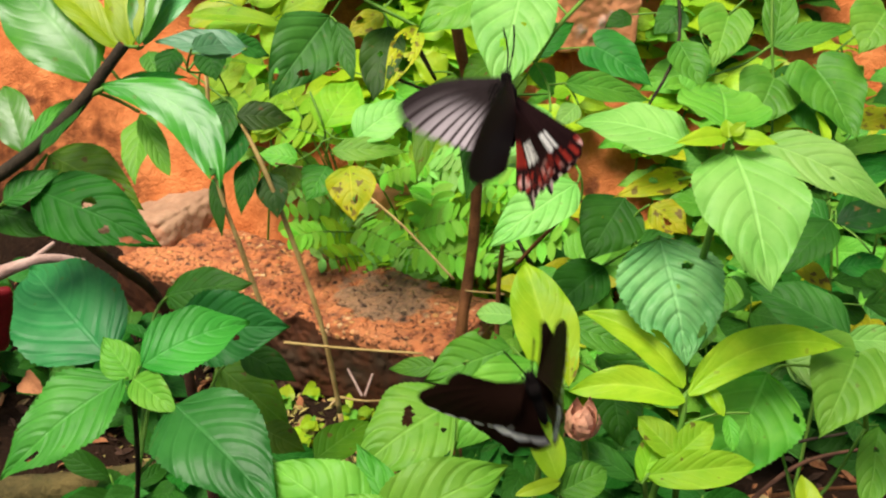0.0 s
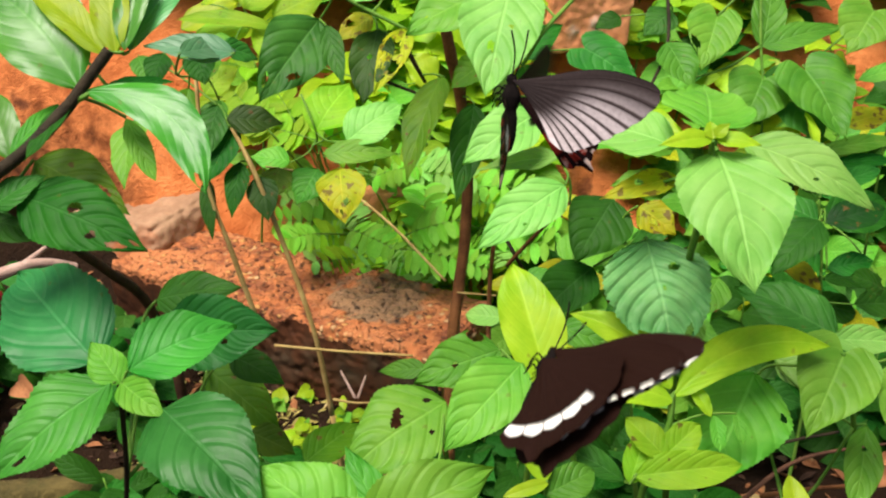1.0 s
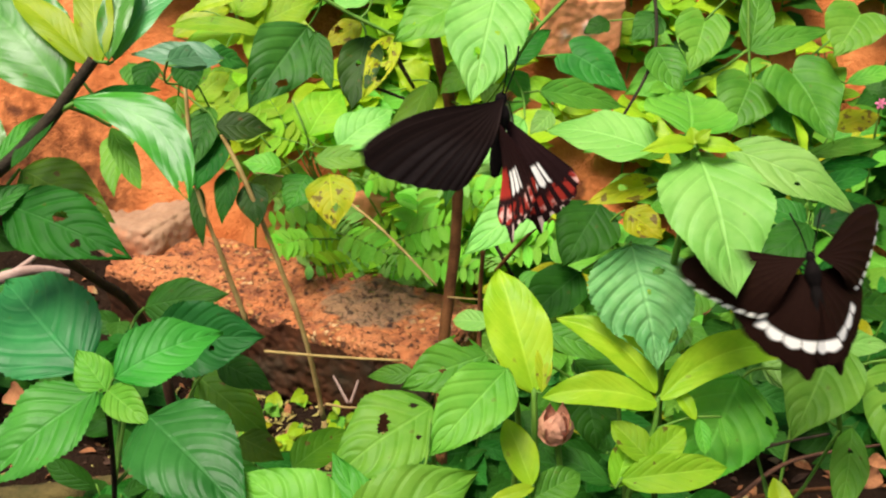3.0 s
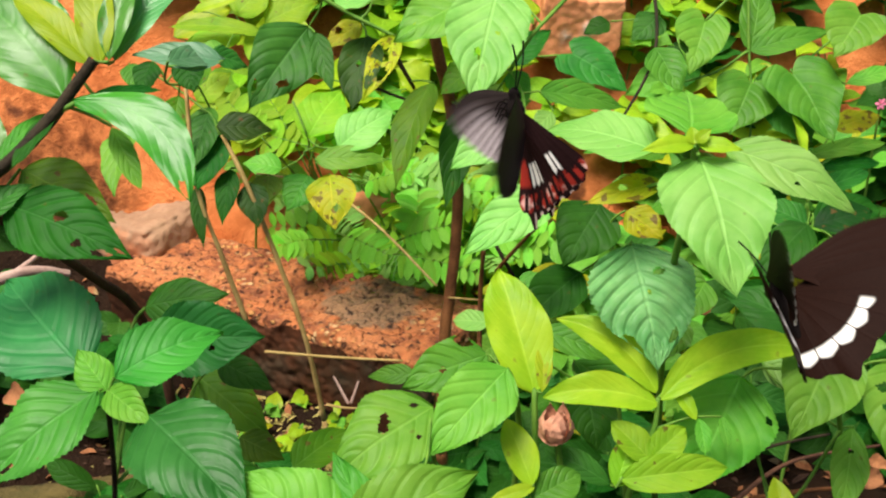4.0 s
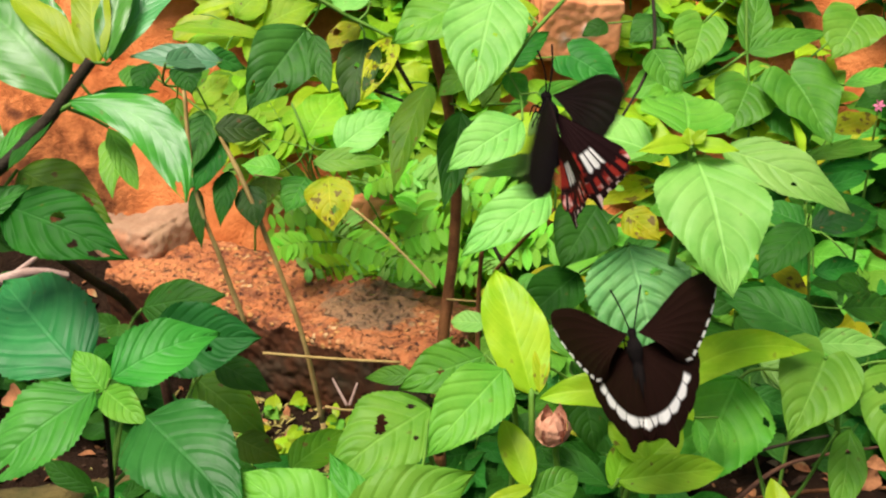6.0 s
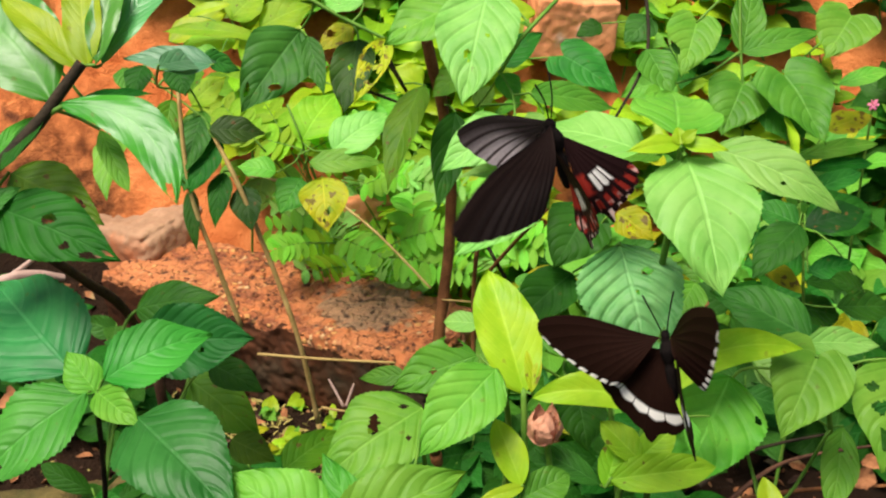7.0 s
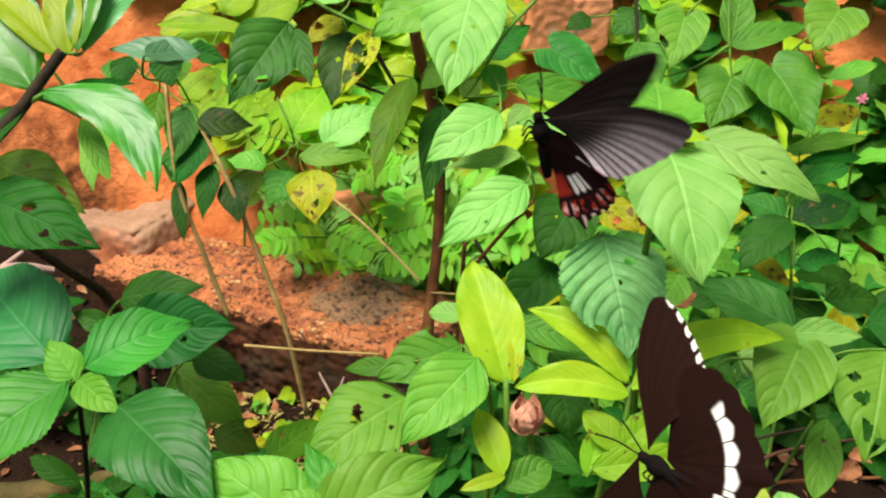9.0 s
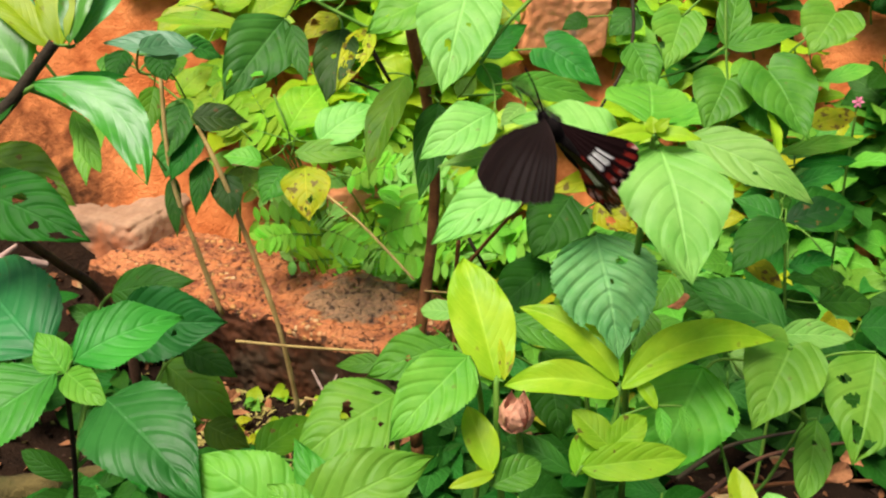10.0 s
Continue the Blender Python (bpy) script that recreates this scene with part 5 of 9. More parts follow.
leaf(plant, "ovate", (-0.1829, 0.7151, 0.2409), (-0.1593, 0.7317, 0.2589), 0.0257, LEAF_YELLOW, bend=0.06, fold=0.1)
stalk(plant, 0.0006, 0.0005, STEM_GREEN, (-0.1439, 0.7502, 0.2410), (-0.1678, 0.7338, 0.2345), (-0.1832, 0.7149, 0.2407))
leaf(plant, "lance", (-0.1328, 0.7392, 0.2865), (-0.2056, 0.7407, 0.2915), 0.0146, LEAF_YELLOW, bend=0.08, fold=0.15)
stalk(plant, 0.0006, 0.0005, STEM_GREEN, (-0.1517, 0.7472, 0.2853), (-0.1423, 0.7432, 0.2919), (-0.1328, 0.7392, 0.2865))
leaf(plant, "lance", (-0.1917, 0.7657, 0.2997), (-0.1587, 0.7692, 0.3078), 0.0114, LEAF_LIME, bend=0.08, fold=0.15)
stalk(plant, 0.0006, 0.0005, STEM_GREEN, (-0.1517, 0.7472, 0.2853), (-0.1717, 0.7564, 0.2985), (-0.1917, 0.7657, 0.2997))
leaf(plant, "ovate", (-0.1581, 0.7137, 0.2772), (-0.1810, 0.7147, 0.2799), 0.0150, LEAF_FRESH, bend=0.08, fold=0.15)
stalk(plant, 0.0006, 0.0005, STEM_GREEN, (-0.1517, 0.7472, 0.2853), (-0.1549, 0.7304, 0.2872), (-0.1581, 0.7137, 0.2772))

plant = thing("shrub", (-0.0652, 0.4906, -0.0022), "thin straw-stemmed shrub with drooping dusty leaves", "plant")
stalk(plant, 0.00143, 0.00104, STEM_STRAW, (-0.1036, 0.4777, 0.1723), (-0.1129, 0.4778, 0.2075), (-0.1245, 0.4811, 0.2508), (-0.1268, 0.4880, 0.3026))
stalk(plant, 0.00156, 0.00117, STEM_STRAW, (-0.0652, 0.4806, 0.1094), (-0.0711, 0.4738, 0.1622), (-0.0827, 0.4768, 0.2046), (-0.0981, 0.4813, 0.2507), (-0.1113, 0.4911, 0.2753))
stalk(plant, 0.00072, 0.00065, STEM_STRAW, (-0.0817, 0.4146, 0.1893), (-0.0493, 0.4138, 0.1867), (-0.0154, 0.4133, 0.1849))
stalk(plant, 0.00091, 0.00078, STEM_STRAW, (-0.0653, 0.5970, 0.2069), (-0.0351, 0.5761, 0.1893), (-0.0007, 0.5453, 0.1646))
stalk(plant, 0.00065, 0.00052, STEM_STRAW, (-0.0989, 0.5086, 0.2489), (-0.0757, 0.5073, 0.2454), (-0.0625, 0.4987, 0.2411))
stalk(plant, 0.00179, 0.00156, STEM_STRAW, (-0.0652, 0.4906, -0.0142), (-0.0612, 0.4916, 0.0476), (-0.0652, 0.4806, 0.1094))
leaf(plant, "ovate", (-0.1124, 0.4143, 0.3281), (-0.0940, 0.4410, 0.3245), 0.0144, LEAF_DUST, bend=0.05, fold=0.1)
stalk(plant, 0.0006, 0.0005, STEM_GREEN, (-0.1268, 0.4880, 0.3026), (-0.1250, 0.4497, 0.3116), (-0.1127, 0.4139, 0.3282))
leaf(plant, "ovate", (-0.0927, 0.4276, 0.3260), (-0.1321, 0.4283, 0.3284), 0.0153, LEAF_DUST, bend=0.05, fold=0.1)
stalk(plant, 0.0006, 0.0005, STEM_GREEN, (-0.1149, 0.4206, 0.3250), (-0.1010, 0.4259, 0.3239), (-0.0922, 0.4276, 0.3260))
leaf(plant, "ovate", (-0.1277, 0.4402, 0.3232), (-0.1308, 0.4284, 0.3104), 0.0127, LEAF_DARK, bend=0.05, fold=0.1)
stalk(plant, 0.0006, 0.0005, STEM_GREEN, (-0.1223, 0.4398, 0.3156), (-0.1248, 0.4415, 0.3197), (-0.1276, 0.4406, 0.3235))
leaf(plant, "ovate", (-0.1160, 0.4535, 0.3211), (-0.1105, 0.4420, 0.3086), 0.0157, LEAF_DARK, bend=0.05, fold=0.1)
stalk(plant, 0.0006, 0.0005, STEM_GREEN, (-0.1250, 0.4497, 0.3116), (-0.1210, 0.4537, 0.3167), (-0.1162, 0.4538, 0.3215))
leaf(plant, "ovate", (-0.1074, 0.4679, 0.3219), (-0.0926, 0.4784, 0.3130), 0.0137, LEAF_DEEP, bend=0.05, fold=0.1)
stalk(plant, 0.0006, 0.0005, STEM_GREEN, (-0.1160, 0.4535, 0.3211), (-0.1132, 0.4610, 0.3214), (-0.1078, 0.4676, 0.3221))
leaf(plant, "ovate", (-0.1142, 0.4927, 0.2794), (-0.0860, 0.4985, 0.2757), 0.0183, LEAF_UMBER, bend=0.05, fold=0.1)
stalk(plant, 0.0006, 0.0005, STEM_GREEN, (-0.1113, 0.4911, 0.2753), (-0.1134, 0.4922, 0.2771), (-0.1147, 0.4926, 0.2794))
leaf(plant, "ovate", (-0.1113, 0.4974, 0.2736), (-0.1231, 0.4749, 0.2498), 0.0176, LEAF_DARK, bend=0.05, fold=0.1)
stalk(plant, 0.0006, 0.0005, STEM_GREEN, (-0.1114, 0.4912, 0.2754), (-0.1111, 0.4953, 0.2746), (-0.1112, 0.4978, 0.2739))
leaf(plant, "ovate", (-0.1203, 0.5018, 0.2846), (-0.1245, 0.4793, 0.2605), 0.0176, LEAF_DEEP, bend=0.05, fold=0.1)
stalk(plant, 0.0006, 0.0005, STEM_GREEN, (-0.1142, 0.4927, 0.2794), (-0.1170, 0.4992, 0.2823), (-0.1202, 0.5022, 0.2850))
leaf(plant, "ovate", (-0.1084, 0.4908, 0.2570), (-0.1100, 0.4685, 0.2336), 0.0129, LEAF_DARK, bend=0.05, fold=0.1)
stalk(plant, 0.0006, 0.0005, STEM_GREEN, (-0.1018, 0.4836, 0.2589), (-0.1050, 0.4888, 0.2582), (-0.1083, 0.4911, 0.2573))
leaf(plant, "ovate", (-0.0979, 0.4880, 0.2500), (-0.0916, 0.4703, 0.2313), 0.0165, LEAF_UMBER, bend=0.05, fold=0.1)
stalk(plant, 0.0006, 0.0005, STEM_GREEN, (-0.0981, 0.4813, 0.2507), (-0.0982, 0.4858, 0.2505), (-0.0981, 0.4884, 0.2504))
leaf(plant, "ovate", (-0.0912, 0.5084, 0.2483), (-0.0929, 0.4956, 0.2348), 0.0172, LEAF_OLIVE, bend=0.05, fold=0.1)
leaf(plant, "ovate", (-0.0701, 0.5083, 0.2477), (-0.0806, 0.4936, 0.2322), 0.0215, LEAF_MID, bend=0.05, fold=0.1)
stalk(plant, 0.0006, 0.0005, STEM_GREEN, (-0.0714, 0.5055, 0.2443), (-0.0705, 0.5076, 0.2460), (-0.0699, 0.5086, 0.2480))
leaf(plant, "ovate", (-0.0571, 0.4962, 0.2521), (-0.0527, 0.4741, 0.2289), 0.0256, LEAF_SICK, bend=0.05, fold=0.1, holes=((0.65, -0.2, 0.06), (0.8, 0.2, 0.05)))
stalk(plant, 0.0006, 0.0005, STEM_GREEN, (-0.0625, 0.4987, 0.2411), (-0.0600, 0.4995, 0.2469), (-0.0571, 0.4965, 0.2525))
leaf(plant, "ovate", (-0.1279, 0.4935, 0.2467), (-0.1209, 0.4688, 0.2209), 0.0089, LEAF_DARK, bend=0.05, fold=0.1)
stalk(plant, 0.0006, 0.0005, STEM_GREEN, (-0.1235, 0.4805, 0.2449), (-0.1260, 0.4893, 0.2462), (-0.1280, 0.4938, 0.2471))
leaf(plant, "ovate", (-0.1685, 0.5305, 0.3044), (-0.1620, 0.5198, 0.2927), 0.0123, LEAF_MID, bend=0.05, fold=0.1)
stalk(plant, 0.0006, 0.0005, STEM_GREEN, (-0.1203, 0.5018, 0.2846), (-0.1471, 0.5254, 0.2958), (-0.1687, 0.5308, 0.3048))
leaf(plant, "ovate", (-0.1489, 0.4594, 0.2881), (-0.1482, 0.4276, 0.2629), 0.0192, LEAF_FRESH, roll=20, bend=0.08, fold=0.2)
stalk(plant, 0.0006, 0.0005, STEM_GREEN, (-0.1245, 0.4811, 0.2508), (-0.1367, 0.4702, 0.2755), (-0.1489, 0.4594, 0.2881))
leaf(plant, "ovate", (-0.1356, 0.5046, 0.2930), (-0.1380, 0.4840, 0.2688), 0.0137, LEAF_OLIVE, roll=-20, bend=0.06, fold=0.15)
stalk(plant, 0.0006, 0.0005, STEM_GREEN, (-0.1268, 0.4880, 0.3026), (-0.1312, 0.4963, 0.3038), (-0.1356, 0.5046, 0.2930))
leaf(plant, "ovate", (-0.1220, 0.5123, 0.2851), (-0.1276, 0.4913, 0.2599), 0.0188, LEAF_MID, roll=12, bend=0.06, fold=0.15)
stalk(plant, 0.0006, 0.0005, STEM_GREEN, (-0.1268, 0.4880, 0.3026), (-0.1244, 0.5001, 0.2999), (-0.1220, 0.5123, 0.2851))
leaf(plant, "ovate", (-0.1225, 0.4944, 0.2676), (-0.1264, 0.4768, 0.2507), 0.0167, LEAF_DEEP, roll=-8, bend=0.06, fold=0.15)
stalk(plant, 0.0006, 0.0005, STEM_GREEN, (-0.1245, 0.4811, 0.2508), (-0.1235, 0.4878, 0.2652), (-0.1225, 0.4944, 0.2676))
leaf(plant, "ovate", (-0.1302, 0.5202, 0.3049), (-0.1255, 0.5058, 0.2958), 0.0182, LEAF_OLIVE, bend=0.06, fold=0.15)
stalk(plant, 0.0006, 0.0005, STEM_GREEN, (-0.1268, 0.4880, 0.3026), (-0.1285, 0.5041, 0.3097), (-0.1302, 0.5202, 0.3049))


# ---- small things by the plants ----
def make_bud(place, size):
    """A withered bud of overlapping sepals on a short stalk."""
    place = Vector(place)
    bud = thing("withered_bud", place, "withered pinkish-brown bud among green leaves", "bud")
    rng = random.Random(31)
    for k in range(9):
        a = k * 2.4
        inner = 0.18 if k < 4 else 0.30
        low = place + Vector((math.cos(a) * inner, math.sin(a) * inner, -0.55)) * size
        flare = rng.uniform(0.1, 0.55)
        high = place + Vector((math.cos(a) * flare, math.sin(a) * flare, rng.uniform(0.45, 0.95))) * size
        y = (high - low).normalized()
        out = Vector((math.cos(a), math.sin(a), 0.2))
        zed = (out - out.dot(y) * y).normalized()
        m = Matrix.Translation(low) @ Matrix((y.cross(zed), y, zed)).transposed().to_4x4()
        attach("sepal", blade("ovate", (high - low).length, size * rng.uniform(0.6, 0.95), BUD_PINK, bend=0.2, fold=-0.3, nu=18, nv=4, seed=700 + k, crinkle=0.03), bud, m)
    verts, faces = tube((place + Vector((0.004, 0.004, -2.6 * size)), place + Vector((0.001, 0, -0.5 * size))), 0.0012, 0.0012, STEM_GREEN)
    attach("stem", mesh_of("stem", verts, faces, STEM_GREEN), bud, Matrix.Identity(4))


def make_flower(place, size):
    place = Vector(place)
    flower = thing("flower", place, "small pink flower on a thin stem", "flower")
    for k in range(6):
        a = k * math.pi / 3
        attach("petal", blade("ellip", size, size * 0.5, PETAL, nu=8, nv=3, seed=720 + k), flower,
               facing(place, place + Vector((math.cos(a), -0.3, math.sin(a))) * size, 0))
    verts, faces = tube((place + Vector((0.01, 0.02, -0.12)), place), 0.0010, 0.0007, STEM_GREEN)
    attach("stem", mesh_of("stem", verts, faces, STEM_GREEN), flower, Matrix.Identity(4))


def dead_leaf(base, tip, width):
    global count
    count += 1
    length = (Vector(tip) - Vector(base)).length
    ob = new("dead_leaf", blade("ovate", length, width, DRY, bend=0.15, fold=0.5, nu=20, nv=4, seed=count, crinkle=0.02))
    ob.matrix_world = facing(base, tip, 15)
    tagged(ob, "curled orange-brown dead leaf", "dead leaf")


make_branch("dry_stick", ((-0.2843, 0.5432, 0.1640), (-0.2529, 0.5475, 0.1742), (-0.2320, 0.5588, 0.1671)), 0.0045, 0.0020, PALE_WOOD, "pale pinkish dry stick on dark soil", "stick")
make_branch("dry_stick", ((-0.2634, 0.5462, 0.1710), (-0.2516, 0.5632, 0.1783)), 0.0022, 0.0012, PALE_WOOD, "pale pinkish dry stick on dark soil", "stick")
make_branch("twig", ((-0.0608, 0.5630, 0.0702), (-0.0722, 0.5811, 0.0807)), 0.0010, 0.0007, PALE_WOOD, "short pale dry twig beside the laterite block", "twig")
make_branch("twig", ((-0.0593, 0.5630, 0.0702), (-0.0552, 0.5800, 0.0777)), 0.0010, 0.0007, PALE_WOOD, "short pale dry twig beside the laterite block", "twig")
make_branch("twig", ((0.1510, 0.3895, 0.1232), (0.1885, 0.4022, 0.1192), (0.2365, 0.4139, 0.1128)), 0.0013, 0.0008, BARK_RED, "thin reddish twig lying over dark soil", "twig")
make_branch("twig", ((0.1469, 0.4461, 0.0899), (0.1832, 0.4753, 0.0922), (0.2359, 0.5015, 0.0866)), 0.0014, 0.0008, BARK_DARK, "dark fallen twig on shaded soil", "twig")
make_branch("twig", ((0.1555, 0.4308, 0.0866), (0.1980, 0.4620, 0.0937), (0.2606, 0.4880, 0.0876)), 0.0014, 0.0008, BARK, "brown fallen twig on shaded soil", "twig")
make_branch("twig", ((-0.0768, 0.5738, 0.0627), (-0.0600, 0.5618, 0.0674), (-0.0444, 0.5566, 0.0715)), 0.0010, 0.0006, STEM_STRAW, "short yellow twig on the soil", "twig")
make_bud((0.0440, 0.2987, 0.2213), 0.0105)
make_flower((0.2784, 0.6017, 0.2650), 0.0042)
dead_leaf((0.2066, 0.4033, 0.1218), (0.2251, 0.4164, 0.1192), 0.010)
dead_leaf((0.2539, 0.4849, 0.0799), (0.2612, 0.4715, 0.0814), 0.009)
dead_leaf((-0.2634, 0.5202, 0.1065), (-0.2438, 0.5051, 0.1036), 0.014)
dead_leaf((0.0816, 0.5766, 0.1537), (0.0926, 0.5746, 0.1486), 0.014)
dead_leaf((0.1439, 0.4843, 0.1846), (0.1470, 0.4808, 0.1760), 0.014)
rough_block("red_scrap", (0.022, 0.006, 0.05), (-0.2720, 0.5099, 0.1506), 30, RED_SCRAP, "small red plastic scrap lying on dark soil", "scrap", (14, 6, 20), 0.002, 6, (20, 10), 0.1)
rough_block("brick_fragment", (0.050, 0.034, 0.026), (-0.0661, 0.8342, 0.1173), 14, LATERITE_PALE, "weathered orange brick piece lying among the weeds", "brick", (22, 16, 14), 0.004, 5, (6, 5), 0.06)


# ---- undergrowth on the bank ----
def leaflet_mesh(material):
    verts, faces, uvs = [], [], []
    for i in range(6):
        u = i / 5
        h = 0.24 * math.sin(math.pi * min(1, u * 0.92 + 0.06)) ** 0.7
        for v in (-1, 0, 1):
            verts.append((v * h, u, 0.10 * (abs(v) * 0.4 - u * u)))
            uvs.append((u, 0.5 + 0.5 * v))
    faces = [(i * 3 + j, i * 3 + j + 1, i * 3 + j + 4, i * 3 + j + 3) for i in range(5) for j in range(2)]
    return mesh_of("leaflet", verts, faces, material, uvs)


BANK = [blade(s, 1.0, w, m, bend=b, fold=0.15, nu=16, nv=4, seed=900 + i, curve=c)
        for i, (s, w, m, b, c) in enumerate((
            ("ovate", 0.62, LEAF_FRESH, 0.12, 0.02), ("ovate", 0.66, LEAF_MID, 0.10, -0.03), ("heart", 0.90, LEAF_MID, 0.08, 0.0),
            ("heart", 0.85, LEAF_FRESH, 0.12, 0.03), ("ellip", 0.42, LEAF_LIME, 0.10, 0.04), ("ellip", 0.46, LEAF_FRESH, 0.14, -0.04),
            ("ovate", 0.60, LEAF_DEEP, 0.10, 0.02), ("heart", 0.88, LEAF_DEEP, 0.1, 0.0), ("ovate", 0.58, LEAF_SICK, 0.14, 0.03),
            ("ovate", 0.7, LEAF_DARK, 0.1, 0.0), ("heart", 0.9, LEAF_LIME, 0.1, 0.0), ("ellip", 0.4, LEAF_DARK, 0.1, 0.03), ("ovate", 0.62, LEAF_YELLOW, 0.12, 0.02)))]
LEAFLETS = [leaflet_mesh(LEAF_FERN), leaflet_mesh(LEAF_PALE), leaflet_mesh(LEAF_YELLOW)]


def weed(rng, x, y, height, size, kinds, leaves, label):
    """A small wild plant: one stem with leaves set round it."""
    foot = Vector((x, y, ground_height(x, y) - 0.003))
    plant = thing("weed", foot, label, "plant", "weeds on the bank")
    top = foot + Vector((rng.uniform(-0.25, 0.25) * height, rng.uniform(-0.45, 0.05) * height, height))
    mid = foot.lerp(top, 0.5) + Vector((rng.uniform(-0.1, 0.1), rng.uniform(-0.1, 0.1), 0)) * height
    verts, faces = tube((foot, mid, top), 0.0011, 0.0006, STEM_GREEN, sides=5, steps=4)
    attach("stem", mesh_of("stem", verts, faces, STEM_GREEN), plant, Matrix.Identity(4))
    for k in range(leaves):
        t = 0.25 + 0.75 * (k + 0.5) / leaves
        at = foot.lerp(mid, t * 2) if t < 0.5 else mid.lerp(top, t * 2 - 1)
        a = k * 2.4 + rng.random()
        s = size * rng.uniform(0.7, 1.25)
        way = Vector((math.cos(a), math.sin(a) * 0.9 - 0.35, rng.uniform(-0.35, 0.35)))
        attach("leaf", BANK[rng.choice(kinds)], plant, facing(at, at + way, rng.uniform(-25, 25)) @ Matrix.Scale(s, 4))
    return plant


def feathery(rng, x, y, height, n):
    """A feathery weed: arching fronds, each a thin rachis with paired oval leaflets."""
    foot = Vector((x, y, ground_height(x, y) - 0.003))
    plant = thing("feathery_weed", foot, "feathery weed with small paired oval leaflets", "plant", "feathery weeds on the bank")
    top = foot + Vector((rng.uniform(-0.015, 0.015), -0.3 * height, height))
    verts, faces = tube((foot, foot.lerp(top, 0.5), top), 0.0011, 0.0007, STEM_GREEN, sides=5, steps=3)
    attach("stem", mesh_of("stem", verts, faces, STEM_GREEN), plant, Matrix.Identity(4))
    for k in range(n):
        at = foot.lerp(top, 0.35 + 0.65 * (k + 0.5) / n)
        a = k * 2.4 + rng.random()
        way = Vector((math.cos(a), math.sin(a) * 0.8 - 0.4, rng.uniform(0.0, 0.5)))
        add_frond(plant, rng, at, at + way.normalized() * rng.uniform(0.06, 0.09), rng.randint(6, 8), rng.uniform(0.014, 0.019), rng.choice(LEAFLETS))


def add_frond(plant, rng, at, tip, pairs, size, me):
    """One arching rachis from at to tip with paired leaflets."""
    length = (tip - at).length
    spine = [Vector((0, length * t / 6, 0.25 * length * (t / 6) * (1 - t / 6))) for t in range(7)]
    verts, faces = tube(spine, 0.0007, 0.0003, STEM_GREEN, sides=4, steps=1)
    frond = attach("frond", mesh_of("frond", verts, faces, STEM_GREEN), plant, facing(at, tip, rng.uniform(-20, 20)))
    for p in range(pairs):
        t = 0.16 + 0.84 * (p + 0.5) / pairs
        on = Vector((0, length * t, 0.25 * length * t * (1 - t)))
        for side in (-1, 1):
            s = size * (0.75 + 0.5 * math.sin(math.pi * t)) * rng.uniform(0.85, 1.1)
            lean = radians(rng.uniform(8, 30))
            bit = new("leaflet", me)
            bit.parent = frond
            bit.matrix_basis = (Matrix.Translation(on) @ Matrix.Rotation(side * (radians(-90) + lean), 4, "Z")
                                @ Matrix.Rotation(radians(rng.uniform(-25, 25)), 4, "Y") @ Matrix.Scale(s, 4))


def frond_shrub(kind, size, *ends):
    """A low shrub of feathery fronds; ends are the first and last points of each rachis."""
    rng = random.Random(len(ends) + 40)
    x, y = ends[0][0], max(0.85, ends[0][1] + 0.03)
    foot = Vector((x, y, ground_height(x, y) - 0.003))
    plant = thing("feathery_weed", foot, "yellow-green feathery weed with paired oval leaflets", "plant", "feathery weeds on the bank")
    for k in range(0, len(ends), 2):
        at, tip = Vector(ends[k]), Vector(ends[k + 1])
        verts, faces = tube((foot, foot.lerp(at, 0.6) + Vector((0, 0, 0.004)), at), 0.0009, 0.0007, STEM_GREEN, sides=5, steps=3)
        attach("stem", mesh_of("stem", verts, faces, STEM_GREEN), plant, Matrix.Identity(4))
        add_frond(plant, rng, at, tip, 8, size * rng.uniform(0.9, 1.15), LEAFLETS[kind if rng.random() < 0.7 else 0])


SLOTS = {"leaf_fresh": 0, "leaf_mid": 1, "leaf_lime": 2, "leaf_deep": 3, "leaf_sick": 4, "leaf_dark": 5, "leaf_yellow": 6}


def scatter(far, rng, x, y, height, size, kinds, leaves):
    """Adds one far plant's leaves to the joined undergrowth."""
    foot = Vector((x, y, ground_height(x, y)))
    for k in range(leaves):
        at = foot + Vector((rng.uniform(-0.3, 0.3), rng.uniform(-0.5, 0.1), rng.uniform(0.2, 1.0))) * height
        a = k * 2.4 + rng.random()
        way = Vector((math.cos(a), math.sin(a) * 0.9 - 0.35, rng.uniform(-0.35, 0.35)))
        m = facing(at, at + way, rng.uniform(-25, 25)) @ Matrix.Scale(size * rng.uniform(0.7, 1.25), 4)
        me = BANK[rng.choice(kinds)]
        start = len(far[0])
        far[0].extend(m @ v.co for v in me.vertices)
        far[2].extend(((i // 9) / 16, (i % 9) / 8) for i in range(len(me.vertices)))
        far[1].extend(tuple(start + i for i in p.vertices) for p in me.polygons)
        far[3].extend([SLOTS[me.materials[0].name]] * len(me.polygons))


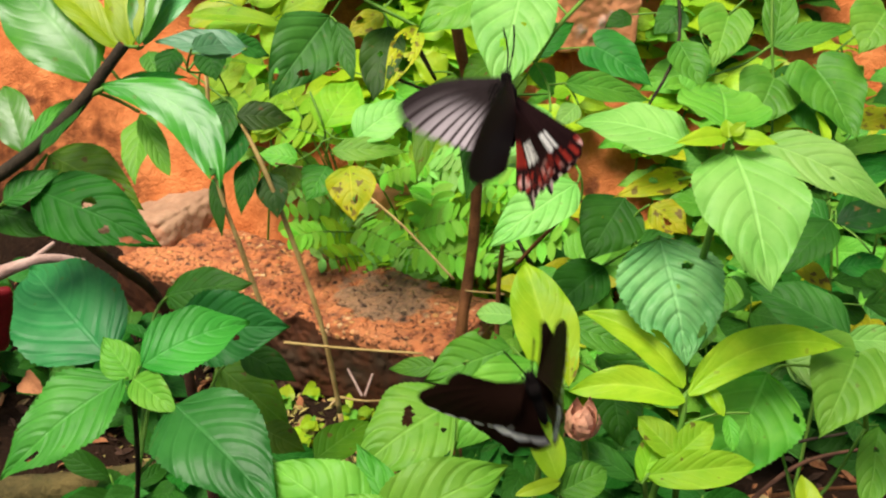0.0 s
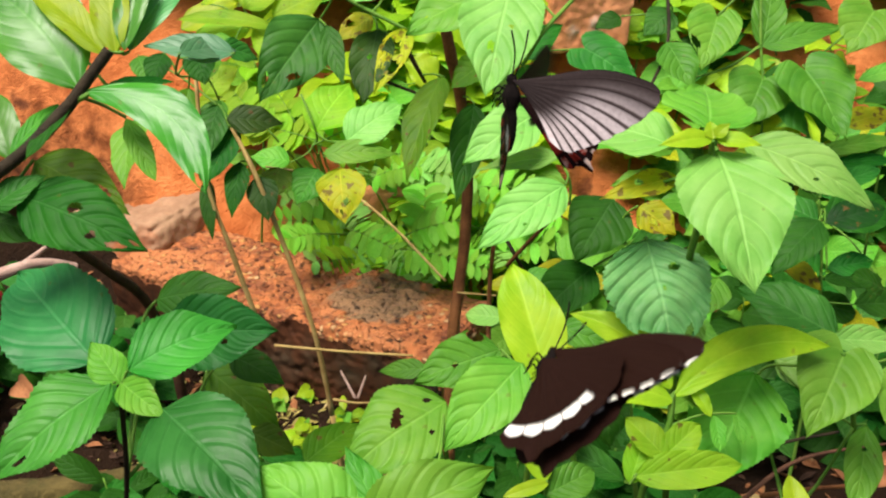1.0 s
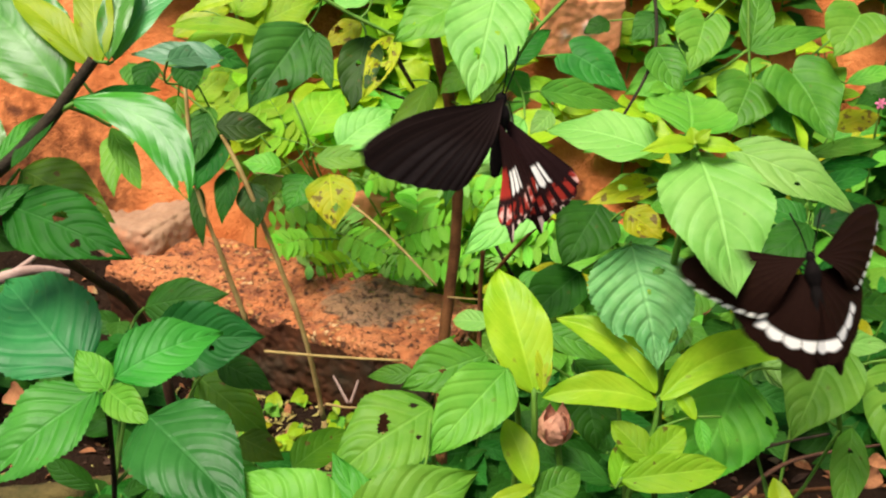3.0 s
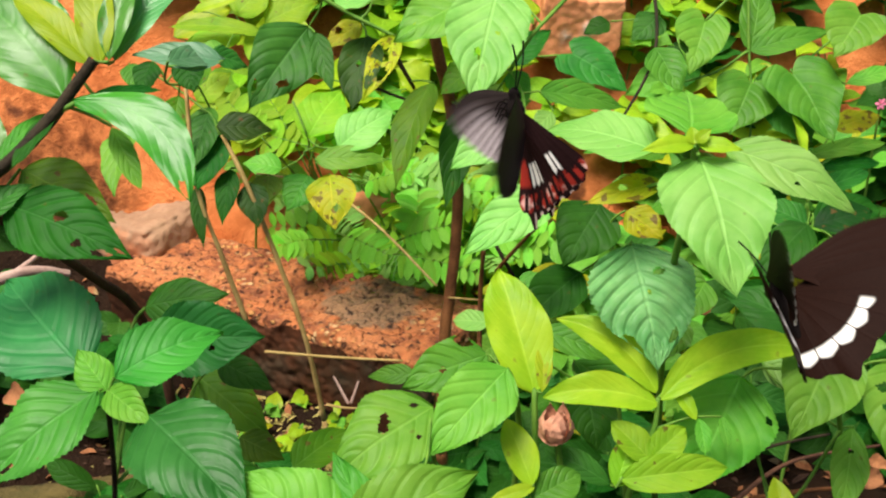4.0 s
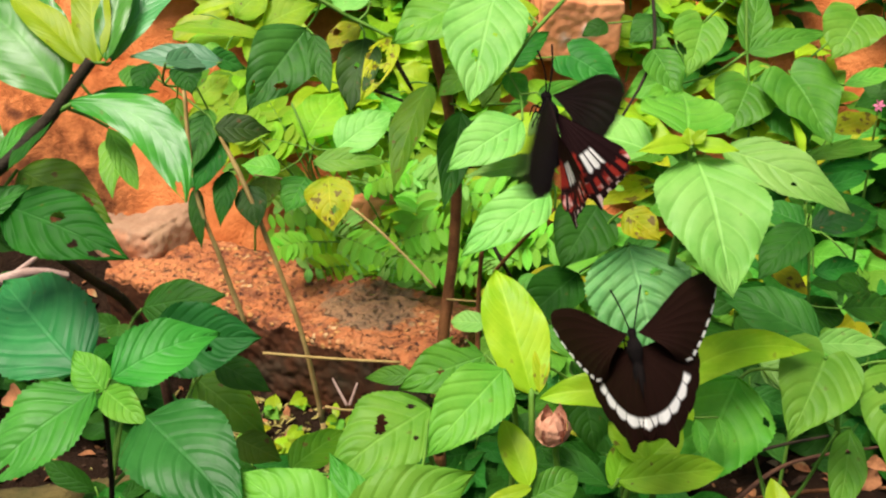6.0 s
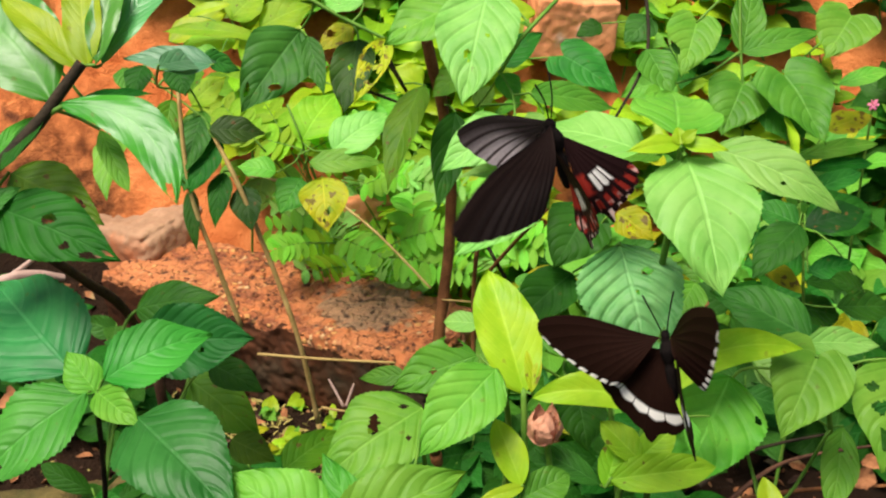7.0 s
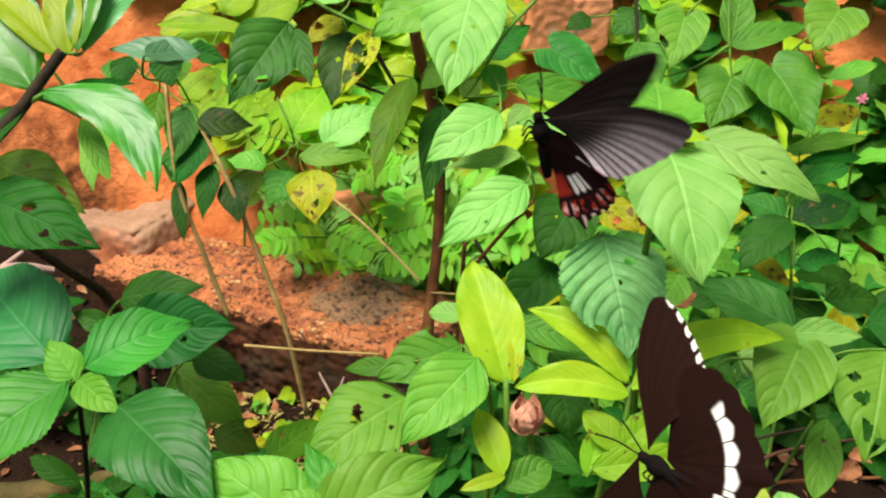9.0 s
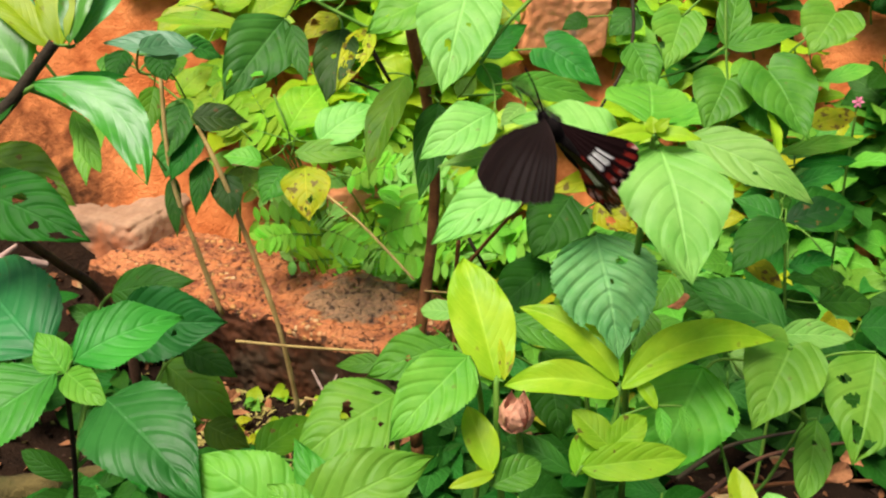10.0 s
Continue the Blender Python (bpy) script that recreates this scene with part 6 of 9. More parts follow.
def grow():
    rng = random.Random(11)
    far = ([], [], [], [])
    # shade: dark-coloured leaf kinds that fill gaps where mostly shade lies
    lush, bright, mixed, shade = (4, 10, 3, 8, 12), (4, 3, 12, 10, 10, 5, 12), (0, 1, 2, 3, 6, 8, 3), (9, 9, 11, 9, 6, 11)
    words = {lush: "low yellow-green wild plant on the red bank", bright: "small wild plant with bright green leaves", mixed: "wild plant with mixed green leaves", shade: "wild plant with leaves coloured dark in place of shade"}
    for x0, x1, y0, y1, n, kinds, size in (
            (-0.18, 0.08, 0.86, 0.95, 20, bright, 0.046), (-0.27, 0.04, 0.93, 1.06, 36, bright, 0.058),
            (0.06, 0.56, 0.73, 0.91, 60, mixed, 0.040), (0.10, 0.62, 0.91, 1.14, 60, bright, 0.044),
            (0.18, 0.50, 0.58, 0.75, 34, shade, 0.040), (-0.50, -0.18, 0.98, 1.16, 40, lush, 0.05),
            (-0.35, 0.15, 1.03, 1.25, 50, lush, 0.055), (0.00, 0.20, 0.62, 0.78, 22, mixed, 0.034),
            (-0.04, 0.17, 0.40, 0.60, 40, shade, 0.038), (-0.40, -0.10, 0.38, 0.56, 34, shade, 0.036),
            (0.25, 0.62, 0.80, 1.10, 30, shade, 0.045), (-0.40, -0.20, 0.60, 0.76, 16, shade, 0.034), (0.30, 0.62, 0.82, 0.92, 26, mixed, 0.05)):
        for _ in range(n):
            tall = rng.uniform(0.03, 0.10) * (0.6 if y1 < 0.61 else 1)
            if y0 >= 0.93:
                scatter(far, rng, rng.uniform(x0, x1), rng.uniform(y0, y1), tall, size, kinds, rng.randint(6, 10))
                continue
            weed(rng, rng.uniform(x0, x1), rng.uniform(y0, y1), tall, size, kinds, rng.randint(6, 10), words[kinds])
    for _ in range(420):
        a, r = rng.uniform(0, 6.283), 0.75 + 2.2 * rng.random() ** 1.5
        x, y = r * math.cos(a) * 1.2, 0.6 + r * math.sin(a)
        if y > 0.45 or abs(x) > 0.7:
            scatter(far, rng, x, y, rng.uniform(0.04, 0.12), rng.uniform(0.05, 0.08), rng.choice((lush, bright, mixed)), 7)
    me = mesh_of("undergrowth", far[0], far[1], LEAF_FRESH, far[2])
    for material in (LEAF_MID, LEAF_LIME, LEAF_DEEP, LEAF_SICK, LEAF_DARK, LEAF_YELLOW):
        me.materials.append(material)
    me.polygons.foreach_set("material_index", far[3])
    tagged(new("undergrowth", me), "dense bright green undergrowth covering the far bank", "undergrowth", kind="stuff")
    for _ in range(16):
        weed(rng, rng.gauss(-0.12, 0.05), rng.gauss(0.61, 0.03), 0.014, 0.012, lush, 5, "tiny seedling among leaf litter")
    for _ in range(13):
        feathery(rng, rng.uniform(-0.13, 0.05), rng.uniform(0.80, 0.87), rng.uniform(0.04, 0.08), 7)


grow()
frond_shrub(2, 0.0125, (-0.0952, 0.6653, 0.2030), (-0.1302, 0.7057, 0.2515), (-0.0930, 0.6597, 0.2064), (-0.0777, 0.6908, 0.2486), (-0.0845, 0.6357, 0.2162), (-0.0285, 0.6367, 0.2179), (-0.0923, 0.6385, 0.2234), (-0.0395, 0.6790, 0.2360), (-0.0922, 0.6648, 0.2191), (-0.1408, 0.6811, 0.2255), (-0.1203, 0.6647, 0.2192), (-0.1555, 0.6904, 0.2488))
frond_shrub(0, 0.015, (-0.0416, 0.7211, 0.1144), (0.0216, 0.6868, 0.1152), (-0.0370, 0.7245, 0.1228), (0.0138, 0.7059, 0.1454), (-0.0841, 0.7389, 0.1246), (-0.0408, 0.7082, 0.1172), (-0.1027, 0.7371, 0.1204), (-0.1328, 0.7223, 0.1189), (-0.0188, 0.7229, 0.1186), (-0.0182, 0.7523, 0.1567), (-0.0632, 0.7290, 0.1693), (-0.0196, 0.7086, 0.1873))


def make_litter():
    """Dry leaf bits and crumbs of earth on the soil."""
    rng = random.Random(5)
    for name, n, lo, hi, material, label in (
            ("leaf_litter", 1100, 0.003, 0.010, DRY, "dry brown leaf litter scattered over the soil"),
            ("pale_crumbs", 1000, 0.0018, 0.0055, CRUMB, "pale yellowish leaf crumbs on the soil"),
            ("soil_clods", 900, 0.002, 0.008, CLOD, "dark crumbs of earth on the soil")):
        verts, faces = [], []
        for _ in range(n):
            x, y = rng.uniform(-0.5, 0.5), rng.uniform(0.36, 0.82)
            if name == "pale_crumbs":
                x, y = rng.gauss(-0.14, 0.07), rng.gauss(0.58, 0.06)
            s = rng.uniform(lo, hi)
            m = Matrix.Translation((x, y, ground_height(x, y) + s * 0.25)) @ Euler((rng.uniform(-0.7, 0.7), rng.uniform(-0.7, 0.7), rng.uniform(0, 6.3))).to_matrix().to_4x4()
            k = len(verts)
            w = rng.uniform(0.3, 0.6)
            for px, py, pz in ((0, -1, 0), (w, -0.2, 0.2), (0.7 * w, 0.5, 0.25), (0, 1, 0), (-0.7 * w, 0.5, 0.25), (-w, -0.2, 0.2), (0, 0, -0.1)):
                verts.append(m @ Vector((px * s, py * s, pz * s)))
            faces += [(k + a, k + (a + 1) % 6, k + 6) for a in range(6)]
        ob = new(name, mesh_of(name, verts, faces, material, smooth=False))
        tagged(ob, label, "litter", kind="stuff")


make_litter()


# ---- butterflies ----
def wing_material(name, ground, streak=None, white=None, red=None, fringe=0.0, cells=7.0):
    """Wing scales: dark ground, darker veins, pale streaks between them, white patch or band, red crescents."""
    g = Graph(name, 0.6)
    uv = g.node("SeparateXYZ")
    g.put(uv.inputs[0], g.coords("UV"))
    across, out = uv.outputs[0], uv.outputs[1]
    cell = g.math("MULTIPLY", g.math("PINGPONG", g.math("MULTIPLY", across, cells), 0.5), 2.0)
    fine = g.noise(900.0, 3.0, g.coords())
    base = g.mix(fine, ground, tuple(c * 1.9 for c in ground))
    if streak:
        mask = g.math("MULTIPLY", g.ramp(cell, 0.08, 0.5), g.ramp(out, 0.40, 0.72))
        mask = g.math("MULTIPLY", mask, g.math("MULTIPLY", g.ramp(across, 0.08, 0.42), g.math("MULTIPLY_ADD", fine, 0.6, 0.5)))
        base = g.mix(mask, base, streak)
    if red:
        ragged = g.math("MULTIPLY_ADD", g.noise(420.0, 3.0, g.coords()), 0.16, -0.08)
        ring_out = g.math("ADD", out, ragged)
        ring = g.math("MULTIPLY", g.ramp(ring_out, 0.76, 0.80), g.ramp(ring_out, 0.90, 0.95, 1.0, 0.0))
        blush = g.mix(g.ramp(g.noise(260.0, 2.0, g.coords()), 0.50, 0.66), red, (0.70, 0.40, 0.34))
        patchy = g.ramp(g.noise(170.0, 2.0, g.coords()), 0.36, 0.5)
        base = g.mix(g.math("MULTIPLY", patchy, g.math("MULTIPLY", ring, g.ramp(g.math("ADD", cell, ragged), 0.38, 0.58))), base, blush)
        inner = g.math("MULTIPLY", g.ramp(g.math("ADD", across, ragged), 0.72, 0.80), g.math("MULTIPLY", g.ramp(out, 0.42, 0.5), g.ramp(out, 0.68, 0.74, 1.0, 0.0)))
        base = g.mix(inner, base, red)
        edge = g.math("MULTIPLY", g.ramp(out, 0.94, 0.97), g.ramp(g.math("ADD", cell, ragged), 0.45, 0.3))
        base = g.mix(edge, base, (0.75, 0.55, 0.48))
    if white:
        a0, a1, r0, r1, split = white
        band = g.math("MULTIPLY", g.ramp(across, a0, a0 + 0.04), g.ramp(across, a1 - 0.04, a1, 1.0, 0.0))
        reach = g.math("MULTIPLY_ADD", g.math("POWER", cell, 0.5), 0.06, r1 - 0.06)
        band = g.math("MULTIPLY", band, g.math("MULTIPLY", g.ramp(out, r0, r0 + 0.04), g.ramp(g.math("SUBTRACT", out, reach), -0.03, 0.01, 1.0, 0.0)))
        band = g.math("MULTIPLY", band, g.ramp(cell, split * 0.5, split))
        base = g.mix(band, base, (0.86, 0.84, 0.78))
    if fringe:
        inside = g.math("MULTIPLY_ADD", across, -0.09, 0.995)
        dots = g.math("MULTIPLY", g.ramp(g.math("SUBTRACT", out, inside), 0.0, 0.015), g.ramp(cell, 0.75, 0.5))
        dots = g.math("MULTIPLY", dots, g.math("MULTIPLY", g.ramp(across, 0.12, 0.25), g.ramp(across, 0.90, 0.95, 1.0, 0.0)))
        base = g.mix(dots, base, (0.8, 0.78, 0.7))
    g.put(g.bsdf.inputs["Base Color"], base)
    g.bsdf.inputs["Specular IOR Level"].default_value = 0.04
    g.bump(g.math("ADD", g.ramp(cell, 0.0, 0.2), g.math("MULTIPLY", fine, 0.4)), 0.3, 0.0003)
    return g.mat


FORE_RUN = ((0.0, 0.84), (0.04, 0.93), (0.085, 0.975), (0.13, 0.98), (0.19, 0.95), (0.30, 0.87), (0.44, 0.77), (0.60, 0.685), (0.74, 0.625), (0.86, 0.585), (0.93, 0.53), (1.0, 0.43))
HIND_RUN = ((0.0, 0.50), (0.10, 0.58), (0.25, 0.62), (0.45, 0.635), (0.62, 0.645), (0.69, 0.66), (0.73, 0.715), (0.765, 0.72), (0.80, 0.63), (0.90, 0.61), (1.0, 0.55))


def wing_mesh(which, side, size, material, under, fan):
    """A wing as a fan of rays from its root; size is the forewing's length, side -1 or 1."""
    run, bumps, (a0, a1, grow_by) = (FORE_RUN, 9, fan[0]) if which == "forewing" else (HIND_RUN, 7, fan[1])
    na, nr = 84, 12
    verts, uvs, faces = [], [], []
    for i in range(na + 1):
        s = i / na
        scallop = abs(math.sin(math.pi * bumps * s))
        r = size * grow_by * np.interp(s, *zip(*run)) * (1 - (0.03 if which == "hindwing" else 0.012) * (1 - scallop))
        for j in range(nr + 1):
            q = j / nr
            a = radians(a0 + (a1 - a0) * s + (6 * math.sin(math.pi * q) * (1 - s) if which == "forewing" else 0))
            z = size * (0.05 * math.sin(math.pi * q) * (0.4 + 0.6 * s) + 0.002 * q * math.cos(2 * math.pi * bumps * s))
            verts.append((side * math.cos(a) * r * q, math.sin(a) * r * q, z - (0.002 if which == "hindwing" else 0)))
            uvs.append((s, q * r / (0.64 * size * grow_by) if which == "hindwing" else q))
    for i in range(na):
        for j in range(nr):
            k = i * (nr + 1) + j
            quad = (k, k + 1, k + nr + 2, k + nr + 1)
            faces.append(quad if side > 0 else quad[::-1])
    half = len(verts)
    verts += [(x, y, z - 0.00025) for x, y, z in verts]
    uvs += uvs
    faces += [tuple(half + k for k in reversed(f)) for f in faces]
    me = mesh_of(which, verts, faces, material, uvs)
    me.materials.append(under)
    me.polygons.foreach_set("material_index", [0] * (len(faces) // 2) + [1] * (len(faces) // 2))
    return me


BODY_RUN = ((0.0, 0.0), (0.03, 0.05), (0.20, 0.085), (0.45, 0.09), (0.54, 0.07), (0.60, 0.10), (0.72, 0.13), (0.82, 0.09), (0.86, 0.055), (0.91, 0.075), (0.97, 0.06), (1.0, 0.0))
HINGE = {"forewing": (0.0016, 0.0040, 0.0014), "hindwing": (0.0016, -0.0010, 0.0010)}


def make_butterfly(label, size, fore, hind, under, body_material, fan):
    """A swallowtail: body, two feelers, legs, four wings on their hinges."""
    fly = new("butterfly")
    tagged(fly, label, "butterfly", "courting butterflies")
    parts = {}
    length = size * 0.54
    verts, faces, n = [], [], 12
    for i in range(31):
        s = i / 30
        r = max(0.0, float(np.interp(s, *zip(*BODY_RUN)))) * length
        ring = 1 + (0.06 * math.sin(s * 90) if s < 0.5 else 0)
        for k in range(n):
            a = 2 * math.pi * k / n
            verts.append((math.cos(a) * r * ring * 0.85, (s - 0.75) * length, math.sin(a) * r * ring - 0.12 * length * max(0, 0.5 - s) ** 2))
    for i in range(30):
        for k in range(n):
            a, b = i * n + k, i * n + (k + 1) % n
            faces.append((a, b, b + n, a + n))
    attach("body", mesh_of("body", verts, faces, body_material), fly, Matrix.Identity(4))
    for side in (-1, 1):
        tip = Vector((side * 0.20, 0.77, 0.10)) * length
        v, f = tube((Vector((side * 0.03, 0.22, 0.03)) * length, Vector((side * 0.11, 0.51, 0.10)) * length, tip), 0.00022, 0.0003, body_material, sides=5)
        attach("antenna", mesh_of("antenna", v, f, body_material), fly, Matrix.Identity(4))
        for y in (0.05, -0.03, -0.11):
            v, f = tube((Vector((side * 0.05, y, -0.08)) * length, Vector((side * 0.09, y + 0.04, -0.15)) * length, Vector((side * 0.06, y - 0.08, -0.24)) * length), 0.0003, 0.0002, body_material, sides=5)
            attach("leg", mesh_of("leg", v, f, body_material), fly, Matrix.Identity(4))
        for which, material in (("forewing", fore), ("hindwing", hind)):
            wing = new(which, wing_mesh(which, side, size, material, under if which == "forewing" else material, fan))
            wing.parent = fly
            x, y, z = HINGE[which]
            wing.matrix_basis = Matrix.Translation((side * x, y, z))
            parts[("left_" if side < 0 else "right_") + which] = wing
    return fly, parts


def wing_pose(which, flap, sweep):
    """A wing raised by flap degrees from level and swung forwards by sweep degrees."""
    side = -1 if which.startswith("left") else 1
    x, y, z = HINGE[which.split("_")[1]]
    return Matrix.Translation((side * x, y, z)) @ Matrix.Rotation(radians(-side * flap), 4, "Y") @ Matrix.Rotation(radians(side * sweep), 4, "Z")


BODY_BLACK = rough_material("body_black", (0.004, 0.003, 0.003), (0.010, 0.007, 0.006), (0.10, 0.09, 0.08), 400.0, 0.9, 0.4, 0.001, -0.7)
BODY_BLACK.node_tree.nodes["Principled BSDF"].inputs["Specular IOR Level"].default_value = 0.08
MALE_FORE = wing_material("male_forewing", (0.0105, 0.0042, 0.0028), fringe=1.0, cells=9.0)
MALE_HIND = wing_material("male_hindwing", (0.0100, 0.0040, 0.0027), white=(0.33, 1.05, 0.67, 0.825, 0.08), cells=7.0)
FEMALE_FORE = wing_material("female_forewing", (0.012, 0.007, 0.006), streak=(0.04, 0.030, 0.028), cells=11.0)
FEMALE_UNDER = wing_material("female_forewing_underside", (0.03, 0.022, 0.022), streak=(0.58, 0.50, 0.52), cells=11.0)
FEMALE_HIND = wing_material("female_hindwing", (0.012, 0.005, 0.005), white=(0.34, 0.70, 0.48, 0.73, 0.30), red=(0.33, 0.030, 0.020), cells=7.0)
male, male_parts = make_butterfly("dark brown swallowtail butterfly with a white band, in flight", 0.0435, MALE_FORE, MALE_HIND, MALE_FORE, BODY_BLACK, ((16, -44, 1.0), (8, -98, 1.08)))
female, female_parts = make_butterfly("black swallowtail butterfly with red and white hindwing patches, hovering", 0.0432, FEMALE_FORE, FEMALE_HIND, FEMALE_UNDER, BODY_BLACK, ((19, -37, 1.09), (-46, -93, 1.10)))


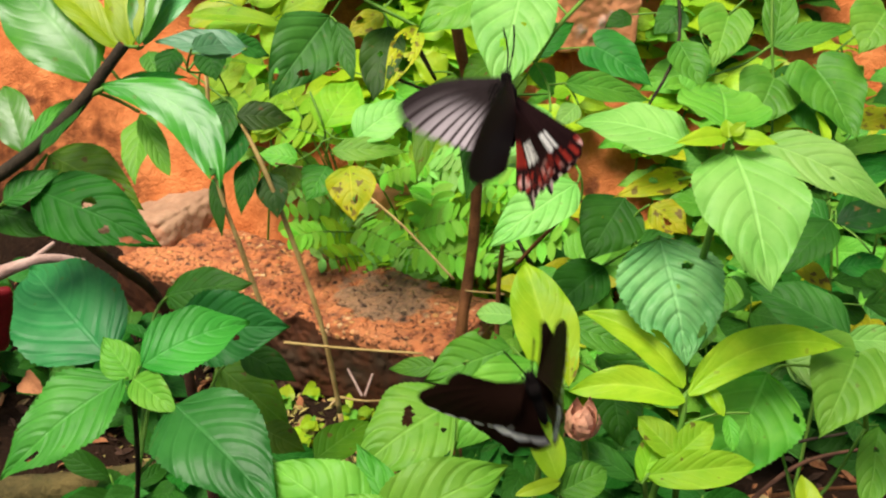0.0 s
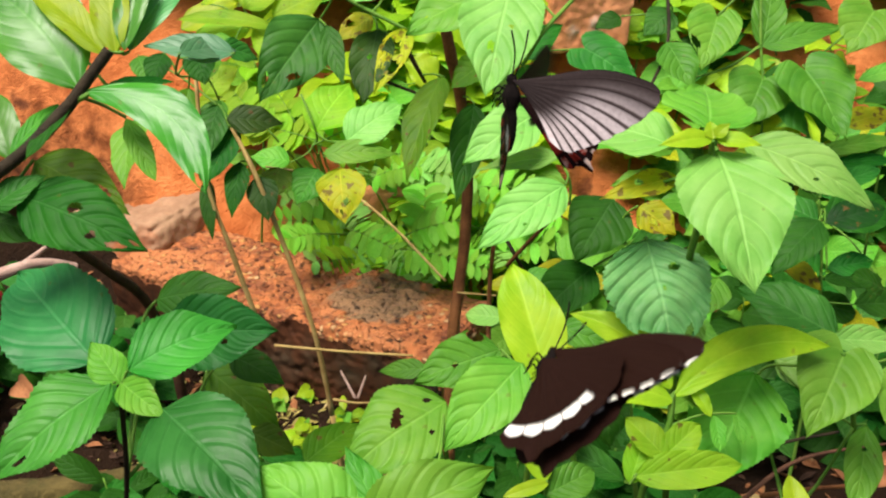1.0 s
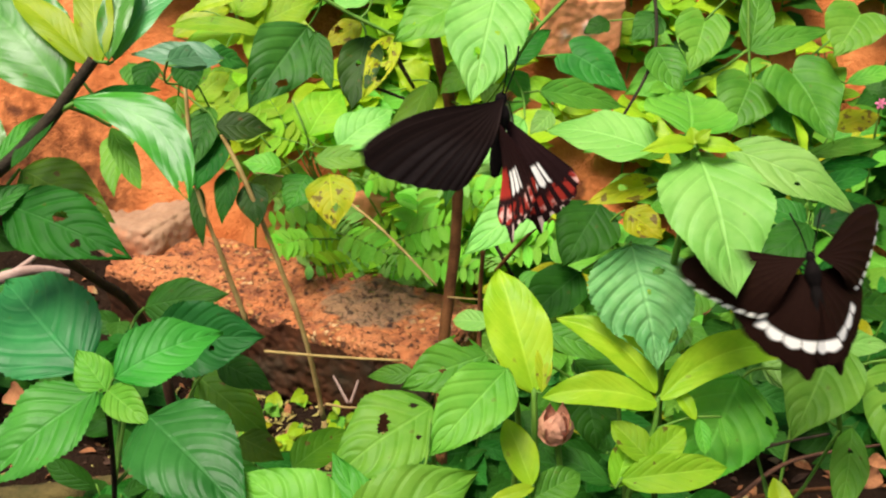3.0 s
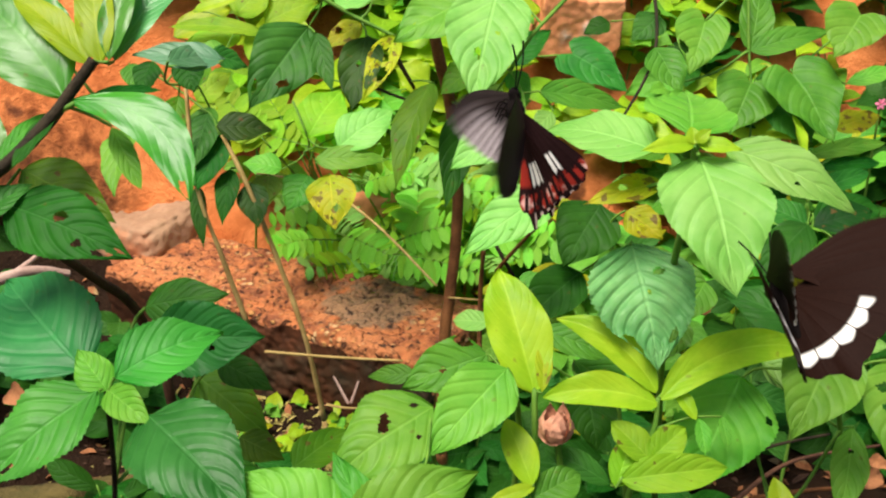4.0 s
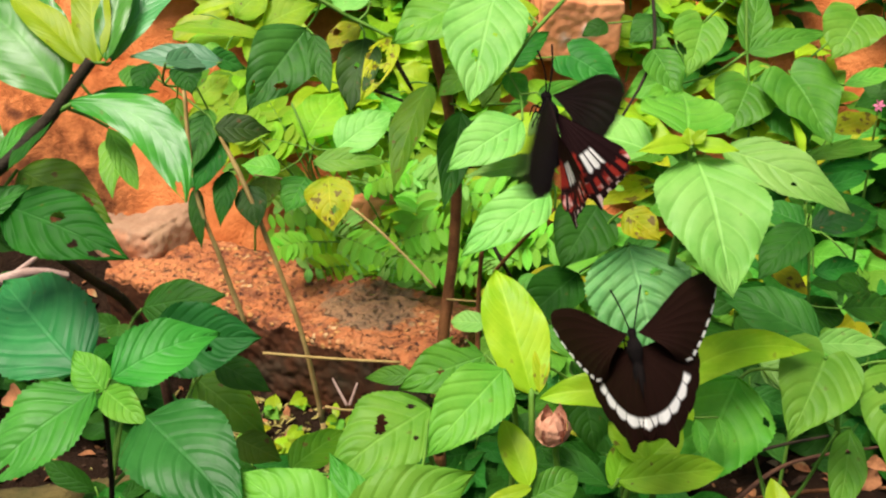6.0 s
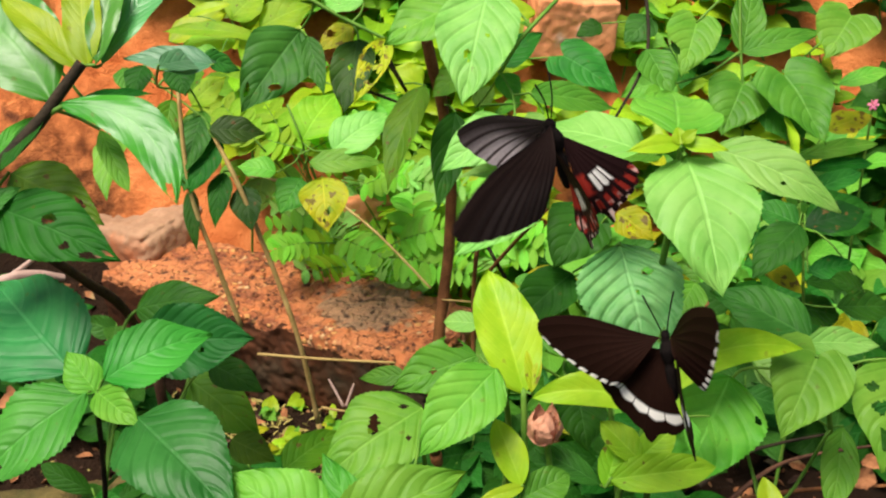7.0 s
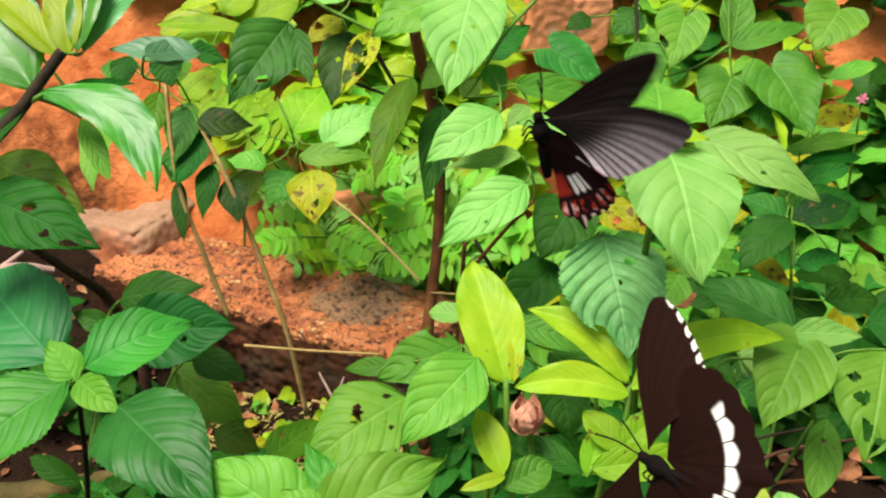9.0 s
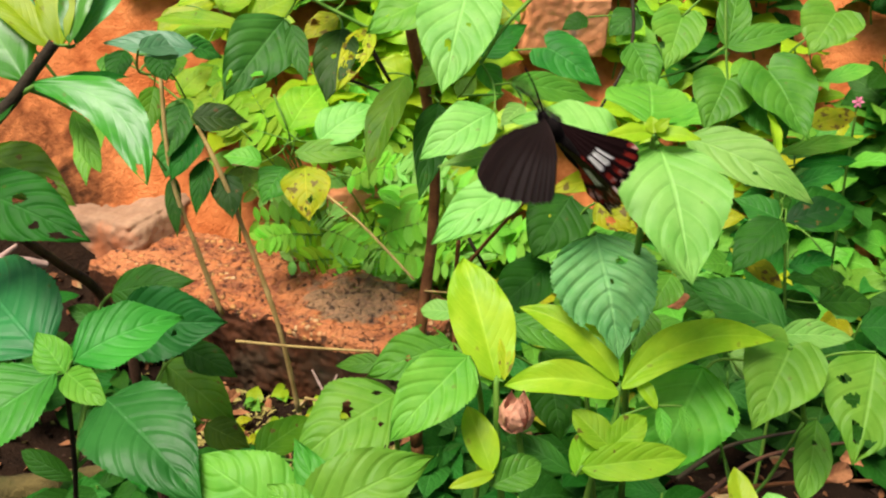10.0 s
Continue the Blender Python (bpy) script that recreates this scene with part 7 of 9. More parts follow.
def motions():
    female_rows = [
        (0, pose(0.0134, 0.2875, 0.3409, 81.4, 1.5, 67.6)),
        (0.1, pose(0.0132, 0.2839, 0.3470, 77.5, 11.1, 71.7)),
        (0.2, pose(0.0144, 0.2807, 0.3467, 74.1, 21.3, 75.5)),
        (0.3, pose(0.0157, 0.2775, 0.3462, 71.1, 31.7, 78.9)),
        (0.4, pose(0.0169, 0.2744, 0.3458, 68.6, 42.2, 82.1)),
        (0.5, pose(0.0098, 0.2835, 0.3373, 66.5, 52.4, 85.1)),
        (0.6, pose(0.0174, 0.2727, 0.3460, 68.6, 43.0, 79.1)),
        (0.7, pose(0.0167, 0.2744, 0.3465, 71.7, 33.4, 73.2)),
        (0.8, pose(0.0159, 0.2761, 0.3471, 75.7, 24.0, 67.2)),
        (0.9, pose(0.0181, 0.2776, 0.3471, 80.4, 15.1, 60.9)),
        (1, pose(0.0193, 0.2862, 0.3412, 85.7, 7.1, 54.4)),
        (1.1, pose(0.0194, 0.2768, 0.3460, 84.2, 1.6, 56.5)),
        (1.2, pose(0.0186, 0.2746, 0.3449, 82.4, -3.8, 58.8)),
        (1.3, pose(0.0178, 0.2724, 0.3438, 80.4, -9.2, 61.2)),
        (1.4, pose(0.0170, 0.2702, 0.3427, 78.1, -14.5, 63.9)),
        (1.5, pose(0.0198, 0.2841, 0.3400, 75.5, -19.6, 66.9)),
        (1.6, pose(0.0170, 0.2713, 0.3418, 74.9, -21.2, 74.1)),
        (1.7, pose(0.0190, 0.2744, 0.3424, 74.1, -22.8, 81.4)),
        (1.8, pose(0.0209, 0.2776, 0.3431, 73.1, -24.3, 88.9)),
        (1.9, pose(0.0229, 0.2807, 0.3437, 71.8, -25.6, 96.5)),
        (2, pose(0.0236, 0.2865, 0.3369, 70.4, -26.7, 104.1)),
        (2.1, pose(0.0235, 0.2813, 0.3459, 76.9, -19.7, 93.8)),
        (2.2, pose(0.0221, 0.2787, 0.3475, 82.0, -11.5, 84.4)),
        (2.3, pose(0.0208, 0.2763, 0.3490, 85.7, -2.6, 75.9)),
        (2.4, pose(0.0195, 0.2737, 0.3506, 87.9, 6.7, 68.0)),
        (2.5, pose(0.0222, 0.2710, 0.3468, 88.9, 15.9, 60.5)),
        (2.6, pose(0.0189, 0.2650, 0.3491, 88.6, 15.0, 60.9)),
        (2.7, pose(0.0196, 0.2587, 0.3460, 88.2, 14.1, 61.3)),
        (2.8, pose(0.0198, 0.2597, 0.3452, 87.8, 13.2, 61.7)),
        (2.9, pose(0.0200, 0.2606, 0.3443, 87.5, 12.3, 62.1)),
        (3, pose(0.0203, 0.2617, 0.3435, 87.1, 11.5, 62.6)),
        (3.1, pose(0.0205, 0.2626, 0.3426, 86.7, 10.6, 63.0)),
        (3.2, pose(0.0208, 0.2636, 0.3418, 86.3, 9.7, 63.4)),
        (3.3, pose(0.0210, 0.2646, 0.3409, 85.9, 8.8, 63.9)),
        (3.4, pose(0.0213, 0.2655, 0.3401, 85.5, 8.0, 64.3)),
        (3.5, pose(0.0215, 0.2666, 0.3392, 85.1, 7.1, 64.8)),
        (3.6, pose(0.0218, 0.2675, 0.3383, 84.6, 6.2, 65.2)),
        (3.7, pose(0.0220, 0.2685, 0.3375, 84.2, 5.4, 65.7)),
        (3.8, pose(0.0222, 0.2694, 0.3366, 83.8, 4.5, 66.2)),
        (3.9, pose(0.0237, 0.2722, 0.3402, 83.3, 3.7, 66.6)),
        (4, pose(0.0252, 0.2761, 0.3416, 82.9, 2.8, 67.1)),
        (4.1, pose(0.0238, 0.2694, 0.3418, 77.7, 6.2, 69.6)),
        (4.2, pose(0.0224, 0.2639, 0.3399, 72.6, 9.9, 71.8)),
        (4.3, pose(0.0211, 0.2584, 0.3379, 67.6, 13.8, 73.8)),
        (4.4, pose(0.0234, 0.2625, 0.3377, 62.6, 17.9, 75.3)),
        (4.5, pose(0.0228, 0.2729, 0.3320, 57.7, 22.0, 76.6)),
        (4.6, pose(0.0269, 0.2700, 0.3375, 63.6, 16.7, 80.9)),
        (4.7, pose(0.0282, 0.2736, 0.3373, 69.1, 10.9, 84.7)),
        (4.8, pose(0.0295, 0.2771, 0.3373, 74.2, 4.8, 87.8)),
        (4.9, pose(0.0308, 0.2806, 0.3371, 78.9, -1.5, 90.4)),
        (5, pose(0.0328, 0.2822, 0.3344, 83.2, -7.9, 92.5)),
        (5.1, pose(0.0319, 0.2803, 0.3363, 82.9, -5.5, 85.8)),
        (5.2, pose(0.0319, 0.2765, 0.3355, 82.3, -3.1, 79.0)),
        (5.3, pose(0.0318, 0.2726, 0.3348, 81.3, -0.9, 72.2)),
        (5.4, pose(0.0316, 0.2688, 0.3341, 80.2, 1.3, 65.4)),
        (5.5, pose(0.0325, 0.2757, 0.3347, 78.8, 3.3, 58.6)),
        (5.6, pose(0.0361, 0.2806, 0.3376, 78.5, 2.2, 58.7)),
        (5.7, pose(0.0351, 0.2813, 0.3390, 78.3, 1.2, 58.7)),
        (5.8, pose(0.0356, 0.2817, 0.3391, 78.0, 0.1, 58.8)),
        (5.9, pose(0.0361, 0.2820, 0.3393, 77.8, -0.9, 58.9)),
        (6, pose(0.0366, 0.2824, 0.3395, 77.5, -2.0, 59.0)),
        (6.1, pose(0.0369, 0.2826, 0.3396, 77.2, -3.1, 59.1)),
        (6.2, pose(0.0374, 0.2830, 0.3398, 77.0, -4.1, 59.1)),
        (6.3, pose(0.0379, 0.2834, 0.3398, 76.7, -5.2, 59.2)),
        (6.4, pose(0.0384, 0.2837, 0.3400, 76.5, -6.2, 59.3)),
        (6.5, pose(0.0388, 0.2841, 0.3402, 76.2, -7.3, 59.5)),
        (6.6, pose(0.0393, 0.2843, 0.3403, 75.9, -8.4, 59.6)),
        (6.7, pose(0.0398, 0.2847, 0.3405, 75.6, -9.4, 59.7)),
        (6.8, pose(0.0403, 0.2851, 0.3407, 75.4, -10.5, 59.8)),
        (6.9, pose(0.0416, 0.2841, 0.3375, 75.1, -11.5, 59.9)),
        (7, pose(0.0413, 0.2800, 0.3323, 74.8, -12.6, 60.1)),
        (7.1, pose(0.0375, 0.2781, 0.3328, 73.7, -13.0, 65.2)),
        (7.2, pose(0.0318, 0.2731, 0.3312, 72.6, -13.3, 70.4)),
        (7.3, pose(0.0340, 0.2767, 0.3316, 71.4, -13.6, 75.7)),
        (7.4, pose(0.0361, 0.2803, 0.3320, 70.2, -13.7, 80.9)),
        (7.5, pose(0.0415, 0.2804, 0.3276, 69.0, -13.7, 86.1)),
        (7.6, pose(0.0397, 0.2833, 0.3327, 75.1, -8.7, 79.0)),
        (7.7, pose(0.0410, 0.2826, 0.3329, 80.5, -2.8, 72.5)),
        (7.8, pose(0.0423, 0.2819, 0.3331, 85.3, 3.6, 66.5)),
        (7.9, pose(0.0436, 0.2813, 0.3332, 89.4, 10.5, 60.9)),
        (8, pose(0.0445, 0.2815, 0.3325, 92.9, 17.5, 55.9)),
        (8.1, pose(0.0441, 0.2805, 0.3333, 87.4, 9.4, 56.0)),
        (8.2, pose(0.0434, 0.2804, 0.3332, 81.8, 1.1, 56.9)),
        (8.3, pose(0.0426, 0.2804, 0.3331, 76.1, -7.0, 58.6)),
        (8.4, pose(0.0419, 0.2803, 0.3331, 70.0, -14.9, 61.2)),
        (8.5, pose(0.0405, 0.2770, 0.3310, 63.3, -22.3, 64.7)),
        (8.6, pose(0.0373, 0.2773, 0.3331, 66.3, -20.7, 68.4)),
        (8.7, pose(0.0334, 0.2745, 0.3332, 69.4, -19.2, 72.2)),
        (8.8, pose(0.0294, 0.2717, 0.3333, 72.6, -17.9, 76.0)),
        (8.9, pose(0.0374, 0.2761, 0.3332, 75.8, -16.9, 79.9)),
        (9, pose(0.0436, 0.2784, 0.3314, 79.1, -16.0, 83.8)),
        (9.1, pose(0.0457, 0.2778, 0.3356, 83.6, -11.1, 77.2)),
        (9.2, pose(0.0461, 0.2750, 0.3381, 87.6, -5.6, 71.1)),
        (9.3, pose(0.0464, 0.2722, 0.3406, 90.9, 0.3, 65.4)),
        (9.4, pose(0.0467, 0.2694, 0.3430, 93.7, 6.4, 60.0)),
        (9.5, pose(0.0456, 0.2632, 0.3408, 95.9, 12.7, 54.9)),
        (9.6, pose(0.0470, 0.2701, 0.3433, 89.2, 4.6, 55.5)),
        (9.7, pose(0.0470, 0.2736, 0.3410, 82.3, -3.5, 57.2)),
        (9.8, pose(0.0469, 0.2771, 0.3387, 75.0, -11.4, 59.8)),
        (9.9, pose(0.0470, 0.2806, 0.3364, 67.1, -18.9, 63.6)),
        (10, pose(0.0488, 0.2779, 0.3317, 58.5, -25.5, 68.5)),
    ]
    walk(female, female_rows)
    walk(female_parts["left_forewing"], [
        (0, wing_pose("left_forewing", 3, -36)), (0.1, wing_pose("left_forewing", -10, -34)), (0.2, wing_pose("left_forewing", 50, -32)), (0.3, wing_pose("left_forewing", 70, -30)),
        (0.4, wing_pose("left_forewing", 62, -29)), (0.5, wing_pose("left_forewing", 11, -27)), (0.6, wing_pose("left_forewing", 42, -25)), (0.7, wing_pose("left_forewing", -36, -22)),
        (0.8, wing_pose("left_forewing", -14, -20)), (0.9, wing_pose("left_forewing", 11, -18)), (1, wing_pose("left_forewing", 89, -15)), (1.1, wing_pose("left_forewing", 70, -14)),
        (1.2, wing_pose("left_forewing", 62, -13)), (1.3, wing_pose("left_forewing", 18, -13)), (1.4, wing_pose("left_forewing", -28, -12)), (1.5, wing_pose("left_forewing", -11, -11)),
        (1.6, wing_pose("left_forewing", -14, -12)), (1.7, wing_pose("left_forewing", -10, -12)), (1.8, wing_pose("left_forewing", 54, -13)), (1.9, wing_pose("left_forewing", 70, -13)),
        (2, wing_pose("left_forewing", 93, -14)), (2.1, wing_pose("left_forewing", 18, -18)), (2.2, wing_pose("left_forewing", -26, -21)), (2.3, wing_pose("left_forewing", -36, -25)),
        (2.4, wing_pose("left_forewing", -16, -28)), (2.5, wing_pose("left_forewing", 47, -32)), (2.6, wing_pose("left_forewing", 54, -32)), (2.7, wing_pose("left_forewing", 68, -32)),
        (2.8, wing_pose("left_forewing", 55, -32)), (2.9, wing_pose("left_forewing", 13, -32)), (3, wing_pose("left_forewing", -27, -32)), (3.1, wing_pose("left_forewing", -35, -32)),
        (3.2, wing_pose("left_forewing", -14, -32)), (3.3, wing_pose("left_forewing", 0, -33)), (3.4, wing_pose("left_forewing", 57, -33)), (3.5, wing_pose("left_forewing", 66, -33)),
        (3.6, wing_pose("left_forewing", 33, -33)), (3.7, wing_pose("left_forewing", -19, -33)), (3.8, wing_pose("left_forewing", -36, -33)), (3.9, wing_pose("left_forewing", -23, -33)),
        (4, wing_pose("left_forewing", 11, -33)), (4.1, wing_pose("left_forewing", 20, -26)), (4.2, wing_pose("left_forewing", 62, -20)), (4.3, wing_pose("left_forewing", 62, -13)),
        (4.4, wing_pose("left_forewing", 18, -6)), (4.5, wing_pose("left_forewing", 10, 0)), (4.6, wing_pose("left_forewing", -36, -2)), (4.7, wing_pose("left_forewing", -21, -4)),
        (4.8, wing_pose("left_forewing", -10, -7)), (4.9, wing_pose("left_forewing", 50, -9)), (5, wing_pose("left_forewing", 91, -11)), (5.1, wing_pose("left_forewing", 62, -16)),
        (5.2, wing_pose("left_forewing", 18, -20)), (5.3, wing_pose("left_forewing", -26, -24)), (5.4, wing_pose("left_forewing", -36, -28)), (5.5, wing_pose("left_forewing", -7, -33)),
        (5.6, wing_pose("left_forewing", -10, -32)), (5.7, wing_pose("left_forewing", 54, -32)), (5.8, wing_pose("left_forewing", 69, -32)), (5.9, wing_pose("left_forewing", 56, -31)),
        (6, wing_pose("left_forewing", 14, -31)), (6.1, wing_pose("left_forewing", -27, -31)), (6.2, wing_pose("left_forewing", -35, -30)), (6.3, wing_pose("left_forewing", -14, -30)),
        (6.4, wing_pose("left_forewing", 0, -30)), (6.5, wing_pose("left_forewing", 56, -29)), (6.6, wing_pose("left_forewing", 66, -29)), (6.7, wing_pose("left_forewing", 34, -29)),
        (6.8, wing_pose("left_forewing", -17, -28)), (6.9, wing_pose("left_forewing", -36, -28)), (7, wing_pose("left_forewing", -19, -28)), (7.1, wing_pose("left_forewing", -14, -22)),
        (7.2, wing_pose("left_forewing", -10, -17)), (7.3, wing_pose("left_forewing", 50, -12)), (7.4, wing_pose("left_forewing", 68, -6)), (7.5, wing_pose("left_forewing", 46, -1)),
        (7.6, wing_pose("left_forewing", -26, -4)), (7.7, wing_pose("left_forewing", -36, -8)), (7.8, wing_pose("left_forewing", -23, -11)), (7.9, wing_pose("left_forewing", -5, -14)),
        (8, wing_pose("left_forewing", 73, -18)), (8.1, wing_pose("left_forewing", 66, -17)), (8.2, wing_pose("left_forewing", 62, -17)), (8.3, wing_pose("left_forewing", 18, -17)),
        (8.4, wing_pose("left_forewing", -28, -16)), (8.5, wing_pose("left_forewing", -12, -16)), (8.6, wing_pose("left_forewing", -14, -14)), (8.7, wing_pose("left_forewing", -10, -13)),
        (8.8, wing_pose("left_forewing", 50, -11)), (8.9, wing_pose("left_forewing", 70, -10)), (9, wing_pose("left_forewing", 61, -8)), (9.1, wing_pose("left_forewing", 18, -15)),
        (9.2, wing_pose("left_forewing", -33, -22)), (9.3, wing_pose("left_forewing", -27, -28)), (9.4, wing_pose("left_forewing", -14, -35)), (9.5, wing_pose("left_forewing", 41, -42)),
        (9.6, wing_pose("left_forewing", 50, -32)), (9.7, wing_pose("left_forewing", 70, -23)), (9.8, wing_pose("left_forewing", 62, -14)), (9.9, wing_pose("left_forewing", 18, -5)),
        (10, wing_pose("left_forewing", 6, 4)),
    ])
    walk(female_parts["right_forewing"], [
        (0, wing_pose("right_forewing", -77, -27)), (0.1, wing_pose("right_forewing", -22, -22)), (0.2, wing_pose("right_forewing", 56, -17)), (0.3, wing_pose("right_forewing", 80, -12)),
        (0.4, wing_pose("right_forewing", 52, -7)), (0.5, wing_pose("right_forewing", 51, -2)), (0.6, wing_pose("right_forewing", -10, -3)), (0.7, wing_pose("right_forewing", -65, -4)),
        (0.8, wing_pose("right_forewing", -62, -4)), (0.9, wing_pose("right_forewing", -25, -5)), (1, wing_pose("right_forewing", -17, -6)), (1.1, wing_pose("right_forewing", 61, -8)),
        (1.2, wing_pose("right_forewing", 52, -11)), (1.3, wing_pose("right_forewing", 8, -14)), (1.4, wing_pose("right_forewing", -30, -17)), (1.5, wing_pose("right_forewing", -80, -19)),
        (1.6, wing_pose("right_forewing", -62, -20)), (1.7, wing_pose("right_forewing", -20, -22)), (1.8, wing_pose("right_forewing", 58, -23)), (1.9, wing_pose("right_forewing", 80, -24)),
        (2, wing_pose("right_forewing", 41, -25)), (2.1, wing_pose("right_forewing", 20, -23)), (2.2, wing_pose("right_forewing", -20, -21)), (2.3, wing_pose("right_forewing", -65, -18)),
        (2.4, wing_pose("right_forewing", -63, -16)), (2.5, wing_pose("right_forewing", -41, -14)), (2.6, wing_pose("right_forewing", 37, -15)), (2.7, wing_pose("right_forewing", 74, -16)),
        (2.8, wing_pose("right_forewing", 45, -16)), (2.9, wing_pose("right_forewing", 5, -17)), (3, wing_pose("right_forewing", -24, -18)), (3.1, wing_pose("right_forewing", -65, -19)),
        (3.2, wing_pose("right_forewing", -62, -20)), (3.3, wing_pose("right_forewing", -11, -21)), (3.4, wing_pose("right_forewing", 67, -22)), (3.5, wing_pose("right_forewing", 66, -22)),
        (3.6, wing_pose("right_forewing", 23, -23)), (3.7, wing_pose("right_forewing", -15, -24)), (3.8, wing_pose("right_forewing", -65, -25)), (3.9, wing_pose("right_forewing", -65, -26)),
        (4, wing_pose("right_forewing", -51, -27)), (4.1, wing_pose("right_forewing", 18, -22)), (4.2, wing_pose("right_forewing", 72, -17)), (4.3, wing_pose("right_forewing", 52, -13)),
        (4.4, wing_pose("right_forewing", 8, -8)), (4.5, wing_pose("right_forewing", -16, -4)), (4.6, wing_pose("right_forewing", -57, -4)), (4.7, wing_pose("right_forewing", -64, -5)),
        (4.8, wing_pose("right_forewing", -22, -6)), (4.9, wing_pose("right_forewing", 56, -7)), (5, wing_pose("right_forewing", 66, -8)), (5.1, wing_pose("right_forewing", 52, -11)),
        (5.2, wing_pose("right_forewing", 8, -15)), (5.3, wing_pose("right_forewing", -20, -19)), (5.4, wing_pose("right_forewing", -65, -22)), (5.5, wing_pose("right_forewing", -74, -26)),
        (5.6, wing_pose("right_forewing", -19, -26)), (5.7, wing_pose("right_forewing", 59, -25)), (5.8, wing_pose("right_forewing", 75, -25)), (5.9, wing_pose("right_forewing", 46, -24)),
        (6, wing_pose("right_forewing", 5, -24)), (6.1, wing_pose("right_forewing", -23, -24)), (6.2, wing_pose("right_forewing", -65, -23)), (6.3, wing_pose("right_forewing", -62, -23)),
        (6.4, wing_pose("right_forewing", -11, -23)), (6.5, wing_pose("right_forewing", 66, -22)), (6.6, wing_pose("right_forewing", 67, -22)), (6.7, wing_pose("right_forewing", 24, -21)),
        (6.8, wing_pose("right_forewing", -14, -21)), (6.9, wing_pose("right_forewing", -65, -21)), (7, wing_pose("right_forewing", -75, -20)), (7.1, wing_pose("right_forewing", -58, -19)),
        (7.2, wing_pose("right_forewing", -22, -18)), (7.3, wing_pose("right_forewing", 56, -17)), (7.4, wing_pose("right_forewing", 72, -16)), (7.5, wing_pose("right_forewing", 39, -15)),
        (7.6, wing_pose("right_forewing", -20, -12)), (7.7, wing_pose("right_forewing", -65, -8)), (7.8, wing_pose("right_forewing", -65, -5)), (7.9, wing_pose("right_forewing", -44, -1)),
        (8, wing_pose("right_forewing", -11, 2)), (8.1, wing_pose("right_forewing", 67, -3)), (8.2, wing_pose("right_forewing", 52, -8)), (8.3, wing_pose("right_forewing", 8, -12)),
        (8.4, wing_pose("right_forewing", -30, -17)), (8.5, wing_pose("right_forewing", -49, -22)), (8.6, wing_pose("right_forewing", -62, -21)), (8.7, wing_pose("right_forewing", -21, -20)),
        (8.8, wing_pose("right_forewing", 57, -19)), (8.9, wing_pose("right_forewing", 80, -18)), (9, wing_pose("right_forewing", 50, -17)), (9.1, wing_pose("right_forewing", 8, -18)),
        (9.2, wing_pose("right_forewing", -55, -20)), (9.3, wing_pose("right_forewing", -65, -21)), (9.4, wing_pose("right_forewing", -62, -23)), (9.5, wing_pose("right_forewing", -44, -24)),
        (9.6, wing_pose("right_forewing", 34, -22)), (9.7, wing_pose("right_forewing", 80, -19)), (9.8, wing_pose("right_forewing", 52, -16)), (9.9, wing_pose("right_forewing", 8, -13)),
        (10, wing_pose("right_forewing", -39, -11)),
    ])
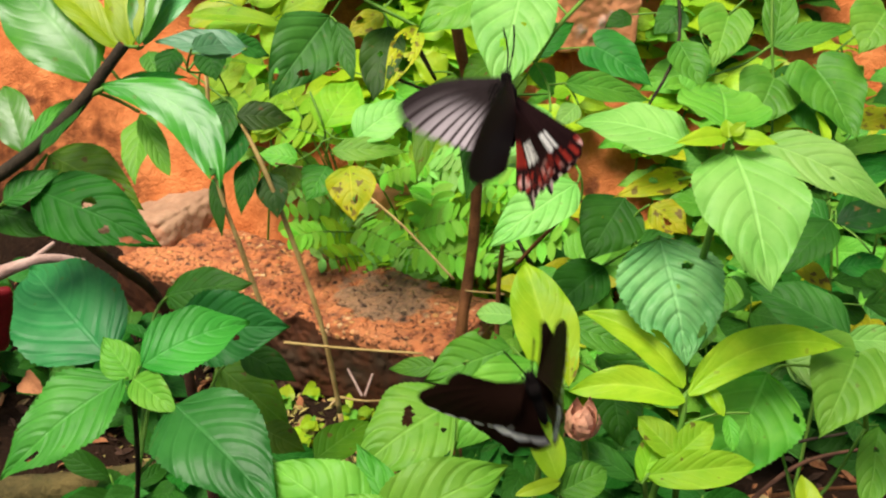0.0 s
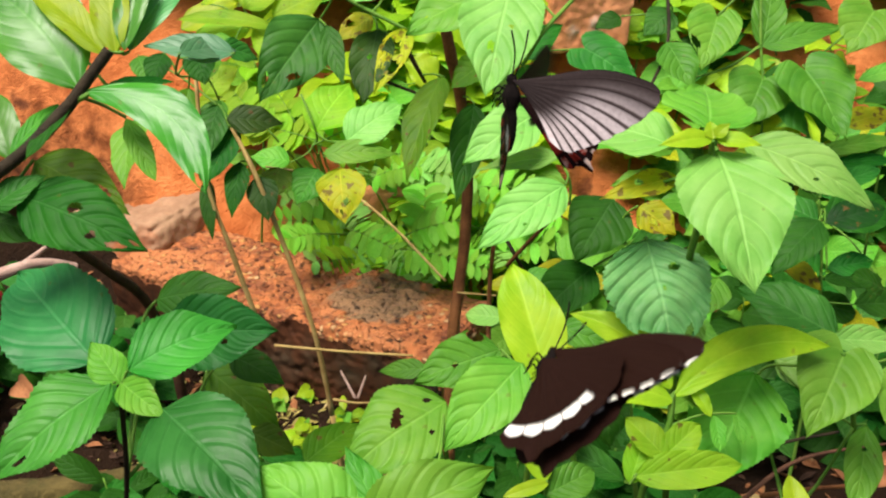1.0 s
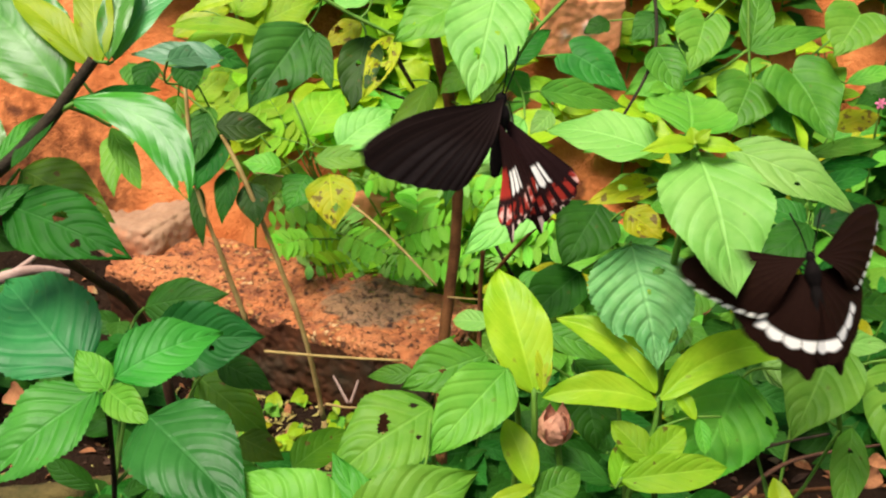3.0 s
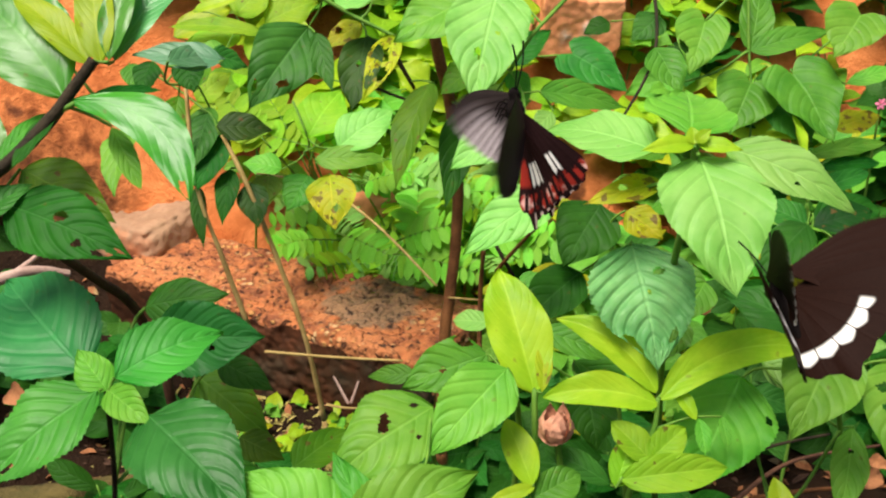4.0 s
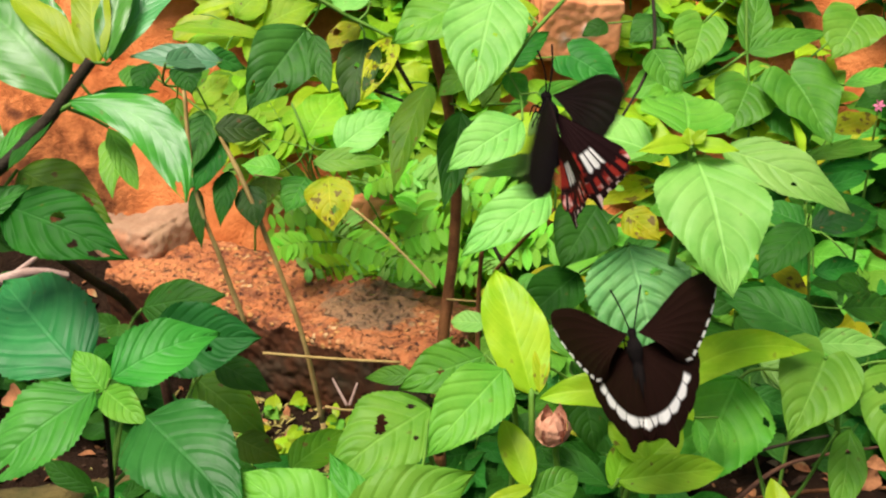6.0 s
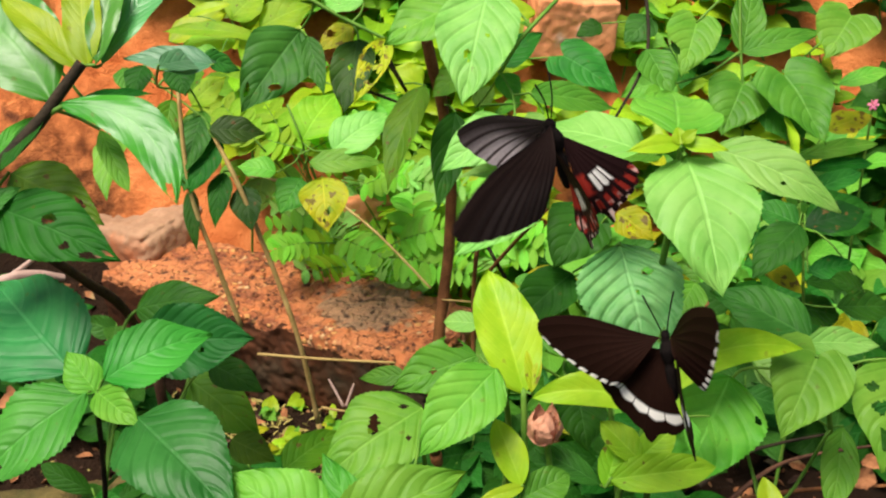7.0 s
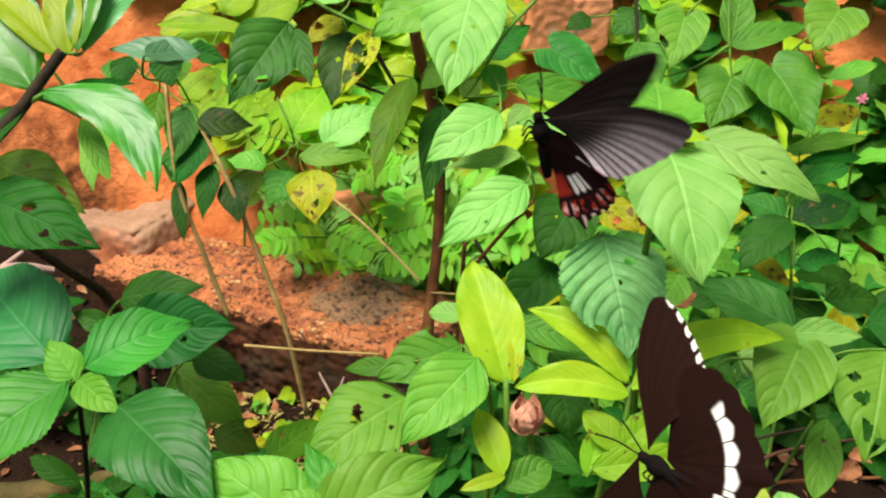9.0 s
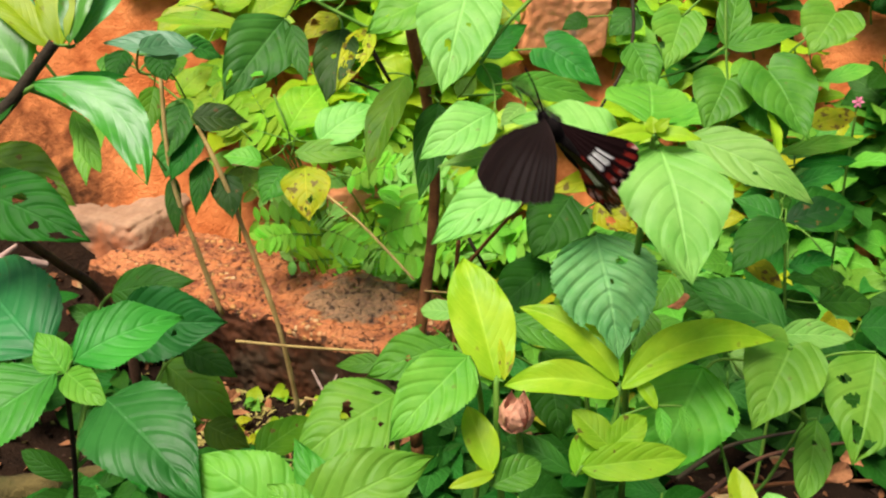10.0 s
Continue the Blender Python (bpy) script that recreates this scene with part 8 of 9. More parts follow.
    walk(female_parts["left_hindwing"], [
        (0, wing_pose("left_hindwing", 58, 7)), (0.1, wing_pose("left_hindwing", 64, 7)), (0.2, wing_pose("left_hindwing", 70, 7)), (0.3, wing_pose("left_hindwing", 76, 7)),
        (0.4, wing_pose("left_hindwing", 82, 7)), (0.5, wing_pose("left_hindwing", 62, 7)), (0.6, wing_pose("left_hindwing", 77, 13)), (0.7, wing_pose("left_hindwing", 65, 19)),
        (0.8, wing_pose("left_hindwing", 54, 26)), (0.9, wing_pose("left_hindwing", 42, 32)), (1, wing_pose("left_hindwing", 31, 39)), (1.1, wing_pose("left_hindwing", 36, 29)),
        (1.2, wing_pose("left_hindwing", 41, 19)), (1.3, wing_pose("left_hindwing", 45, 9)), (1.4, wing_pose("left_hindwing", 50, -1)), (1.5, wing_pose("left_hindwing", 55, -10)),
        (1.6, wing_pose("left_hindwing", 56, -6)), (1.7, wing_pose("left_hindwing", 56, -1)), (1.8, wing_pose("left_hindwing", 56, 4)), (1.9, wing_pose("left_hindwing", 56, 9)),
        (2, wing_pose("left_hindwing", 56, 14)), (2.1, wing_pose("left_hindwing", 56, 14)), (2.2, wing_pose("left_hindwing", 56, 15)), (2.3, wing_pose("left_hindwing", 56, 15)),
        (2.4, wing_pose("left_hindwing", 56, 15)), (2.5, wing_pose("left_hindwing", 56, 16)), (2.6, wing_pose("left_hindwing", 56, 15)), (2.7, wing_pose("left_hindwing", 56, 14)),
        (2.8, wing_pose("left_hindwing", 56, 13)), (2.9, wing_pose("left_hindwing", 57, 13)), (3, wing_pose("left_hindwing", 57, 12)), (3.1, wing_pose("left_hindwing", 57, 11)),
        (3.2, wing_pose("left_hindwing", 57, 10)), (3.3, wing_pose("left_hindwing", 57, 10)), (3.4, wing_pose("left_hindwing", 57, 9)), (3.5, wing_pose("left_hindwing", 57, 8)),
        (3.6, wing_pose("left_hindwing", 57, 7)), (3.7, wing_pose("left_hindwing", 58, 6)), (3.8, wing_pose("left_hindwing", 58, 6)), (3.9, wing_pose("left_hindwing", 58, 5)),
        (4, wing_pose("left_hindwing", 58, 4)), (4.1, wing_pose("left_hindwing", 61, 7)), (4.2, wing_pose("left_hindwing", 64, 10)), (4.3, wing_pose("left_hindwing", 66, 12)),
        (4.4, wing_pose("left_hindwing", 69, 15)), (4.5, wing_pose("left_hindwing", 72, 18)), (4.6, wing_pose("left_hindwing", 71, 13)), (4.7, wing_pose("left_hindwing", 70, 9)),
        (4.8, wing_pose("left_hindwing", 69, 5)), (4.9, wing_pose("left_hindwing", 68, 1)), (5, wing_pose("left_hindwing", 67, -4)), (5.1, wing_pose("left_hindwing", 64, -1)),
        (5.2, wing_pose("left_hindwing", 61, 1)), (5.3, wing_pose("left_hindwing", 58, 3)), (5.4, wing_pose("left_hindwing", 55, 6)), (5.5, wing_pose("left_hindwing", 52, 8)),
        (5.6, wing_pose("left_hindwing", 52, 8)), (5.7, wing_pose("left_hindwing", 52, 7)), (5.8, wing_pose("left_hindwing", 52, 7)), (5.9, wing_pose("left_hindwing", 52, 7)),
        (6, wing_pose("left_hindwing", 52, 7)), (6.1, wing_pose("left_hindwing", 52, 7)), (6.2, wing_pose("left_hindwing", 51, 6)), (6.3, wing_pose("left_hindwing", 51, 6)),
        (6.4, wing_pose("left_hindwing", 51, 6)), (6.5, wing_pose("left_hindwing", 51, 6)), (6.6, wing_pose("left_hindwing", 51, 5)), (6.7, wing_pose("left_hindwing", 51, 5)),
        (6.8, wing_pose("left_hindwing", 51, 5)), (6.9, wing_pose("left_hindwing", 51, 5)), (7, wing_pose("left_hindwing", 51, 5)), (7.1, wing_pose("left_hindwing", 57, 5)),
        (7.2, wing_pose("left_hindwing", 62, 6)), (7.3, wing_pose("left_hindwing", 68, 7)), (7.4, wing_pose("left_hindwing", 73, 8)), (7.5, wing_pose("left_hindwing", 79, 8)),
        (7.6, wing_pose("left_hindwing", 73, 12)), (7.7, wing_pose("left_hindwing", 66, 16)), (7.8, wing_pose("left_hindwing", 60, 19)), (7.9, wing_pose("left_hindwing", 54, 23)),
        (8, wing_pose("left_hindwing", 48, 26)), (8.1, wing_pose("left_hindwing", 49, 21)), (8.2, wing_pose("left_hindwing", 50, 15)), (8.3, wing_pose("left_hindwing", 52, 9)),
        (8.4, wing_pose("left_hindwing", 53, 3)), (8.5, wing_pose("left_hindwing", 54, -3)), (8.6, wing_pose("left_hindwing", 58, -1)), (8.7, wing_pose("left_hindwing", 63, 1)),
        (8.8, wing_pose("left_hindwing", 67, 3)), (8.9, wing_pose("left_hindwing", 71, 5)), (9, wing_pose("left_hindwing", 75, 6)), (9.1, wing_pose("left_hindwing", 70, 7)),
        (9.2, wing_pose("left_hindwing", 65, 8)), (9.3, wing_pose("left_hindwing", 60, 9)), (9.4, wing_pose("left_hindwing", 55, 10)), (9.5, wing_pose("left_hindwing", 50, 11)),
        (9.6, wing_pose("left_hindwing", 52, 7)), (9.7, wing_pose("left_hindwing", 53, 3)), (9.8, wing_pose("left_hindwing", 54, -1)), (9.9, wing_pose("left_hindwing", 55, -5)),
        (10, wing_pose("left_hindwing", 57, -8)),
    ])
    walk(female_parts["right_hindwing"], [
        (0, wing_pose("right_hindwing", 64, 7)), (0.1, wing_pose("right_hindwing", 68, 7)), (0.2, wing_pose("right_hindwing", 72, 7)), (0.3, wing_pose("right_hindwing", 76, 7)),
        (0.4, wing_pose("right_hindwing", 80, 7)), (0.5, wing_pose("right_hindwing", 108, 7)), (0.6, wing_pose("right_hindwing", 77, 13)), (0.7, wing_pose("right_hindwing", 69, 19)),
        (0.8, wing_pose("right_hindwing", 61, 26)), (0.9, wing_pose("right_hindwing", 53, 32)), (1, wing_pose("right_hindwing", 45, 39)), (1.1, wing_pose("right_hindwing", 48, 29)),
        (1.2, wing_pose("right_hindwing", 51, 19)), (1.3, wing_pose("right_hindwing", 55, 9)), (1.4, wing_pose("right_hindwing", 58, -1)), (1.5, wing_pose("right_hindwing", 62, -10)),
        (1.6, wing_pose("right_hindwing", 62, -6)), (1.7, wing_pose("right_hindwing", 62, -1)), (1.8, wing_pose("right_hindwing", 62, 4)), (1.9, wing_pose("right_hindwing", 62, 9)),
        (2, wing_pose("right_hindwing", 62, 14)), (2.1, wing_pose("right_hindwing", 62, 14)), (2.2, wing_pose("right_hindwing", 62, 15)), (2.3, wing_pose("right_hindwing", 62, 15)),
        (2.4, wing_pose("right_hindwing", 62, 15)), (2.5, wing_pose("right_hindwing", 62, 16)), (2.6, wing_pose("right_hindwing", 62, 15)), (2.7, wing_pose("right_hindwing", 62, 14)),
        (2.8, wing_pose("right_hindwing", 62, 13)), (2.9, wing_pose("right_hindwing", 63, 13)), (3, wing_pose("right_hindwing", 63, 12)), (3.1, wing_pose("right_hindwing", 63, 11)),
        (3.2, wing_pose("right_hindwing", 63, 10)), (3.3, wing_pose("right_hindwing", 63, 10)), (3.4, wing_pose("right_hindwing", 63, 9)), (3.5, wing_pose("right_hindwing", 63, 8)),
        (3.6, wing_pose("right_hindwing", 63, 7)), (3.7, wing_pose("right_hindwing", 63, 6)), (3.8, wing_pose("right_hindwing", 63, 6)), (3.9, wing_pose("right_hindwing", 63, 5)),
        (4, wing_pose("right_hindwing", 64, 4)), (4.1, wing_pose("right_hindwing", 65, 7)), (4.2, wing_pose("right_hindwing", 67, 10)), (4.3, wing_pose("right_hindwing", 69, 12)),
        (4.4, wing_pose("right_hindwing", 71, 15)), (4.5, wing_pose("right_hindwing", 73, 18)), (4.6, wing_pose("right_hindwing", 72, 13)), (4.7, wing_pose("right_hindwing", 72, 9)),
        (4.8, wing_pose("right_hindwing", 71, 5)), (4.9, wing_pose("right_hindwing", 70, 1)), (5, wing_pose("right_hindwing", 70, -4)), (5.1, wing_pose("right_hindwing", 68, -1)),
        (5.2, wing_pose("right_hindwing", 66, 1)), (5.3, wing_pose("right_hindwing", 64, 3)), (5.4, wing_pose("right_hindwing", 61, 6)), (5.5, wing_pose("right_hindwing", 59, 8)),
        (5.6, wing_pose("right_hindwing", 59, 8)), (5.7, wing_pose("right_hindwing", 59, 7)), (5.8, wing_pose("right_hindwing", 59, 7)), (5.9, wing_pose("right_hindwing", 59, 7)),
        (6, wing_pose("right_hindwing", 59, 7)), (6.1, wing_pose("right_hindwing", 59, 7)), (6.2, wing_pose("right_hindwing", 59, 6)), (6.3, wing_pose("right_hindwing", 59, 6)),
        (6.4, wing_pose("right_hindwing", 59, 6)), (6.5, wing_pose("right_hindwing", 59, 6)), (6.6, wing_pose("right_hindwing", 59, 5)), (6.7, wing_pose("right_hindwing", 59, 5)),
        (6.8, wing_pose("right_hindwing", 59, 5)), (6.9, wing_pose("right_hindwing", 59, 5)), (7, wing_pose("right_hindwing", 59, 5)), (7.1, wing_pose("right_hindwing", 63, 5)),
        (7.2, wing_pose("right_hindwing", 66, 6)), (7.3, wing_pose("right_hindwing", 70, 7)), (7.4, wing_pose("right_hindwing", 74, 8)), (7.5, wing_pose("right_hindwing", 78, 8)),
        (7.6, wing_pose("right_hindwing", 74, 12)), (7.7, wing_pose("right_hindwing", 69, 16)), (7.8, wing_pose("right_hindwing", 65, 19)), (7.9, wing_pose("right_hindwing", 61, 23)),
        (8, wing_pose("right_hindwing", 56, 26)), (8.1, wing_pose("right_hindwing", 57, 21)), (8.2, wing_pose("right_hindwing", 58, 15)), (8.3, wing_pose("right_hindwing", 59, 9)),
        (8.4, wing_pose("right_hindwing", 60, 3)), (8.5, wing_pose("right_hindwing", 61, -3)), (8.6, wing_pose("right_hindwing", 64, -1)), (8.7, wing_pose("right_hindwing", 67, 1)),
        (8.8, wing_pose("right_hindwing", 70, 3)), (8.9, wing_pose("right_hindwing", 73, 5)), (9, wing_pose("right_hindwing", 76, 6)), (9.1, wing_pose("right_hindwing", 72, 7)),
        (9.2, wing_pose("right_hindwing", 69, 8)), (9.3, wing_pose("right_hindwing", 65, 9)), (9.4, wing_pose("right_hindwing", 62, 10)), (9.5, wing_pose("right_hindwing", 58, 11)),
        (9.6, wing_pose("right_hindwing", 59, 7)), (9.7, wing_pose("right_hindwing", 60, 3)), (9.8, wing_pose("right_hindwing", 61, -1)), (9.9, wing_pose("right_hindwing", 62, -5)),
        (10, wing_pose("right_hindwing", 63, -8)),
    ])

    male_rows = [
        (0, pose(0.0223, 0.2604, 0.2581, 97.5, -19.9, 10.9)),
        (0.1, pose(0.0264, 0.2554, 0.2528, 93.7, -18.7, 10.1)),
        (0.2, pose(0.0229, 0.2539, 0.2548, 89.9, -17.5, 9.3)),
        (0.3, pose(0.0229, 0.2542, 0.2610, 86.2, -16.4, 8.4)),
        (0.4, pose(0.0203, 0.2535, 0.2646, 82.4, -15.3, 7.4)),
        (0.5, pose(0.0188, 0.2563, 0.2642, 78.6, -14.3, 6.4)),
        (0.6, pose(0.0196, 0.2551, 0.2622, 73.2, -2.0, 11.0)),
        (0.7, pose(0.0275, 0.2570, 0.2678, 68.4, 11.3, 14.6)),
        (0.8, pose(0.0314, 0.2572, 0.2693, 64.2, 25.0, 17.4)),
        (0.9, pose(0.0314, 0.2569, 0.2699, 60.1, 38.7, 19.2)),
        (1, pose(0.0291, 0.2451, 0.2747, 55.9, 51.8, 20.1)),
        (1.1, pose(0.0334, 0.2525, 0.2767, 46.8, 41.0, 11.7)),
        (1.2, pose(0.0337, 0.2523, 0.2768, 40.4, 29.2, 6.2)),
        (1.3, pose(0.0336, 0.2501, 0.2799, 35.8, 16.8, 2.6)),
        (1.4, pose(0.0409, 0.2485, 0.2847, 32.1, 4.4, 0.1)),
        (1.5, pose(0.0434, 0.2449, 0.2863, 29.1, -7.6, -1.5)),
        (1.6, pose(0.0495, 0.2517, 0.2791, 39.0, -5.3, -3.7)),
        (1.7, pose(0.0566, 0.2617, 0.2825, 49.1, -2.5, -5.4)),
        (1.8, pose(0.0583, 0.2700, 0.2817, 59.1, 0.5, -6.6)),
        (1.9, pose(0.0610, 0.2780, 0.2801, 68.9, 3.7, -7.2)),
        (2, pose(0.0665, 0.2780, 0.2881, 78.6, 6.8, -7.3)),
        (2.1, pose(0.0828, 0.2910, 0.2895, 80.7, 4.3, -4.4)),
        (2.2, pose(0.0789, 0.2675, 0.2972, 82.8, 1.7, -1.6)),
        (2.3, pose(0.0906, 0.2696, 0.3011, 84.7, -1.0, 1.1)),
        (2.4, pose(0.0905, 0.2711, 0.3036, 86.5, -3.8, 3.7)),
        (2.5, pose(0.0943, 0.2697, 0.3021, 88.1, -6.6, 6.3)),
        (2.6, pose(0.0905, 0.2644, 0.3031, 84.4, -7.1, 5.6)),
        (2.7, pose(0.0985, 0.2570, 0.3016, 80.6, -7.6, 5.0)),
        (2.8, pose(0.1114, 0.2763, 0.2918, 76.7, -8.1, 4.4)),
        (2.9, pose(0.1136, 0.2762, 0.2924, 72.8, -8.7, 3.9)),
        (3, pose(0.1163, 0.2757, 0.2918, 68.8, -9.3, 3.3)),
        (3.1, pose(0.1210, 0.2745, 0.2898, 64.9, -10.0, 2.9)),
        (3.2, pose(0.1263, 0.2730, 0.2871, 60.9, -10.7, 2.4)),
        (3.3, pose(0.1248, 0.2724, 0.2866, 56.9, -11.4, 2.0)),
        (3.4, pose(0.1213, 0.2724, 0.2876, 52.9, -12.2, 1.7)),
        (3.5, pose(0.1181, 0.2728, 0.2894, 48.9, -12.9, 1.4)),
        (3.6, pose(0.1162, 0.2729, 0.2905, 44.9, -13.7, 1.2)),
        (3.7, pose(0.1158, 0.2724, 0.2901, 41.0, -14.5, 1.0)),
        (3.8, pose(0.1145, 0.2744, 0.2880, 37.1, -15.3, 0.9)),
        (3.9, pose(0.1113, 0.2714, 0.2898, 33.2, -16.1, 0.8)),
        (4, pose(0.0999, 0.2585, 0.2929, 29.4, -16.9, 0.8)),
        (4.1, pose(0.1023, 0.2651, 0.2848, 26.2, -24.0, -1.5)),
        (4.2, pose(0.0852, 0.2623, 0.2797, 23.1, -31.3, -3.6)),
        (4.3, pose(0.0900, 0.2568, 0.2759, 20.0, -38.8, -5.4)),
        (4.4, pose(0.0846, 0.2586, 0.2751, 16.9, -46.3, -6.9)),
        (4.5, pose(0.0840, 0.2581, 0.2841, 13.6, -53.8, -7.9)),
        (4.6, pose(0.0832, 0.2725, 0.2796, 32.8, -45.4, -13.5)),
        (4.7, pose(0.0841, 0.2759, 0.2789, 49.6, -35.6, -14.8)),
        (4.8, pose(0.0723, 0.2752, 0.2686, 65.0, -25.6, -12.7)),
        (4.9, pose(0.0709, 0.2779, 0.2661, 79.4, -16.7, -8.2)),
        (5, pose(0.0694, 0.2755, 0.2642, 92.9, -9.7, -2.3)),
        (5.1, pose(0.0531, 0.2728, 0.2646, 85.4, -9.2, 1.1)),
        (5.2, pose(0.0587, 0.2676, 0.2634, 77.9, -8.3, 4.5)),
        (5.3, pose(0.0569, 0.2662, 0.2635, 70.4, -7.0, 7.6)),
        (5.4, pose(0.0522, 0.2615, 0.2636, 63.1, -5.2, 10.6)),
        (5.5, pose(0.0501, 0.2616, 0.2637, 56.0, -3.2, 13.3)),
        (5.6, pose(0.0569, 0.2697, 0.2622, 57.5, -4.2, 11.7)),
        (5.7, pose(0.0618, 0.2711, 0.2664, 59.0, -5.1, 10.1)),
        (5.8, pose(0.0627, 0.2676, 0.2667, 60.5, -6.1, 8.4)),
        (5.9, pose(0.0643, 0.2677, 0.2678, 62.1, -6.9, 6.7)),
        (6, pose(0.0639, 0.2682, 0.2698, 63.7, -7.8, 5.0)),
        (6.1, pose(0.0633, 0.2685, 0.2715, 65.4, -8.5, 3.2)),
        (6.2, pose(0.0640, 0.2682, 0.2716, 67.1, -9.3, 1.5)),
        (6.3, pose(0.0665, 0.2674, 0.2706, 68.8, -10.0, -0.4)),
        (6.4, pose(0.0684, 0.2668, 0.2697, 70.5, -10.6, -2.2)),
        (6.5, pose(0.0685, 0.2667, 0.2704, 72.2, -11.2, -4.0)),
        (6.6, pose(0.0676, 0.2671, 0.2724, 74.0, -11.7, -5.9)),
        (6.7, pose(0.0681, 0.2674, 0.2742, 75.8, -12.1, -7.8)),
        (6.8, pose(0.0708, 0.2694, 0.2719, 77.6, -12.5, -9.7)),
        (6.9, pose(0.0742, 0.2695, 0.2729, 79.4, -12.9, -11.6)),
        (7, pose(0.0776, 0.2703, 0.2678, 81.2, -13.2, -13.5)),
        (7.1, pose(0.0717, 0.2571, 0.2693, 84.1, -13.3, -8.4)),
        (7.2, pose(0.0696, 0.2514, 0.2738, 87.1, -13.7, -3.3)),
        (7.3, pose(0.0745, 0.2569, 0.2772, 90.0, -14.4, 1.8)),
        (7.4, pose(0.0763, 0.2573, 0.2763, 92.9, -15.3, 6.9)),
        (7.5, pose(0.0821, 0.2565, 0.2731, 95.7, -16.4, 11.9)),
        (7.6, pose(0.0908, 0.2581, 0.2729, 83.1, -17.3, 9.5)),
        (7.7, pose(0.0880, 0.2593, 0.2726, 69.9, -18.7, 7.2)),
        (7.8, pose(0.0928, 0.2586, 0.2754, 56.4, -20.6, 5.2)),
        (7.9, pose(0.0958, 0.2599, 0.2673, 43.0, -22.8, 3.8)),
        (8, pose(0.0853, 0.2497, 0.2742, 30.1, -25.2, 3.0)),
        (8.1, pose(0.0967, 0.2601, 0.2688, 35.8, -20.8, 18.4)),
        (8.2, pose(0.0893, 0.2400, 0.2770, 43.1, -17.8, 35.4)),
        (8.3, pose(0.0910, 0.2358, 0.2710, 51.3, -16.9, 53.1)),
        (8.4, pose(0.0968, 0.2347, 0.2727, 59.0, -18.4, 70.2)),
        (8.5, pose(0.0876, 0.2410, 0.2655, 65.5, -21.5, 85.6)),
        (8.6, pose(0.0853, 0.2434, 0.2619, 53.7, -14.0, 76.8)),
        (8.7, pose(0.0802, 0.2488, 0.2514, 39.8, -8.0, 65.9)),
        (8.8, pose(0.0700, 0.2472, 0.2504, 24.7, -4.8, 53.5)),
        (8.9, pose(0.0754, 0.2452, 0.2430, 9.8, -4.9, 41.1)),
        (9, pose(0.0693, 0.2148, 0.2594, -3.5, -7.7, 30.2)),
        (9.1, pose(0.0860, 0.2419, 0.2323, -3.5, -7.7, 30.2)),
        (9.2, pose(0.0822, 0.2490, 0.2232, -3.5, -7.7, 30.2)),
        (9.3, pose(0.0650, 0.2476, 0.2077, -3.5, -7.7, 30.2)),
        (9.4, pose(0.0541, 0.2466, 0.1774, -3.5, -7.7, 30.2)),
        (9.5, pose(0.0537, 0.2542, 0.0977, -3.5, -7.7, 30.2)),
        (9.7, pose(0.0533, 0.2439, 0.0721, -3.5, -7.7, 30.2)),
        (10, pose(0.0510, 0.2297, 0.0363, -3.5, -7.7, 30.2)),
    ]
    walk(male, male_rows)
